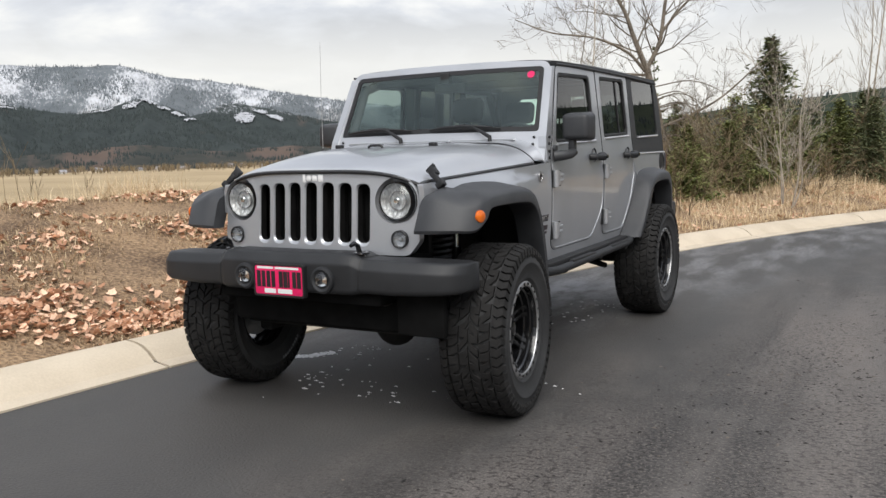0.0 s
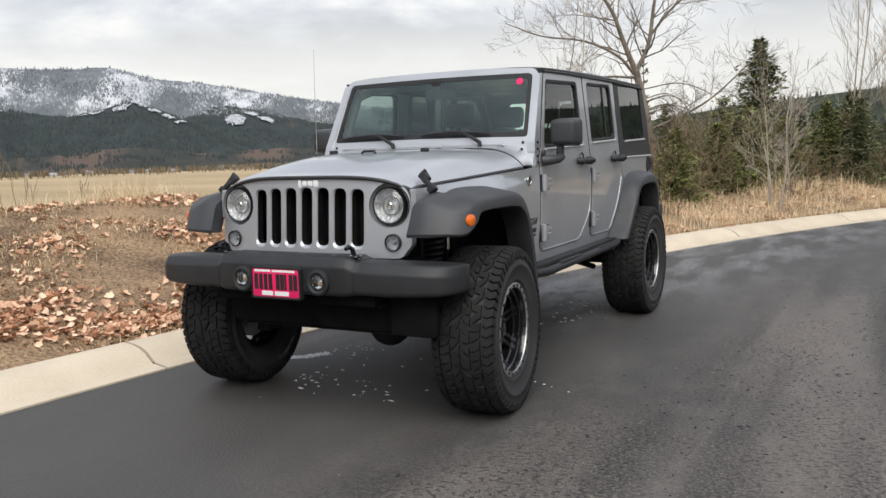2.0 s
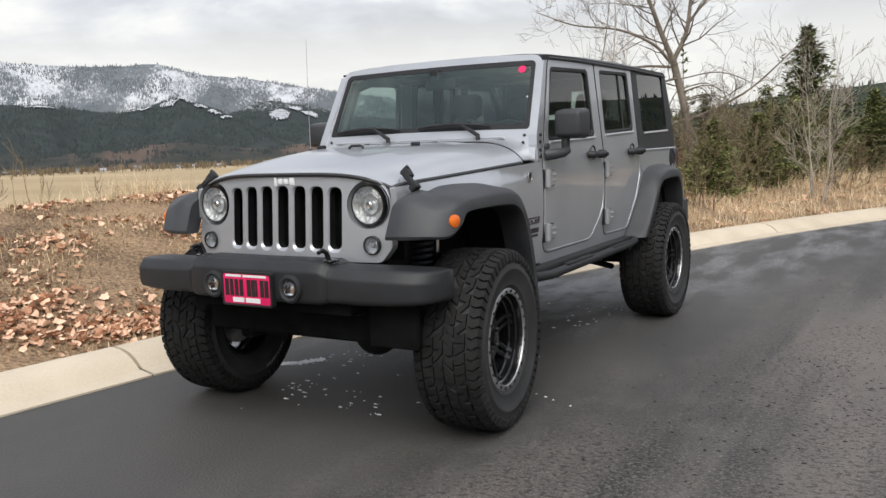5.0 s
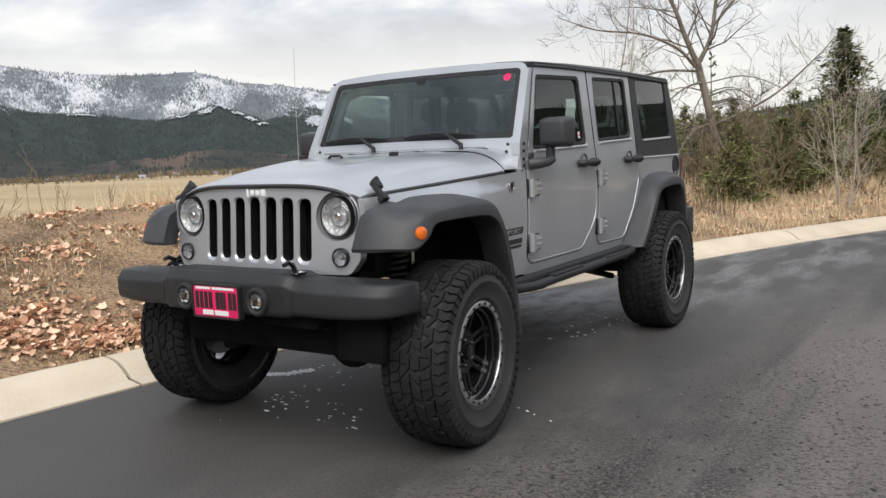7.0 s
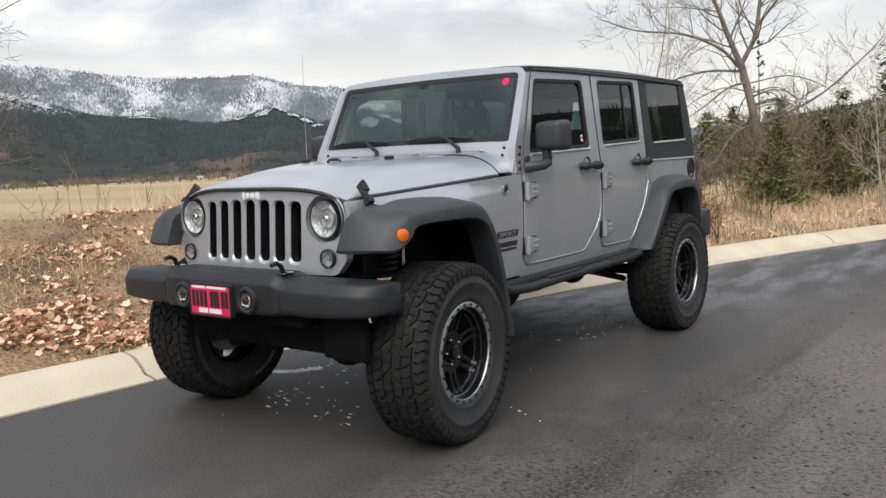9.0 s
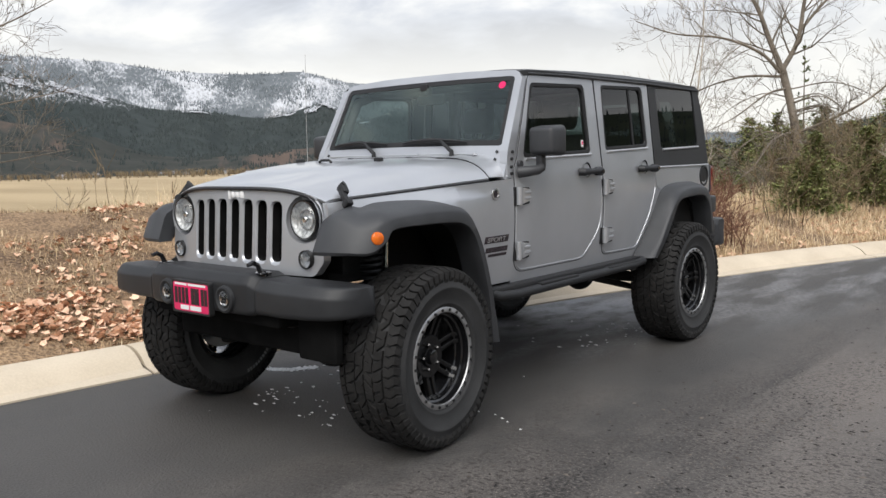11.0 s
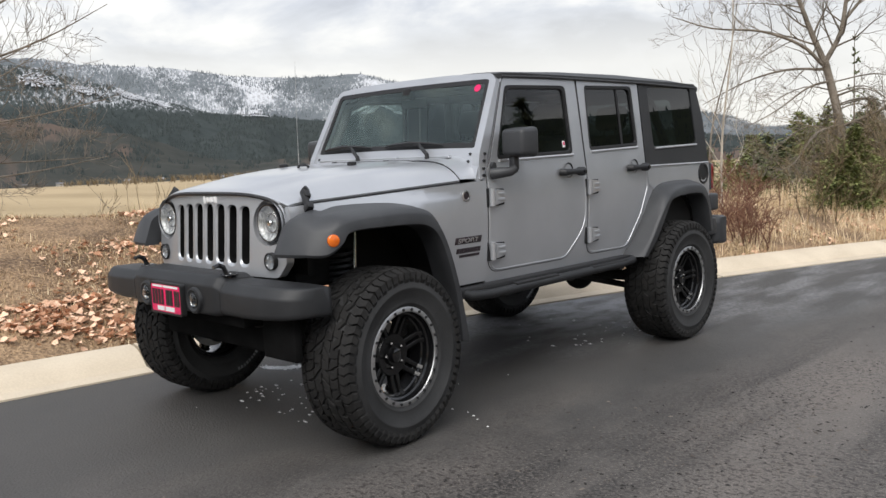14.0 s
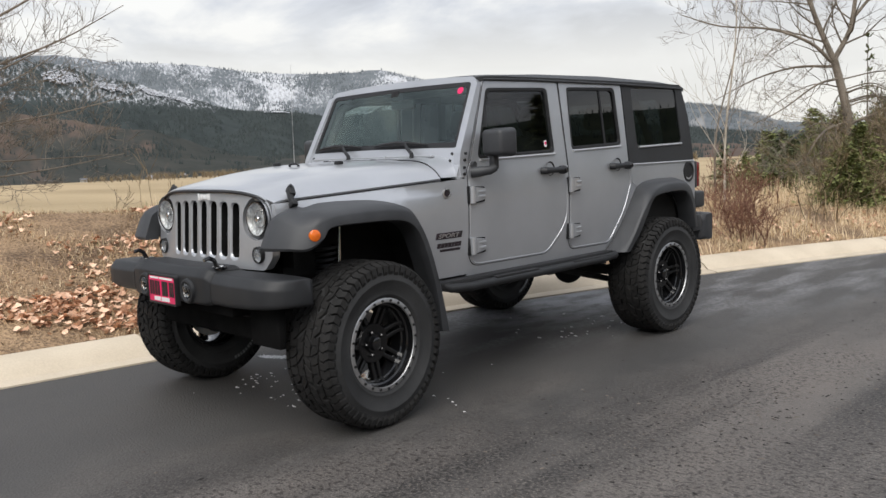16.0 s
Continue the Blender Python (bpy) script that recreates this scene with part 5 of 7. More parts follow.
# ---- wheels: beadlock rims and lugged tyres; x points outward from the car ----
def wheel_parts(host, side, front):
    y = 0.0 if front else WHEELBASE
    m = Matrix.Translation((side * TRACK_X, y, TYRE_R)) @ Matrix.Rotation(radians(5.0 if front else 0), 4, "Z") @ (Matrix.Identity(4) if side > 0 else Matrix.Rotation(math.pi, 4, "Z")) @ Matrix.Rotation(radians(17 if front else 5), 4, "X")
    barrel = revolve([(0.2235, 0.134), (0.2215, 0.128), (0.218, 0.104), (0.209, 0.098), (0.206, 0.072), (0.199, 0.066), (0.196, 0.0), (0.206, -0.10), (0.222, -0.118), (0.228, -0.118), (0.214, -0.09), (0.210, 0.0), (0.216, 0.07), (0.224, 0.118)], 56, None, True)
    wheel = part("wheel", barrel, GLOSSBLACK, host, "black beadlock wheel with machined ring and lugged tyre", 40, m)
    # tyre carcass
    prof = [(0.232, 0.112), (0.240, 0.132), (0.262, 0.142), (0.267, 0.1475), (0.272, 0.1480), (0.276, 0.1465), (0.300, 0.156), (0.338, 0.1625), (0.342, 0.1660), (0.350, 0.1665), (0.354, 0.1630), (0.378, 0.160), (0.405, 0.150), (0.423, 0.138), (0.431, 0.10), (0.433, 0.0)]
    full = prof + [(r, -h) for r, h in prof[-2::-1]]
    part("tyre", revolve(full, 72), RUBBER, wheel, "black all-terrain tyre", 50)
    part("tread", tread_bm(), LUGS, wheel, "", 30)
    # beadlock ring with bolts
    ring = revolve([(0.2240, 0.126), (0.2245, 0.137), (0.2270, 0.140), (0.2465, 0.140), (0.2525, 0.135), (0.2535, 0.118)], 64, None, True)
    part("beadlock_ring", ring, RING, wheel, "bright machined beadlock ring", 40)
    bolt = bpy.data.meshes.new("bolt")
    bb = tube([(0.138, 0.0, 0.0), (0.147, 0.0, 0.0)], 0.0075, 6)
    bb.to_mesh(bolt)
    bb.free()
    bolt.materials.append(SEAL)
    for k in range(24):
        a = 2 * math.pi * k / 24
        o = new("bolt", bolt)
        o.parent = wheel
        o.matrix_basis = Matrix.Translation((0, 0.2370 * math.cos(a), 0.2370 * math.sin(a)))
    # face: hub disc and seven paired spokes
    face = revolve([(0.0, 0.060), (0.050, 0.060), (0.054, 0.048), (0.104, 0.053), (0.112, 0.044), (0.110, 0.014), (0.0, 0.010)], 40)
    part("hub", face, WHEEL_BLACK, wheel, "", 40)
    for k in range(7):
        a = 2 * math.pi * k / 7
        sp = bmesh.new()
        for t in (-0.0205, 0.0205):
            loft([[Vector((x + d, r * 1.0, t + w)) for d, w in ((-0.024, -0.014), (0.0, -0.0115), (0.002, -0.008), (0.002, 0.008), (0.0, 0.0115), (-0.024, 0.014))] for r, x in ((0.096, 0.046), (0.14, 0.052), (0.19, 0.062), (0.209, 0.088))], True, True, sp)
        box((0.028, 0.180, -0.024), (0.048, 0.200, 0.024), 0.004, 1, sp)
        part("spoke", sp, WHEEL_BLACK, wheel, "", 30, Matrix.Rotation(a, 4, "X"))
    for k in range(5):
        a = 2 * math.pi * k / 5 + 0.3
        part("lug_nut", tube([(0.044, 0, 0), (0.066, 0, 0), (0.072, 0, 0)], [0.011, 0.011, 0.006], 6), GLOSSBLACK, wheel, "", 30, Matrix.Translation((0, 0.0635 * math.cos(a), 0.0635 * math.sin(a))))
    part("hub_cap", revolve([(0.0, 0.086), (0.020, 0.086), (0.034, 0.080), (0.040, 0.058)], 24), GLOSSBLACK, wheel, "", 40)
    part("brake_disc", revolve([(0.07, -0.03), (0.165, -0.03), (0.165, -0.05), (0.07, -0.05)], 40, None, True), STEEL, wheel, "", 40)
    part("brake_drum", revolve([(0.0, -0.115), (0.06, -0.112), (0.075, -0.09), (0.075, -0.03)], 30), STEEL, wheel, "", 40)
    # raised white bars on the inner wall where its lettering stands
    for k in range(9):
        a0 = 3.55 + 0.072 * k
        loops = [[Vector((-0.1605 - 0.003 * e, r * math.cos(a), r * math.sin(a))) for r in (0.324, 0.346)] for e in (0,) for a in (a0, a0 + 0.022, a0 + 0.048)]
        part("white_bar", loft([[Vector((-0.168, p.y, p.z)) for p in lp] for lp in loops], False, False), LAMP_GREY, wheel, "", 0)
    return wheel


def tread_bm():
    """Staggered, slightly wavy lugs round the crown, and shoulder lugs that wrap down on the wall."""
    bm = bmesh.new()
    n = 58
    for k in range(n):
        a = 2 * math.pi * k / n
        for row, (x0, x1) in enumerate(((-0.048, -0.004), (0.004, 0.048))):
            lug(bm, a + (0.5 if row else 0) * 2 * math.pi / n + 0.018 * math.sin(k * 2.4), [x0, (x0 + x1) / 2 + 0.006 * math.sin(k * 1.9), x1], 0.424, 0.445, 0.0415 + 0.003 * math.sin(k * 3.1), (0.016 + 0.014 * math.sin(k * 2.2)) * (1 if row else -1))
        for s in (1, -1):
            lug(bm, a + (0.25 if s > 0 else 0.75) * 2 * math.pi / n, [s * 0.054, s * (0.078 + 0.006 * math.sin(k * 2.7)), s * 0.104], 0.423, 0.4445, 0.0415 + 0.003 * math.sin(k * 1.7), (0.016 * math.sin(k * 2.9) - 0.010) * s)
            shoulder(bm, a + (0.6 if s > 0 else 0.1) * 2 * math.pi / n, s, 1.0 if k % 2 else 0.72)
    return bm


def lug(bm, a, xs, r0, r1, w, skew):
    loops = []
    for i, x in enumerate(xs):
        da = skew * (i - 1) / r1 + (0.006 if i == 1 else -0.006)
        half = w / r1 / 2 * (1 if i != 1 else 0.92)
        ring = []
        for r, t in ((r0, -1.06), (r1 - 0.003, -1), (r1, -0.86), (r1, 0.86), (r1 - 0.003, 1), (r0, 1.06)):
            b = a + da + half * t
            ring.append(Vector((x, r * math.cos(b), r * math.sin(b))))
        loops.append(ring)
    loft(loops, True, True, bm)


def shoulder(bm, a, s, reach):
    rows = [(0.112, 0.423, 0.4435), (0.136, 0.418, 0.440), (0.152, 0.402, 0.424), (0.160, 0.388 - 0.018 * reach, 0.402 - 0.012 * reach)]
    loops = []
    for i, (x, r0, r1) in enumerate(rows):
        half = 0.0405 / 0.44 / 2 * (1, 1.0, 0.94, 0.80)[i]
        da = (0, 0.022, -0.010, 0.016)[i]
        px = s * (x + (0.008 if i > 1 else 0.002))
        ring = []
        for r, t in ((r0, -1.04), (r1, -0.9), (r1, 0.9), (r0, 1.04)):
            b = a + da + half * t
            ring.append(Vector((px if r == r1 else s * x, r * math.cos(b), r * math.sin(b))))
        loops.append(ring)
    loft(loops, True, True, bm)


for front in (True, False):
    for side in (1, -1):
        wheel_parts(car, side, front)

# ---- hills and mountains round the valley ----
def polar(az, r):
    return r * math.sin(radians(az)), r * math.cos(radians(az))


def fbm(x, y, z=0.0, octaves=4):
    return sum(noise.noise(Vector((x * 2 ** k, y * 2 ** k, z + 7.1 * k))) / 2 ** k for k in range(octaves))


class Ridge:
    """A range seen under the angles el at the bearings az, from its foot at r0 to its crest at r1."""
    def __init__(self, az, el, r0, r1, rough, seed, power=1.25):
        self.az, self.el, self.r0, self.r1, self.rough, self.seed, self.power = az, el, r0, r1, rough, seed, power

    def height(self, a, f):
        crest = 1.4 + self.r1 * math.tan(radians(float(np.interp(a, self.az, self.el))))
        crest += self.r1 * 0.0016 * fbm(a * 0.9, self.seed, 0, 4)
        g = min(f, 1.0)
        spur = fbm(a * 0.22 + 0.05 * f, f * 1.6, self.seed, 5)
        z = FIELD - 0.5 + (crest - FIELD) * g ** self.power + self.rough * spur * 4 * g * (1 - g) * 0.8
        return z - max(f - 1, 0) * (crest - FIELD) * 1.5

    def mesh(self, name, na, nf):
        verts, faces = [], []
        for a in np.linspace(self.az[0], self.az[-1], na):
            for f in np.linspace(0, 1.25, nf):
                verts.append((*polar(a, self.r0 + (self.r1 - self.r0) * f), self.height(a, f)))
        for i in range(na - 1):
            for j in range(nf - 1):
                k = i * nf + j
                faces.append((k, k + 1, k + nf + 1, k + nf))
        me = bpy.data.meshes.new(name)
        me.from_pydata(verts, [], faces)
        return me

    def far(self, f):
        return self.r0 + (self.r1 - self.r0) * f

    def seen(self, a, f):
        """The angle under which the slope shows from the road."""
        return math.degrees(math.atan2(self.height(a, f) - 1.4, self.far(f)))

    def trees(self, name, n, f0, f1, h, seed, mat, label, gaps=0.0, snowline=None, bare=()):
        """Many small conifers standing on the slope, as one stuff object; thin above the snow line, none in bare places."""
        rng = random.Random(seed)
        verts, faces = [], []
        while n > 0:
            a = rng.uniform(self.az[0], self.az[-1])
            f = f0 + (f1 - f0) * rng.random() ** 0.8
            if fbm(a * 0.5, f * 5, seed, 3) < gaps:
                n -= 0.35
                continue
            n -= 1
            x, y = polar(a, self.r0 + (self.r1 - self.r0) * f)
            z = self.height(a, f)
            if snowline and rng.random() < 0.75 * smooth(*snowline, z):
                continue
            if any(((a - q[0]) / q[2]) ** 2 + ((self.seen(a, f) - q[1]) / (1.3 * q[3])) ** 2 < 1 for q in bare):
                continue
            hh = h * rng.uniform(0.55, 1.25)
            w = hh * rng.uniform(0.14, 0.24)
            k = len(verts)
            t = rng.random() * 6
            verts.append((x, y, z + hh))
            for q in range(5):
                verts.append((x + w * math.cos(t + q * 1.2566), y + w * math.sin(t + q * 1.2566), z - 0.1 * hh + hh * rng.uniform(0, 0.15)))
            for q in range(5):
                faces.append((k, k + 1 + q, k + 1 + (q + 1) % 5))
        me = bpy.data.meshes.new(name)
        me.from_pydata(verts, [], faces)
        return tagged(shaped(name, me, mat, None, label, 0), category="trees", kind="stuff")


def slope_material(name, forest, forest2, open1, open2, share, scale, reach, snow=None):
    """Woods broken by open ground; snow lies on the open ground above its line."""
    m = material(name, forest, forest2, scale * 3, scale * 22, (0.9, 1.0), 0, 0.0)
    n, l = m.node_tree.nodes, m.node_tree.links
    b = n["Principled BSDF"]
    base = b.inputs["Base Color"].links[0].from_socket
    geo = n.new("ShaderNodeNewGeometry")
    part_xyz = n.new("ShaderNodeSeparateXYZ")
    l.new(geo.outputs["Position"], part_xyz.inputs[0])
    bearing = n.new("ShaderNodeMath")
    bearing.operation = "ARCTAN2"
    l.new(part_xyz.outputs[0], bearing.inputs[0])
    l.new(part_xyz.outputs[1], bearing.inputs[1])
    arc = n.new("ShaderNodeMath")
    arc.operation = "MULTIPLY"
    arc.inputs[1].default_value = reach
    l.new(bearing.outputs[0], arc.inputs[0])
    tall = n.new("ShaderNodeMath")
    tall.operation = "MULTIPLY"
    tall.inputs[1].default_value = 0.8
    l.new(part_xyz.outputs[2], tall.inputs[0])
    mp = n.new("ShaderNodeCombineXYZ")
    l.new(arc.outputs[0], mp.inputs[0])
    l.new(tall.outputs[0], mp.inputs[1])
    big = n.new("ShaderNodeTexNoise")
    big.inputs["Scale"].default_value, big.inputs["Detail"].default_value = scale, 7
    big.inputs["Roughness"].default_value = 0.62
    l.new(mp.outputs[0], big.inputs["Vector"])
    msk = n.new("ShaderNodeMapRange")
    msk.inputs[1].default_value, msk.inputs[2].default_value = share, share + 0.05
    l.new(big.outputs[0], msk.inputs[0])
    opn = n.new("ShaderNodeMix")
    opn.data_type = "RGBA"
    opn.inputs[6].default_value, opn.inputs[7].default_value = (*open1, 1), (*open2, 1)
    fine = n.new("ShaderNodeTexNoise")
    fine.inputs["Scale"].default_value, fine.inputs["Detail"].default_value = scale * 9, 4
    l.new(mp.outputs[0], fine.inputs["Vector"])
    l.new(fine.outputs[0], opn.inputs[0])
    mx = n.new("ShaderNodeMix")
    mx.data_type = "RGBA"
    l.new(msk.outputs[0], mx.inputs[0])
    l.new(base, mx.inputs[6])
    l.new(opn.outputs[2], mx.inputs[7])
    last = mx.outputs[2]
    if snow:
        z0, z1, amount, broad = snow
        sep = n.new("ShaderNodeSeparateXYZ")
        l.new(geo.outputs["Position"], sep.inputs[0])
        up = n.new("ShaderNodeMapRange")
        up.inputs[1].default_value, up.inputs[2].default_value = z0, z1
        up.inputs[3].default_value, up.inputs[4].default_value = -0.32, amount
        l.new(sep.outputs[2], up.inputs[0])
        sn = n.new("ShaderNodeTexNoise")
        sn.inputs["Scale"].default_value, sn.inputs["Detail"].default_value = scale * 24.0, 8
        sn.inputs["Roughness"].default_value, sn.inputs["Distortion"].default_value = 0.80, 0.3
        streak = n.new("ShaderNodeMapping")
        streak.inputs["Scale"].default_value = (1.0, 0.55, 1.0)
        l.new(mp.outputs[0], streak.inputs[0])
        l.new(streak.outputs[0], sn.inputs["Vector"])
        bg = n.new("ShaderNodeMath")
        bg.operation = "MULTIPLY_ADD"
        bg.inputs[1].default_value, bg.inputs[2].default_value = broad, -0.5 * broad
        l.new(big.outputs[0], bg.inputs[0])
        ad = n.new("ShaderNodeMath")
        l.new(up.outputs[0], ad.inputs[0])
        l.new(sn.outputs[0], ad.inputs[1])
        a2 = n.new("ShaderNodeMath")
        l.new(ad.outputs[0], a2.inputs[0])
        l.new(bg.outputs[0], a2.inputs[1])
        th = n.new("ShaderNodeMapRange")
        th.inputs[1].default_value, th.inputs[2].default_value = 0.50, 0.66
        l.new(a2.outputs[0], th.inputs[0])
        ms = n.new("ShaderNodeMix")
        ms.data_type = "RGBA"
        ms.inputs[7].default_value = (0.54, 0.55, 0.575, 1)
        l.new(th.outputs[0], ms.inputs[0])
        l.new(last, ms.inputs[6])
        last = ms.outputs[2]
    l.new(last, b.inputs["Base Color"])
    b.inputs["Specular IOR Level"].default_value = 0.1
    return m


# far trees: distance haze is mixed into the colour, pale and blue-grey
FAR_TREES = material("hazed_far_conifers", (0.115, 0.13, 0.14), (0.18, 0.20, 0.215), 0.01, 0.1, (0.9, 1), 0, 0, random_share=-0.3)
# valley trees: raised a little towards blue-grey, a trace of haze in the colour
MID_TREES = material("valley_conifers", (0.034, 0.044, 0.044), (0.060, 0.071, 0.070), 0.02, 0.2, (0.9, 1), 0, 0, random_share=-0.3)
far_range = Ridge([-100, -84, -71, -69, -66, -61, -57, -52, -49, -46, -43, -41, -37, -33, -29, -26, -23, -18],
                  [6.0, 6.6, 6.75, 6.9, 6.5, 6.3, 5.7, 5.55, 5.75, 5.0, 4.7, 4.35, 3.65, 3.1, 2.7, 2.15, 1.2, 0.8], 2500, 4200, 60, 3)
# the range's woods and open ground carry the same haze in their colours
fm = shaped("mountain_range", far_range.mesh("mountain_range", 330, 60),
            slope_material("hazed_snowy_mountain", (0.105, 0.118, 0.13), (0.16, 0.175, 0.185), (0.19, 0.195, 0.20), (0.28, 0.278, 0.275), 0.54, 0.0045, 3300, (90, 215, 0.035, 1.0)), None, "distant wooded mountains with patchy snow", 70)
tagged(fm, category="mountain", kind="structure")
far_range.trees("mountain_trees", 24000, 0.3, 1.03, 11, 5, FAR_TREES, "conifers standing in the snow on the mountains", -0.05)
mid_range = Ridge([-100, -84, -71, -68.6, -66.6, -64.4, -62.2, -60.6, -58.9, -57.5, -55.5, -53.2, -51.4, -49.8, -48.5, -47.6, -46.5, -45.4, -44.1, -42.5, -40, -36, -30, -20],
                  [5.4, 6.4, 6.6, 6.3, 5.65, 5.15, 4.4, 4.0, 3.5, 3.3, 3.3, 2.95, 2.7, 3.0, 3.5, 3.7, 3.2, 2.75, 1.95, 1.2, 0.6, 0.1, -0.2, -0.3], 1050, 2100, 38, 11)
# slope colours hold a slight blue-grey haze too
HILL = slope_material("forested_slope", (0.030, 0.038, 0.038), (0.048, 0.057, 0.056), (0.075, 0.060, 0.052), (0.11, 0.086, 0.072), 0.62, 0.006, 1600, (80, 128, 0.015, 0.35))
back_hill = Ridge([-56, -52, -48, -45.5, -43.8, -42.8, -41.6, -39.6, -37.2, -34.7, -30, -25, -20],
                  [1.0, 1.5, 2.0, 2.35, 2.75, 3.2, 3.3, 2.9, 2.3, 1.83, 1.3, 0.7, 0.2], 1500, 2700, 40, 17)
CLEARINGS = [(-41.35, 2.28, 0.62, 0.30), (-40.3, 2.62, 0.45, 0.10), (-39.4, 2.30, 0.55, 0.12)]
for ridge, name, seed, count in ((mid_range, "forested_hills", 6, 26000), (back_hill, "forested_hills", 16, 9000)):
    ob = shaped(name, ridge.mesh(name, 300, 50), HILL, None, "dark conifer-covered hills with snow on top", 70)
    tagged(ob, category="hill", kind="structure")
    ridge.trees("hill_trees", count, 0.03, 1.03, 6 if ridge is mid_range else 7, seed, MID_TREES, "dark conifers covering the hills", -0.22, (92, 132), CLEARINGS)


def clearing(hill, label, az, el, wide, tall, seed, share=1.0):
    """Many small ragged patches of snow lying on a hill's slope."""
    f = min(np.linspace(0.05, 1.0, 300), key=lambda q: abs(hill.seen(az, q) - el))
    rng = random.Random(seed)
    verts, faces = [], []
    for k in range(int(share * (240 * wide * tall / 0.18 + 40))):
        r, t = math.sqrt(rng.random()) * rng.uniform(0.6, 1.1), rng.random() * 6.283
        b0, g0 = az + wide * r * math.cos(t), f + (f * tall / el) * r * math.sin(t)
        i, size = len(verts), rng.uniform(0.025, 0.07)
        for q in range(6):
            b = b0 + size * rng.uniform(0.6, 1.3) * math.cos(q * 1.047)
            g = g0 + (f * 0.6 * size / el) * rng.uniform(0.6, 1.3) * math.sin(q * 1.047)
            verts.append((*polar(b, hill.far(g)), hill.height(b, g) + 4.0 + 0.01 * k))
        faces.append(tuple(range(i, i + 6)))
    me = bpy.data.meshes.new("snowy_clearing")
    me.from_pydata(verts, [], faces)
    ob = shaped("snowy_clearing", me, SNOW, None, label, 0)
    tagged(ob, category="clearing", kind="structure")


SNOW = material("patchy_old_snow", (0.30, 0.31, 0.33), (0.52, 0.53, 0.56), 0.10, 0.8, (0.9, 1.0), 0, 0.0, fine_share=0.5, low=0.36, high=0.52)
for k, c in enumerate(CLEARINGS):
    clearing(back_hill, "snow-covered clearing in the far woods", *c, 31 + k)
for k, c in enumerate(((-48.3, 3.15, 0.55, 0.16), (-47.2, 3.35, 0.5, 0.16), (-46.3, 2.95, 0.45, 0.13), (-45.5, 2.58, 0.42, 0.11), (-44.8, 2.22, 0.35, 0.09), (-50.0, 2.78, 0.8, 0.06), (-55.8, 3.08, 1.0, 0.06),
                       (-61.6, 3.95, 0.7, 0.2), (-63.5, 4.45, 1.0, 0.3), (-66.0, 4.85, 1.1, 0.38), (-68.6, 5.4, 1.2, 0.45))):
    clearing(mid_range, "patchy snow among the trees on a hill's spur", *c, 51 + k, 0.5)
foot = Ridge([-110, -84, -74, -68, -65.5, -63.5, -62, -60.5, -58.7, -57, -55, -53, -51, -49.5, -48, -46.5, -45, -43, -41, -39, -36, -32, -26, -20],
             [4.6, 4.4, 3.9, 2.95, 2.45, 2.25, 1.7, 1.15, 0.55, 0.35, 0.3, 0.35, 0.5, 0.7, 0.8, 0.7, 0.5, 0.25, 0.35, 0.5, 0.4, 0.2, 0.0, -0.4], 640, 1000, 9, 21)
ft = shaped("foothills", foot.mesh("foothills", 240, 34),
            slope_material("brushy_foothill", (0.032, 0.036, 0.033), (0.056, 0.056, 0.050), (0.072, 0.058, 0.050), (0.145, 0.104, 0.083), 0.50, 0.0065, 820), None, "brown brushy foothills with scattered pines", 70)
tagged(ft, category="hill", kind="structure")
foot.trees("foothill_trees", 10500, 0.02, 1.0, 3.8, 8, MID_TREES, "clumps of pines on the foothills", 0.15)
side_hill = Ridge([-24, -20, -13, -9, -6, -1, 10, 25, 36, 48, 62, 90, 130, 170, 215, 250], [-0.8, 0.5, 1.75, 2.3, 2.55, 3.0, 4.5, 7.2, 8.6, 9.0, 9.5, 8.5, 7, 5.5, 5, 4.0], 170, 520, 8, 31)
sh = shaped("wooded_hillside", side_hill.mesh("wooded_hillside", 240, 30),
            slope_material("wooded_hillside_soil", (0.022, 0.032, 0.02), (0.05, 0.058, 0.038), (0.09, 0.075, 0.05), (0.14, 0.11, 0.075), 0.60, 0.012, 350), None, "near hillside covered with dark conifers", 70)
tagged(sh, category="hill", kind="structure")
side_hill.trees("hillside_trees", 14000, 0.1, 1.03, 2.8, 9, MID_TREES, "dark conifers on the near hillside", -0.3)

# tree belt and hamlet along the far edge of the field
rng = random.Random(12)
HOUSE_WALL = material("pale_house_wall", (0.42, 0.41, 0.39), (0.6, 0.59, 0.57), 0.5, 4, (0.8, 0.9), 0, 0, random_share=0.5)
HOUSE_ROOF = material("grey_house_roof", (0.16, 0.16, 0.17), (0.34, 0.34, 0.36), 0.5, 4, (0.8, 0.9), 0, 0, random_share=0.5)
for k in range(36):
    a = -58 + 26 * (k + rng.uniform(-0.5, 0.5)) / 30 if k < 30 else -72 + 12 * (k - 30) / 6
    r = rng.uniform(610, 760)
    w, d, h = rng.uniform(3, 6), rng.uniform(2.5, 4), rng.uniform(1.2, 1.9)
    x, y = polar(a, r)
    house = thing("house", "small pale far house at the field's edge", "house", Matrix.Translation((x, y, FIELD)) @ Matrix.Rotation(rng.uniform(0, 3), 4, "Z"), "houses across the field")
    part("wall", box((-w / 2, -d / 2, 0), (w / 2, d / 2, h)), HOUSE_WALL, house, "", 0)
    rf = loft([[Vector((x0, -d / 2 - 0.5, h - 0.2)), Vector((x0, d / 2 + 0.5, h - 0.2)), Vector((x0, 0, h + d * 0.32))] for x0 in (-w / 2 - 0.5, w / 2 + 0.5)])
    part("roof", rf, HOUSE_ROOF, house, "", 0)
belt = bmesh.new()
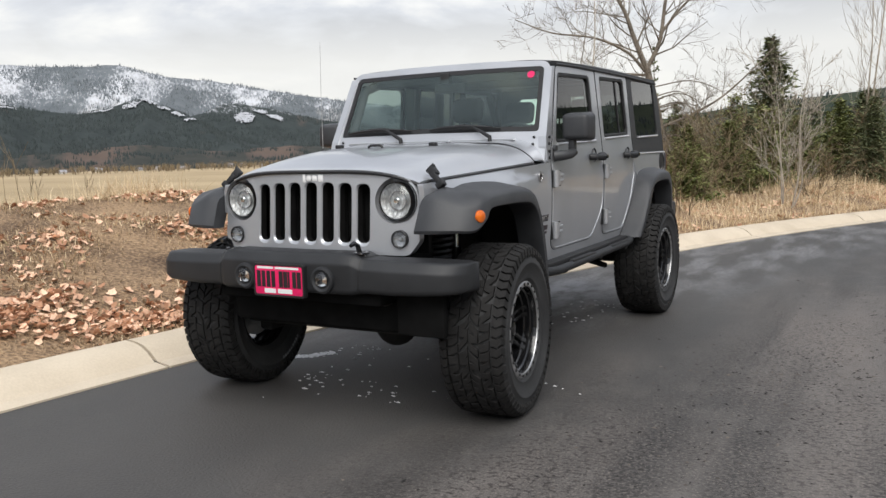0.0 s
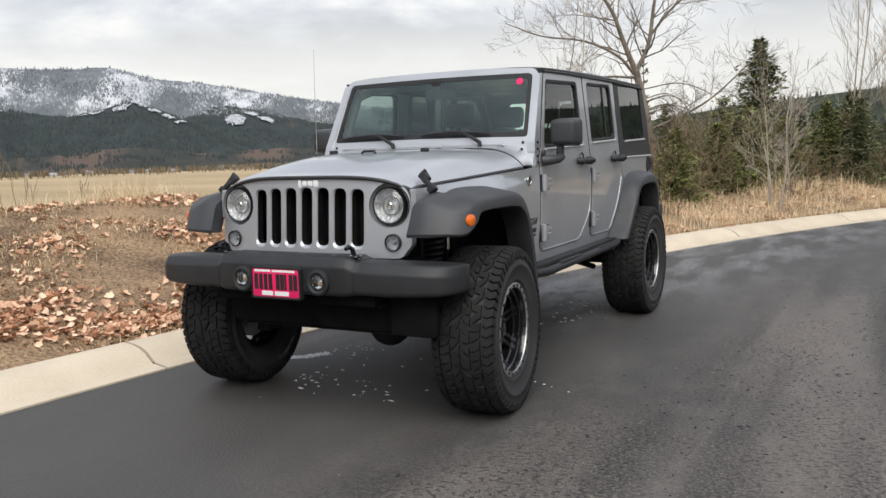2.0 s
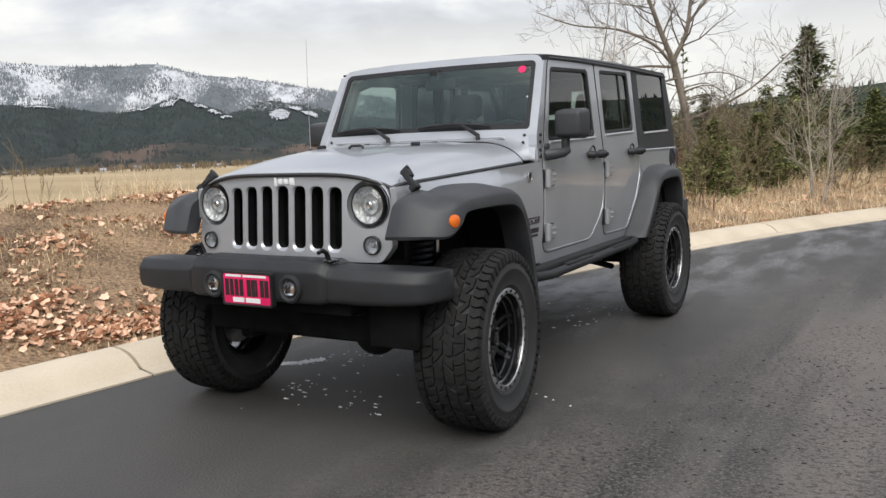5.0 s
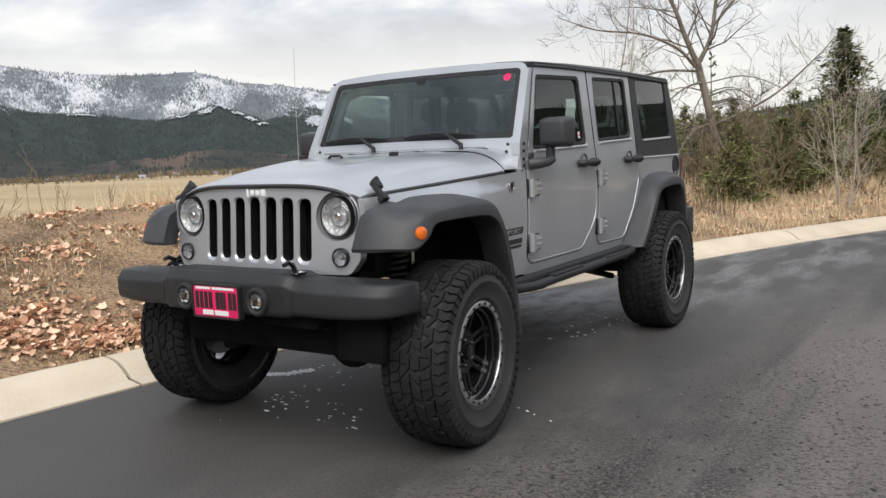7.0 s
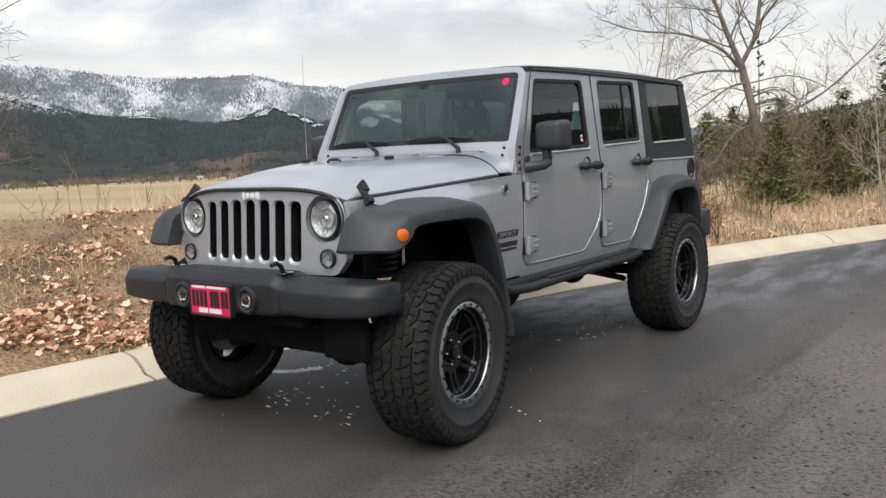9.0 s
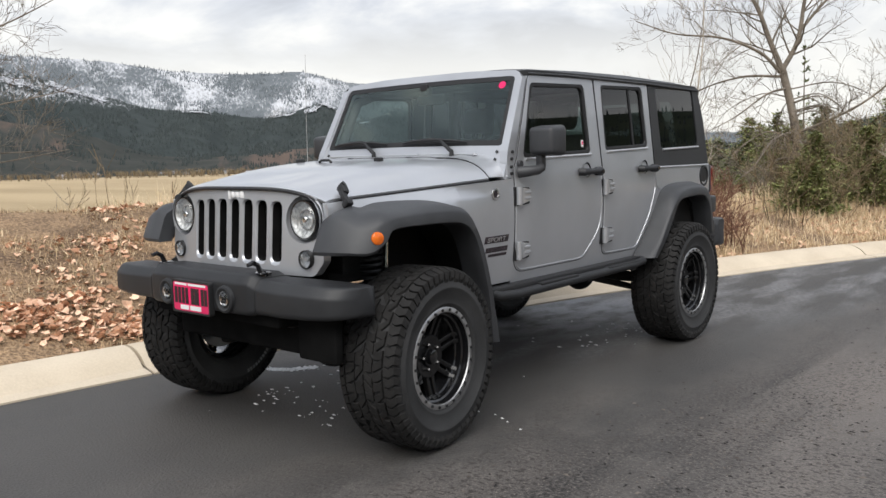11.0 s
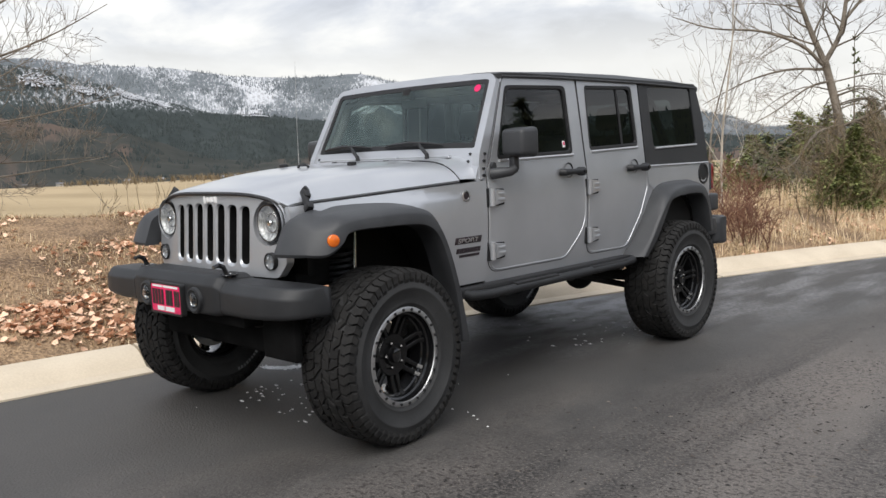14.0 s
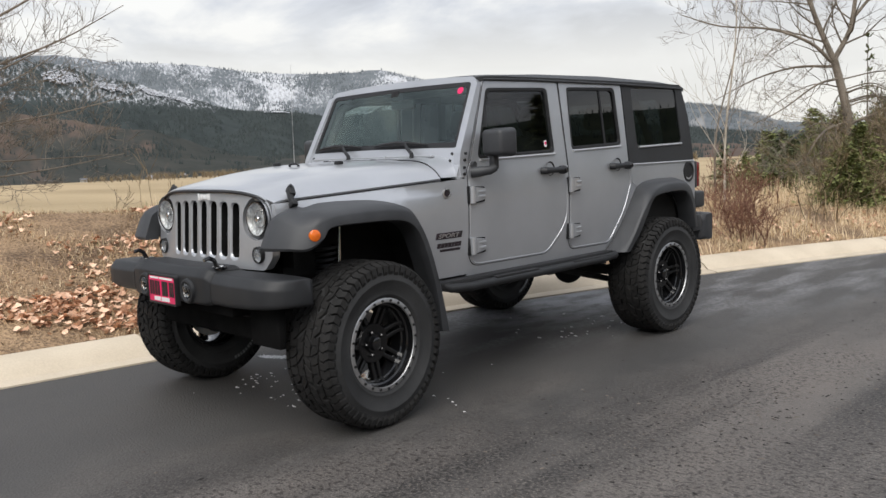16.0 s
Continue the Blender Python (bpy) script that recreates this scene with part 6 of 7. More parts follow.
for k in range(1900):
    a, r = rng.uniform(-68, -28), rng.uniform(560, 820)
    x, y = polar(a, r)
    h = rng.uniform(2, 6)
    for q in range(9):
        t, e = rng.random() * 6.28, rng.uniform(0.2, 0.5)
        p = Vector((x, y, FIELD))
        tip = p + Vector((math.cos(t) * h * e, math.sin(t) * h * e, h * rng.uniform(0.7, 1.0)))
        side = Vector((math.sin(t), -math.cos(t), 0)) * h * 0.035
        vs = [belt.verts.new(v) for v in (p - side * 0.5, p + side * 0.5, p.lerp(tip, 0.6) + side, tip)]
        belt.faces.new(vs)
tagged(part("bare_tree_belt", belt, TWIG, None, "leafless scrub along the far edge of the field", 0), category="trees", kind="stuff")

# ---- trees, shrubs and grass ----
THIN = [0.0028]


def bare_growth(bm, rng, p, d, length, r, level, spread=0.9, up=0.10, kids=(5, 4, 3), wander=0.16):
    """A limb that wanders and tapers, with side limbs."""
    n = 6 if level > 1 else 4
    pts, rad = [p.copy()], [r]
    dirs = []
    for k in range(n):
        d = (d + Vector((rng.gauss(0, wander), rng.gauss(0, wander), rng.gauss(0, wander * 0.8) + up * 0.4))).normalized()
        p = p + d * (length / n)
        pts.append(p.copy())
        dirs.append(d.copy())
        rad.append(r * (1 - 0.82 * (k + 1) / n))
    tube(pts, [max(q, THIN[0]) for q in rad], 6 if r > 0.04 else (4 if r > 0.012 else 3), bm, False)
    if level <= 0:
        return
    for k in range(kids[min(level - 1, len(kids) - 1)]):
        t = rng.uniform(0.25, 1.0)
        i = min(int(t * n), n - 1)
        q = pts[i].lerp(pts[i + 1], t * n - i)
        side = dirs[i].cross(Vector((rng.gauss(0, 1), rng.gauss(0, 1), rng.gauss(0, 1)))).normalized()
        nd = (dirs[i] + side * spread * rng.uniform(0.7, 1.3)).normalized()
        bare_growth(bm, rng, q, nd, length * rng.uniform(0.38, 0.62), max(rad[i] * rng.uniform(0.42, 0.62), 0.003), level - 1, spread, up, kids, wander)


def limb(bm, points, r0, r1, steps=4):
    c = [Vector(q) for q in curve_through(points, steps)]
    rad = [r0 + (r1 - r0) * k / (len(c) - 1) for k in range(len(c))]
    tube(c, rad, 8, bm, False)
    return c, rad


def ground_at(x, y):
    return float(ground_height(np.array([x]), np.array([y]))[0])


def twigs_along(bm, rng, c, rad, n, length, level, lo=0.2, spread=0.9, up=0.08, kids=(4, 4, 3)):
    for k in range(n):
        i = int((lo + (1 - lo) * (k + rng.random()) / n) * (len(c) - 2))
        d = (c[i + 1] - c[i]).normalized()
        side = d.cross(Vector((rng.gauss(0, 1), rng.gauss(0, 1), rng.gauss(0, 0.6)))).normalized()
        bare_growth(bm, rng, c[i], (d * 0.7 + side * spread).normalized(), length * rng.uniform(0.5, 1.1), rad[i] * 0.45, level, spread, up, kids)


def forked_tree():
    """The forked roadside tree behind the car, with long drooping side limbs."""
    rng = random.Random(41)
    bx, by = -2.19, 16.13
    z0 = ground_at(bx, by) - 0.1
    R = Vector((0.80, 0.60, 0))
    D = Vector((-0.60, 0.80, 0))

    def P(r, z, d=0.0):
        return Vector((bx, by, 0)) + R * r + D * d + Vector((0, 0, z))
    tree = thing("bare_tree", "leafless forked tree with pale grey bark on the bank", "tree", Matrix.Identity(4))
    bm = bmesh.new()
    c, r = limb(bm, [Vector((bx, by, z0)), P(-0.06, 0.9), P(-0.18, 1.7), P(-0.30, 2.3), P(-0.52, 3.15)], 0.12, 0.08)
    part("trunk", bm, BARK, tree, "pale trunk", 60)
    bm = bmesh.new()
    limbs = [([P(-0.52, 3.1), P(-0.82, 3.8), P(-1.05, 4.4), P(-1.45, 5.1), P(-1.6, 6.3, 0.3)], 0.085, 0.02, 9, 1.5),
             ([P(-0.50, 3.1), P(-0.20, 3.7), P(-0.08, 4.5), P(0.06, 5.4), P(0.2, 6.8)], 0.075, 0.02, 9, 1.5),
             ([P(-0.16, 3.9), P(0.35, 4.5), P(0.95, 5.0), P(1.7, 5.7, -0.2)], 0.045, 0.012, 7, 1.2),
             ([P(-0.56, 3.05), P(-1.05, 3.45, -0.2), P(-1.9, 3.75, -0.4), P(-2.9, 3.85, -0.5), P(-3.7, 4.15, -0.4)], 0.05, 0.008, 10, 1.0),
             ([P(-0.50, 2.95), P(-1.2, 3.0, 0.3), P(-2.0, 2.8, 0.5), P(-2.9, 2.35, 0.6)], 0.04, 0.007, 8, 0.9),
             ([P(-0.42, 2.7), P(-1.0, 2.55, -0.5), P(-1.7, 2.1, -0.8), P(-2.4, 1.75, -0.9)], 0.035, 0.006, 8, 0.8),
             ([P(-0.15, 1.75), P(0.4, 2.0, -0.3), P(1.1, 2.4, -0.5), P(1.9, 3.1, -0.6), P(2.3, 3.5, -0.6)], 0.045, 0.008, 9, 1.0),
             ([P(-0.12, 1.55), P(0.5, 1.5, 0.3), P(1.2, 1.1, 0.5), P(1.8, 0.75, 0.6)], 0.03, 0.005, 8, 0.8),
             ([P(-0.20, 1.8), P(-0.8, 1.6, -0.4), P(-1.3, 1.05, -0.7), P(-1.9, 0.6, -0.8)], 0.03, 0.005, 9, 0.8),
             ([P(-0.10, 1.2), P(-0.6, 1.15, 0.4), P(-1.3, 0.7, 0.6)], 0.022, 0.005, 8, 0.7),
             ([P(-0.08, 1.0), P(0.5, 0.9, -0.5), P(1.0, 0.45, -0.8)], 0.022, 0.005, 8, 0.7)]
    for pts, a, b, n, ln in limbs:
        c, r = limb(bm, pts, a * 0.8, b)
        twigs_along(bm, rng, c, r, int(n * 1.6), ln * 1.15, 2, 0.12, 0.9, 0.14, (5, 5, 4))
    for k in range(22):
        a, z = rng.random() * 6.28, rng.uniform(0.9, 2.7)
        reach, drop = rng.uniform(0.8, 1.9), rng.uniform(0.3, 1.0)
        x, d = math.cos(a), math.sin(a)
        c, r = limb(bm, [P(-0.1 - 0.1 * z, z), P(x * reach * 0.4 - 0.2, z + 0.12, d * reach * 0.4), P(x * reach * 0.8 - 0.2, z - 0.3 * drop, d * reach * 0.8), P(x * reach - 0.2, max(z - drop, 0.5), d * reach)], 0.016, 0.004)
        twigs_along(bm, rng, c, r, 9, 0.6, 1, 0.2, 0.8, -0.1, (5, 4, 3))
    part("crown", bm, BARK, tree, "thin bare branches", 0)


def bare_tree(name, label, x, y, h, seed, mat, stems=1, lean=0.1, spread=0.7, limbs=14, ln=0.42, r=0.011, low=0.15, level=2, up=0.2, kids=(4, 4, 3)):
    rng = random.Random(seed)
    z0 = ground_at(x, y) - 0.08
    tree = thing(name, label, "tree", Matrix.Translation((x, y, z0)))
    tr, br = bmesh.new(), bmesh.new()
    for k in range(stems):
        a = rng.random() * 6.28
        e = lean * rng.uniform(0.5, 1.3) * h
        hh = h * (1 if k == 0 else rng.uniform(0.6, 0.95))
        top = Vector((math.cos(a) * e, math.sin(a) * e, hh))
        q = Vector((math.cos(a), math.sin(a), 0)) * 0.08 * (stems > 1)
        c, rad = limb(tr, [q, q + top * 0.3 + Vector((rng.gauss(0, 0.03), rng.gauss(0, 0.03), 0)) * h * 0.5, top * 0.65 + Vector((rng.gauss(0, 0.02), rng.gauss(0, 0.02), 0)) * h, top], h * r, h * r * 0.12, 5)
        twigs_along(br, rng, c, rad, limbs, h * ln, level, low, spread, up, kids)
    part("trunk", tr, mat, tree, "", 60)
    part("crown", br, mat, tree, "bare twigs", 0)
    return tree


def conifer(name, label, x, y, h, w, seed, mat, base=None, bare=0.08, tiers=26, per=9, droop=0.25, size=0.16, upright=0.0, clumps=12, stem=0.018):
    """A trunk, drooping boughs in whorls and many needle sprays."""
    rng = random.Random(seed)
    z0 = ground_at(x, y) - 0.1 if base is None else base
    tree = thing(name, label, "tree", Matrix.Translation((x, y, z0)))
    part("trunk", tube([(0, 0, 0), (rng.gauss(0, 0.02), rng.gauss(0, 0.02), h * 0.5), (0, 0, h)], [stem * h, 0.6 * stem * h, 0.15 * stem * h], 8), BARK, tree, "", 60)
    verts, faces = [], []
    for t in range(tiers):
        f = bare + (1 - bare) * (t + rng.random() * 0.6) / tiers
        z = f * h
        reach = w * ((1 - f) ** 0.8) * rng.uniform(0.62, 1.12) + 0.03 * w
        for k in range(per):
            if rng.random() < 0.15:
                continue
            a = rng.random() * 6.28
            rr = reach * rng.uniform(0.55, 1.15)
            n = max(3, int(clumps * rr / w + 3))
            for q in range(n):
                s = (q + rng.random()) / n
                p = Vector((math.cos(a) * rr * s, math.sin(a) * rr * s, z - droop * rr * s * s + upright * rr * s + rng.gauss(0, 0.03 * w)))
                p += Vector((rng.gauss(0, 0.10 * rr + 0.02), rng.gauss(0, 0.10 * rr + 0.02), 0))
                for m in range(2):
                    b = a + rng.gauss(0, 0.9)
                    d = Vector((math.cos(b), math.sin(b), rng.gauss(-0.15 + upright, 0.35))).normalized()
                    ln = size * rng.uniform(0.6, 1.3)
                    sd = d.cross(Vector((rng.gauss(0, 0.4), rng.gauss(0, 0.4), 1))).normalized() * ln * rng.uniform(0.16, 0.30)
                    i = len(verts)
                    verts += [p - d * 0.2 * ln, p + d * 0.35 * ln + sd, p + d * ln, p + d * 0.35 * ln - sd]
                    faces.append((i, i + 1, i + 2, i + 3))
    me = bpy.data.meshes.new("crown")
    me.from_pydata([tuple(v) for v in verts], [], faces)
    shaped("crown", me, mat, tree, "", 0)
    return tree


forked_tree()
bare_tree("bare_tree", "slender leafless birch with upright twigs", -2.0, 9.75, 4.4, 4, SAPLING, 1, 0.10, 0.5, 11, 0.34, 0.0055, 0.12, 2, 0.4, (3, 2, 2))
bare_tree("bare_tree", "slender leafless birch with upright twigs", -2.9, 11.2, 4.2, 14, BARK, 1, 0.12, 0.5, 8, 0.30, 0.0055, 0.2, 2, 0.4, (3, 3, 2))
bare_tree("bare_tree", "pale leafless sapling with several thin stems", 0.92, 11.95, 2.6, 23, SAPLING, 4, 0.13, 0.7, 8, 0.36, 0.0065, 0.15, 2, 0.35)
bare_tree("bare_tree", "tall thin leafless tree behind the brush", 1.95, 18.2, 6.0, 31, SAPLING, 2, 0.09, 0.5, 12, 0.26, 0.0055, 0.15, 2, 0.45)
bare_tree("bare_tree", "tall thin leafless tree behind the brush", 3.1, 19.5, 6.6, 33, SAPLING, 3, 0.08, 0.5, 18, 0.26, 0.0055, 0.15, 2, 0.45)
# wide-limbed tree standing past the bank
rngc = random.Random(77)
cx, cy = -11.2, 0.6
cz = ground_at(cx, cy) - 0.2
wide = thing("bare_tree", "leafless tree with long dark twiggy limbs below the bank", "tree", Matrix.Identity(4))
bm = bmesh.new()
limb(bm, [(cx, cy, cz), (cx + 0.1, cy + 0.1, cz + 2.2), (cx + 0.05, cy + 0.3, cz + 4.5), (cx, cy + 0.5, cz + 7)], 0.17, 0.05)
part("trunk", bm, BARK, wide, "", 60)
bm = bmesh.new()
for z, reach, rise, dep, r in ((1.6, 3.2, 0.5, 0.4, 0.035), (2.0, 3.4, 0.1, -0.5, 0.035), (2.4, 3.0, 0.6, 0.9, 0.035), (2.6, 2.6, 1.3, -0.3, 0.04), (3.0, 3.4, 1.6, 0.3, 0.055), (3.4, 3.3, 2.4, 0.6, 0.055), (3.9, 2.6, 2.3, -0.5, 0.05), (4.4, 2.4, 2.4, 0.2, 0.05),
                            (3.2, -2.6, 1.8, 0.3, 0.05), (4.0, -2.4, 2.0, -0.6, 0.05), (2.2, 1.6, 0.6, -1.6, 0.04), (2.9, 1.8, 0.9, 1.7, 0.04)):
    fx, fy = 0.30, 0.95
    pts = [(cx + 0.05, cy + 0.2, cz + z), (cx + fx * reach * 0.35 + 0.3 * dep, cy + fy * reach * 0.35, cz + z + rise * 0.30), (cx + fx * reach * 0.7 + 0.7 * dep, cy + fy * reach * 0.7, cz + z + rise * 0.62), (cx + fx * reach + dep, cy + fy * reach, cz + z + rise)]
    c, rad = limb(bm, pts, r * 0.6, 0.005)
    twigs_along(bm, rngc, c, rad, 13, 1.0, 2, 0.12, 0.85, 0.22, (5, 4, 3))
part("crown", bm, BARK, wide, "long bare twiggy limbs", 0)

conifer("conifer", "tall dark spruce with ragged drooping boughs", -4.4, 50.6, 11.0, 4.7, 3, NEEDLE, -3.6, 0.04, 46, 17, 0.22, 0.36, 0.12, 20)
conifer("conifer", "young bright green conifer in the brush", -1.2, 19.2, 2.6, 1.3, 5, NEEDLE_PALE, None, 0.02, 20, 10, 0.1, 0.11, 0.15, 26)
conifer("conifer", "young bright green conifer in the brush", -0.1, 17.6, 1.9, 1.1, 15, NEEDLE_PALE, None, 0.02, 16, 10, 0.1, 0.10, 0.15, 26)
conifer("conifer", "bushy dark green pine beside the road bank", 1.9, 18.6, 2.1, 1.2, 6, NEEDLE, None, 0.02, 30, 16, 0.05, 0.11, 0.2, 26)
conifer("conifer", "bushy dark green pine beside the road bank", 3.2, 19.6, 2.3, 1.3, 7, NEEDLE, None, 0.02, 30, 16, 0.05, 0.11, 0.2, 26)
conifer("conifer", "bushy dark green pine beside the road bank", 0.6, 20.0, 2.2, 1.0, 17, NEEDLE, None, 0.02, 18, 10, 0.05, 0.10, 0.2, 26)
conifer("conifer", "thin young pine with upright candles", -4.1, 22.3, 4.55 - ground_at(-4.1, 22.3), 0.70, 8, NEEDLE, None, 0.25, 12, 3, -0.1, 0.13, 0.9, 5, 0.008)
for k, (x, y, h, w) in enumerate(((-0.75, 11.4, 1.05, 0.7), (-0.95, 12.6, 1.35, 0.8), (-0.35, 13.6, 1.5, 0.85), (0.15, 14.8, 1.45, 0.8), (2.1, 16.6, 2.0, 0.85), (2.9, 17.4, 2.3, 0.9), (3.8, 18.2, 2.5, 1.0), (-2.0, 16.6, 1.9, 0.9), (-3.2, 18.2, 2.2, 1.1), (-0.3, 15.8, 1.6, 0.8), (0.6, 16.9, 1.5, 0.8), (1.4, 17.3, 1.9, 0.8), (-4.6, 19.5, 2.2, 1.2), (4.0, 20.4, 2.4, 1.2))):
    conifer("conifer", "olive-green young conifer among the brush", x, y, h, w, 200 + k, NEEDLE if k in (4, 5, 6, 9, 14) else NEEDLE_PALE, None, 0.02, 28, 20, 0.05, 0.062, 0.2, 26)
for k, (x, y, top) in enumerate(((-4.6, 18.5, 1.5), (-5.2, 22.0, 2.2), (-3.4, 18.0, 1.9), (-2.9, 20.0, 2.5), (-4.0, 16.5, 1.0), (-3.5, 15.0, 0.8), (-6.2, 21.0, 1.2))):
    z = ground_at(x, y) - 0.1
    conifer("conifer", "rounded olive-green conifer on the falling slope", x, y, top - z, 1.2, 240 + k, NEEDLE_PALE if k % 3 else NEEDLE, z, 0.02, 30, 18, 0.05, 0.07, 0.2, 28)
rngb = random.Random(5)
for k in range(20):
    az, r = -25.5 + 21 * k / 19 + rngb.uniform(-0.5, 0.5), rngb.uniform(26, 44)
    x, y = 3.5 + r * math.sin(radians(az)), -3.2 + r * math.cos(radians(az))
    top = 1.4 + r * math.tan(radians(-0.2 + 2.0 * smooth(-25, -19, az) + rngb.uniform(-0.5, 0.4)))
    h = rngb.uniform(3.2, 4.6)
    conifer("conifer", "rounded olive-green conifer on the falling slope", x, y, h, h * 0.42, 100 + k, NEEDLE_PALE if k % 4 else NEEDLE, top - h, 0.02, 28, 15, 0.05, 0.14, 0.15, 20)
# pines across the road, mirrored in the side windows
for x, y, h, s in ((24.5, 32.5, 9.0, 51), (29.0, 30.5, 8.4, 52)):
    conifer("conifer", "tall pine across the road", x, y, h, 2.8, s, NEEDLE, None, 0.12, 30, 12, 0.15, 0.30, 0.1, 16)


def thicket(name, label, x, y, h, r, n, seed, mat, level=1):
    rng = random.Random(seed)
    z0 = ground_at(x, y) - 0.05
    t = thing(name, label, "shrub", Matrix.Translation((x, y, z0)), "brush on the bank")
    bm = bmesh.new()
    for k in range(n):
        a, q = rng.random() * 6.28, rng.random() ** 0.6 * r
        p = Vector((math.cos(a) * q * 0.55, math.sin(a) * q * 0.55, 0))
        d = Vector((math.cos(a) * 0.45 * q / r + rng.gauss(0, 0.15), math.sin(a) * 0.45 * q / r + rng.gauss(0, 0.15), 1)).normalized()
        bare_growth(bm, rng, p, d, h * rng.uniform(0.6, 1.15), rng.uniform(0.006, 0.013), level, 0.7, 0.12, (5, 4, 3), 0.2)
    part("tangle", bm, mat, t, "tangled thin twigs", 0)


thicket("shrub", "dense reddish-brown leafless shrub by the kerb verge", -0.55, 7.6, 0.60, 0.5, 26, 61, REDTWIG, 2)
thicket("shrub", "dense reddish-brown leafless shrub by the kerb verge", -1.35, 8.6, 0.72, 0.65, 26, 62, REDTWIG, 2)
for k, (x, y, h, r) in enumerate(((-0.6, 10.0, 1.15, 0.6), (-0.3, 11.3, 1.2, 0.7), (-0.75, 12.6, 1.45, 0.8), (-0.1, 13.4, 1.4, 0.8), (0.4, 14.4, 1.2, 0.8), (-1.6, 14.8, 1.2, 0.9), (-2.4, 15.4, 1.1, 0.9),
                                 (1.3, 15.0, 0.9, 0.6), (2.3, 16.2, 1.0, 0.7), (3.4, 17.4, 1.2, 0.8), (1.2, 13.2, 0.6, 0.5), (4.2, 18.6, 1.2, 0.8), (-0.9, 14.0, 1.6, 0.9), (0.2, 15.6, 1.7, 0.9), (1.8, 17.6, 1.7, 0.9), (-1.8, 16.0, 1.6, 0.9), (3.0, 18.4, 1.8, 0.9), (-2.8, 17.0, 1.5, 0.9))):
    thicket("shrub", "tangled grey-brown leafless shrub on the bank", x, y, h, r, 9, 70 + k, TWIG, 2)


def weed(x, y, h, seed):
    rng = random.Random(seed)
    t = thing("weed", "tall dry weed stalks on the crest of the bank", "weed", Matrix.Translation((x, y, ground_at(x, y) - 0.03)), "dry weeds")
    bm = bmesh.new()
    for k in range(2):
        d = Vector((rng.gauss(0, 0.16), rng.gauss(0, 0.16), 1)).normalized()
        bare_growth(bm, rng, Vector((rng.gauss(0, 0.08), rng.gauss(0, 0.08), 0)), d, h * rng.uniform(0.5, 1.0), 0.005, 1, 0.5, 0.25, (5, 4, 3), 0.12)
    part("stalk", bm, TWIG, t, "", 0)


for k, (x, y, h) in enumerate(((-6.3, 2.3, 0.75), (-6.0, 3.1, 0.45), (-6.8, 2.9, 0.7), (-6.5, 1.7, 0.35))):
    weed(x, y, h, 300 + k)


def blades(name, label, n, place, height, width, mat, seed, lean=0.45):
    """Many bent grass blades as one stuff object."""
    rs = np.random.RandomState(seed)
    px, py, keep = place(rs, n)
    px, py = px[keep], py[keep]
    n = len(px)
    pz = ground_height(px, py) - 0.01
    h = height[0] + (height[1] - height[0]) * rs.rand(n) ** 1.6
    a, b = rs.rand(n) * 6.283, rs.rand(n) * 6.283
    w = width * (0.6 + 0.8 * rs.rand(n))
    L = np.abs(rs.randn(n)) * lean
    base = np.stack([px, py, pz], -1)
    sd = np.stack([np.cos(a), np.sin(a), np.zeros(n)], -1) * w[:, None]
    dr = np.stack([np.cos(b) * L, np.sin(b) * L, np.ones(n)], -1)
    dr /= np.linalg.norm(dr, axis=1)[:, None]
    mid = base + dr * (h * 0.55)[:, None]
    tip = base + dr * h[:, None] + np.stack([np.cos(b), np.sin(b), -0.35 * np.ones(n)], -1) * (h * L * 0.45)[:, None]
    v = np.stack([base - sd, base + sd, mid + sd * 0.7, mid - sd * 0.7, tip], 1).reshape(-1, 3)
    i = np.arange(n)[:, None] * 5
    quads = (i + [0, 1, 2, 3]).tolist()
    tris = (i + [3, 2, 4]).tolist()
    me = bpy.data.meshes.new(name)
    me.from_pydata(v.tolist(), [], quads + tris)
    return tagged(shaped(name, me, mat, None, label, 0), category="grass", kind="stuff")


def along(s0, s1, d0, d1, clump=0.0, power=1.0):
    """Places along the kerb between two lengths and two distances behind it, in clumps."""
    def place(rs, n):
        s = s0 + (s1 - s0) * rs.rand(n)
        d = d0 + (d1 - d0) * rs.rand(n) ** power
        x = np.interp(s, KERB[:, 0], KERB[:, 1])
        y = np.interp(s, KERB[:, 0], KERB[:, 2])
        h = np.interp(s, KERB[:, 0], KERB[:, 3])
        o = d + KERB_WIDTH
        px, py = x - np.cos(h) * o, y + np.sin(h) * o
        f = np.sin(px * 3.1 + 2 * np.sin(py * 1.3)) + np.sin(py * 3.7 + 1.7 * np.sin(px * 2.3 + 1)) + rs.randn(n) * 0.6
        return px, py, f > clump
    return place


blades("dry_grass", "short matted dry grass on the bank", 150000, along(-9, 8, -0.02, 4.2, -0.6), (0.018, 0.075), 0.004, THATCH, 1, 1.2)
blades("dry_grass", "short straw-coloured grass on the bank", 36000, along(-9, 8, -0.02, 4.2, 0.2), (0.03, 0.11), 0.0045, STRAW, 2, 0.9)
blades("dry_grass", "dry grass fringe along the kerb", 9000, along(-9, 30, -0.03, 0.22, -0.6), (0.03, 0.12), 0.003, THATCH, 3, 0.6)
blades("tall_grass", "knee-high straw grass beside the kerb", 80000, along(5.5, 34, 0.0, 3.4, -0.8), (0.06, 0.24), 0.004, STRAW, 4, 0.5)
blades("tall_grass", "tall dry grass before the brush", 18000, along(6.0, 34, 1.8, 4.6, -0.2), (0.20, 0.48), 0.005, STRAW, 5, 0.35)
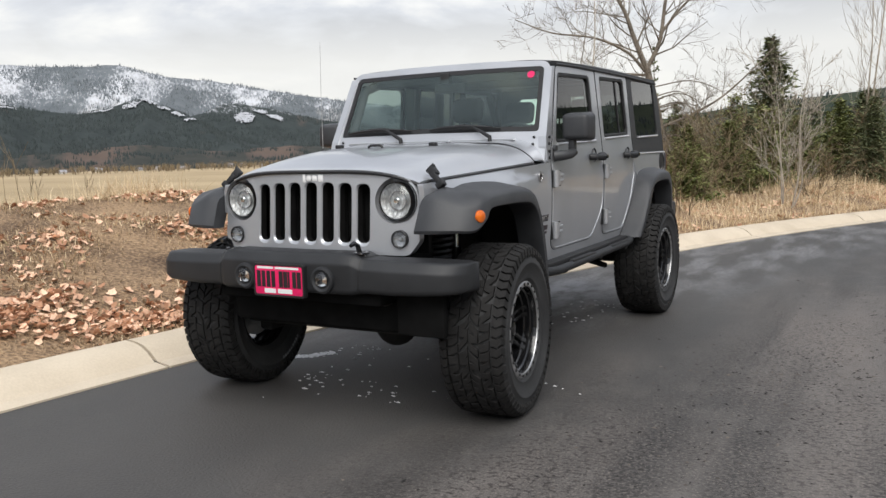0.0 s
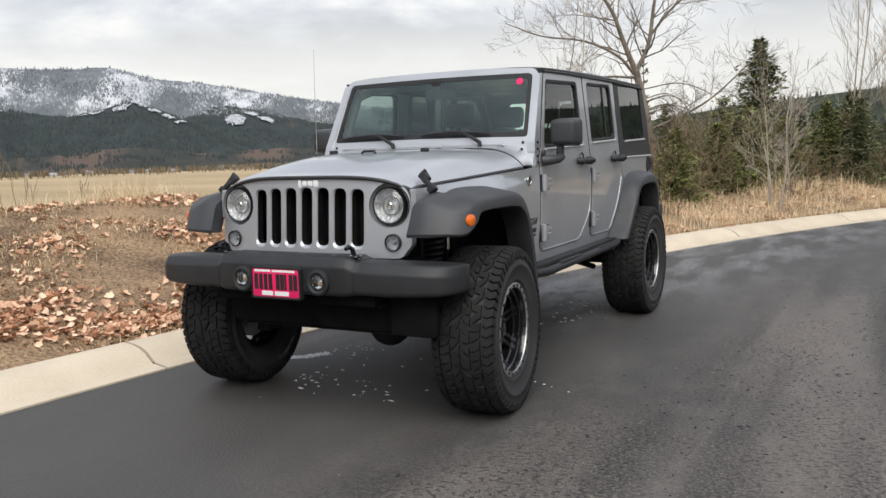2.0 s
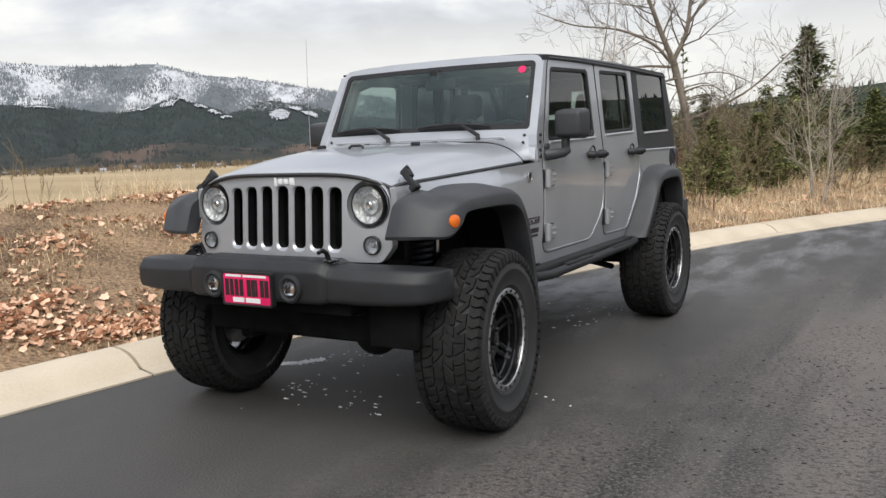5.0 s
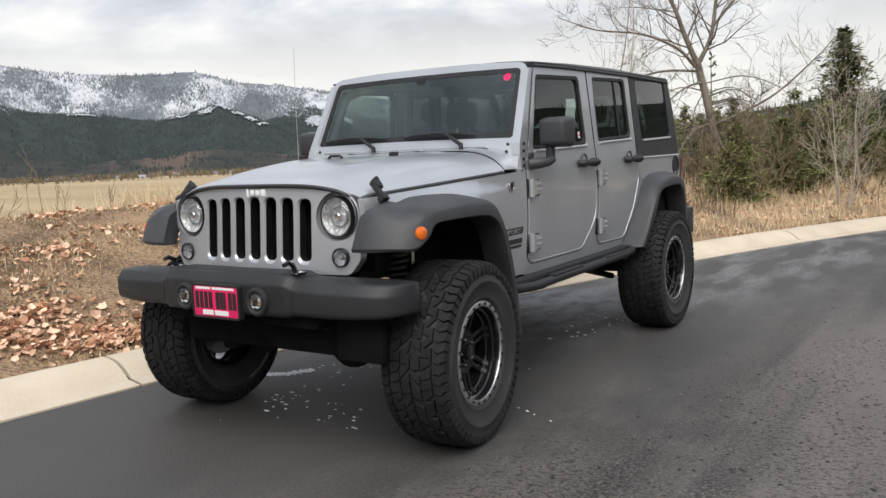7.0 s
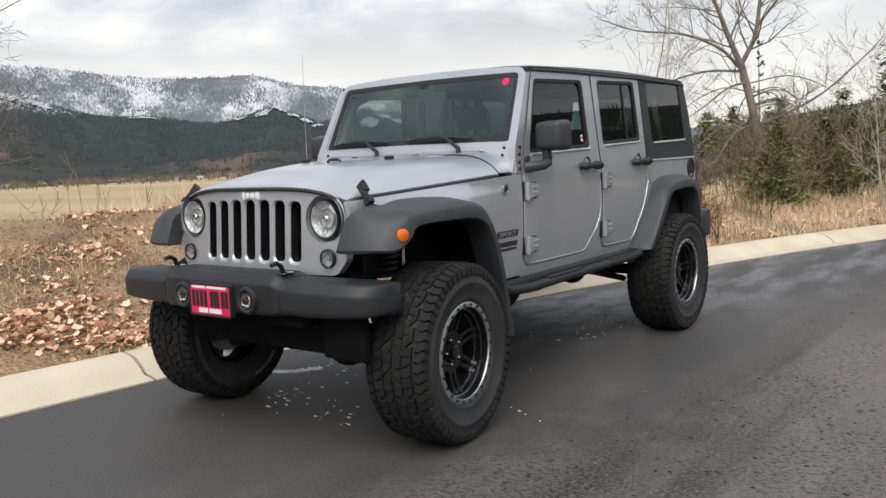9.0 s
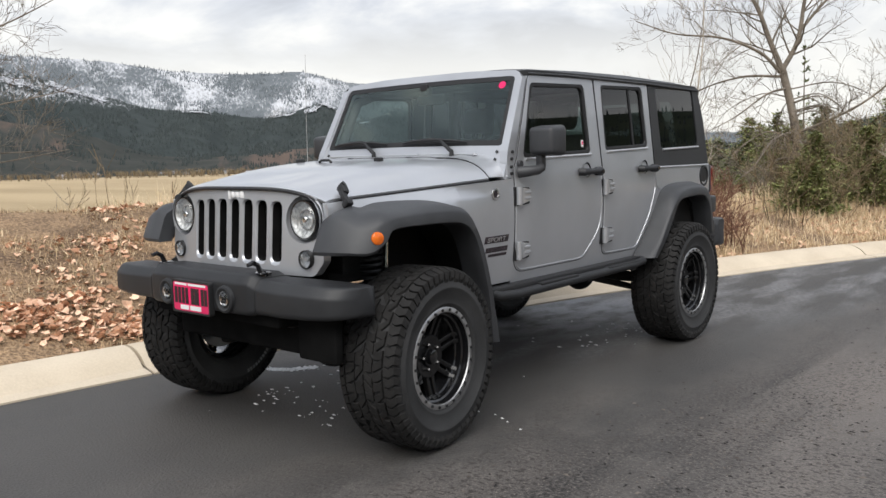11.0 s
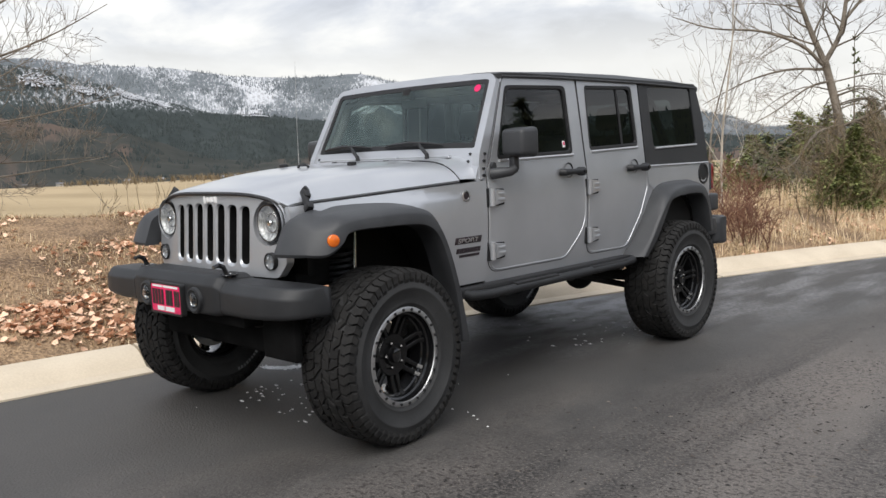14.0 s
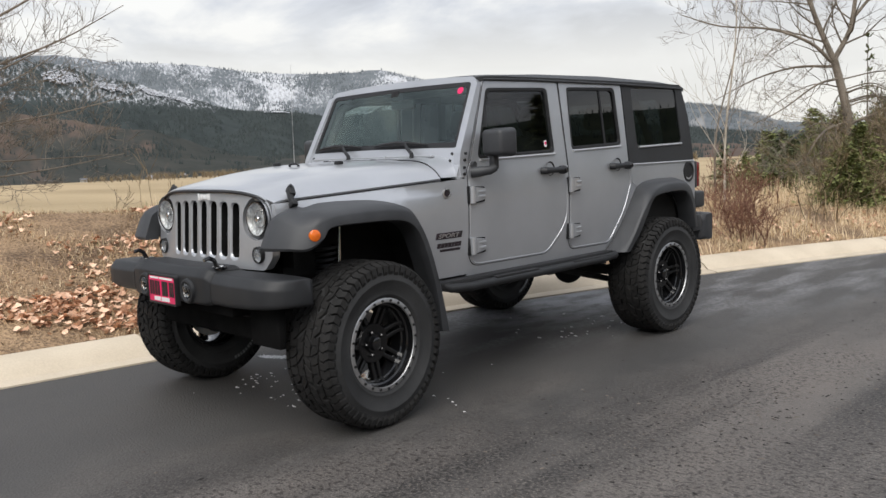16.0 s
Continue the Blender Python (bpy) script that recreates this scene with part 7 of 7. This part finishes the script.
blades("tall_grass", "pale tall straw past the crest of the bank", 4000, along(-14, -1.6, 3.5, 7.0, 0.6), (0.08, 0.26), 0.004, STRAW, 6, 0.7)
blades("green_grass", "tufts of green grass among the straw", 2600, along(-7, 6, 0.0, 4.6, 1.35), (0.04, 0.16), 0.003, NEEDLE_PALE, 7, 0.5)


def tuft(x, y, r):
    """Places in a round clump."""
    def place(rs, n):
        return x + rs.randn(n) * r, y + rs.randn(n) * r, np.ones(n, bool)
    return place


for x, y, r, n, h in ((-5.6, 3.3, 0.30, 900, 0.42), (-6.6, 2.6, 0.22, 260, 0.30), (-7.4, 2.2, 0.28, 300, 0.30), (-2.05, -0.06, 0.03, 60, 0.07), (-1.80, -0.05, 0.02, 30, 0.05)):
    blades("grass_tuft", "clump of pale dry grass", n, tuft(x, y, r), (0.3 * h, h), 0.003, STRAW if n > 100 else THATCH, int(n + 10 * h), 0.85)


def leaves(name, label, n, place, seed, size=(0.045, 0.095)):
    """Curled lobed leaves lying on the ground."""
    rs = np.random.RandomState(seed)
    px, py, keep = place(rs, n)
    px, py = px[keep], py[keep]
    pz = ground_height(px, py)
    rim = [1.0, 0.80, 0.66, 0.90, 0.55, 0.62, 0.55, 0.90, 0.66, 0.80]
    verts, faces = [], []
    for x, y, z in zip(px, py, pz):
        r = size[0] + (size[1] - size[0]) * rs.rand()
        turn = Matrix.Rotation(rs.rand() * 6.28, 3, "Z") @ Matrix.Rotation(rs.randn() * 0.45, 3, "X") @ Matrix.Rotation(rs.randn() * 0.45, 3, "Y")
        curl, fold = rs.uniform(-0.2, 0.8), rs.uniform(-0.4, 0.5)
        k = len(verts)
        lift = Vector((x, y, z + 0.012 + 0.03 * rs.rand()))
        verts.append(tuple(lift + turn @ Vector((0, 0, -0.1 * r))))
        for i, q in enumerate(rim):
            a = 2 * math.pi * i / 10
            u, v = q * r * math.cos(a), q * r * math.sin(a) * 0.85
            verts.append(tuple(lift + turn @ Vector((u, v, curl * v * v / r + fold * u * u / r + rs.randn() * 0.06 * r))))
        for i in range(10):
            faces.append((k, k + 1 + i, k + 1 + (i + 1) % 10))
    me = bpy.data.meshes.new(name)
    me.from_pydata(verts, [], faces)
    return tagged(shaped(name, me, LEAF, None, label, 0), category="leaves", kind="stuff")


leaves("fallen_leaves", "drift of curled brown leaves above the kerb", 9500, along(-7, 3.2, 0.12, 1.0, 0.05), 11, (0.022, 0.058))
leaves("fallen_leaves", "brown leaves scattered over the bank", 11000, along(-8, 7, 0.0, 3.9, 0.6), 12, (0.016, 0.05))
leaves("fallen_leaves", "drift of brown leaves on the crest", 3000, along(0.6, 7, 1.4, 4.0, 0.7), 13, (0.025, 0.06))
leaves("fallen_leaves", "few brown leaves in the straw grass", 3600, along(6, 22, 0.0, 2.2, 0.3), 14, (0.025, 0.06))

# pale chips of ice on the asphalt round the tyres
rs = np.random.RandomState(3)
verts, faces = [], []
for cx, cy, sx, sy, n in ((-0.40, 0.10, 0.16, 0.22, 18), (0.18, -0.06, 0.15, 0.12, 14), (-0.1, 0.75, 0.35, 0.25, 14), (0.40, 2.5, 0.16, 0.22, 6), (0.15, 2.75, 0.35, 0.30, 15), (0.98, 0.55, 0.1, 0.1, 5), (-0.60, 0.80, 0.10, 0.10, 14), (-0.42, 0.04, 0.07, 0.08, 8), (0.46, 2.4, 0.05, 0.20, 5), (0.42, 3.05, 0.16, 0.07, 9)):
    for k in range(n):
        x, y, r = cx + rs.randn() * sx, cy + rs.randn() * sy, rs.uniform(0.003, 0.011)
        i, e = len(verts), rs.uniform(1.0, 2.4)
        m = 6
        verts.append((x, y, 0.004 + 0.3 * r))
        for q in range(m):
            a = 6.283 * q / m
            s = r * rs.uniform(0.6, 1.2)
            verts.append((x + s * e * math.cos(a), y + s * math.sin(a), 0.001))
        for q in range(m):
            faces.append((i, i + 1 + q, i + 1 + (q + 1) % m))
for k in range(420):
    t = rs.rand()
    x = -1.0 + 0.24 * t + rs.randn() * 0.022
    y = 0.50 + 0.10 * t + 0.26 * max(t - 0.55, 0) + rs.randn() * 0.020
    i, r, e = len(verts), rs.uniform(0.004, 0.013) * (0.5 + t * (1.6 - t)), rs.uniform(0.7, 1.6)
    verts.append((x, y, 0.003 + 0.15 * r))
    for q in range(6):
        a, s = 1.047 * q, r * rs.uniform(0.6, 1.2)
        verts.append((x + s * e * math.cos(a), y + s * math.sin(a), 0.001))
    faces += [(i, i + 1 + q, i + 1 + (q + 1) % 6) for q in range(6)]
me = bpy.data.meshes.new("ice_chips")
me.from_pydata(verts, [], faces)
tagged(shaped("ice_chips", me, ICE, None, "small white chips and a crust of ice on the asphalt", 0), category="ice", kind="stuff")


# loose dark grit on the worn lane of the road
rs = np.random.RandomState(9)
verts, faces = [], []
while len(faces) < 6 * 16000:
    s, d = -4.0 + 15.0 * rs.rand() ** 1.3, -rs.uniform(1.9, 7.2)
    x, y = beside(s, d)
    lane = 0.5 + 0.6 * math.sin(d * 3.4 + 0.4 * math.sin(s * 0.7)) + 0.9 * noise.noise(Vector((x * 0.9, y * 0.5, 2.0)))
    if rs.rand() > 0.02 + max(lane, 0.05) * min(max((-d - 1.9) / 2.6, 0.0), 1.0) ** 1.6 or abs(x) < 1.05 and -0.6 < y < 3.5:
        continue
    r, e, turn = 0.002 + 0.0075 * rs.rand() ** 3, rs.uniform(1.0, 2.6), rs.rand() * 3.14
    i, m = len(verts), 6
    verts.append((x, y, 0.0025 + 0.35 * r))
    for q in range(m):
        a, k = 6.283 * q / m, r * rs.uniform(0.6, 1.2)
        u, v = k * e * math.cos(a), k * math.sin(a)
        verts.append((x + u * math.cos(turn) - v * math.sin(turn), y + u * math.sin(turn) + v * math.cos(turn), 0.0008))
    faces += [(i, i + 1 + q, i + 1 + (q + 1) % m) for q in range(m)]
me = bpy.data.meshes.new("road_grit")
me.from_pydata(verts, [], faces)
tagged(shaped("road_grit", me, GRIT, None, "loose dark and pale crumbs on the asphalt", 0), category="grit", kind="stuff")
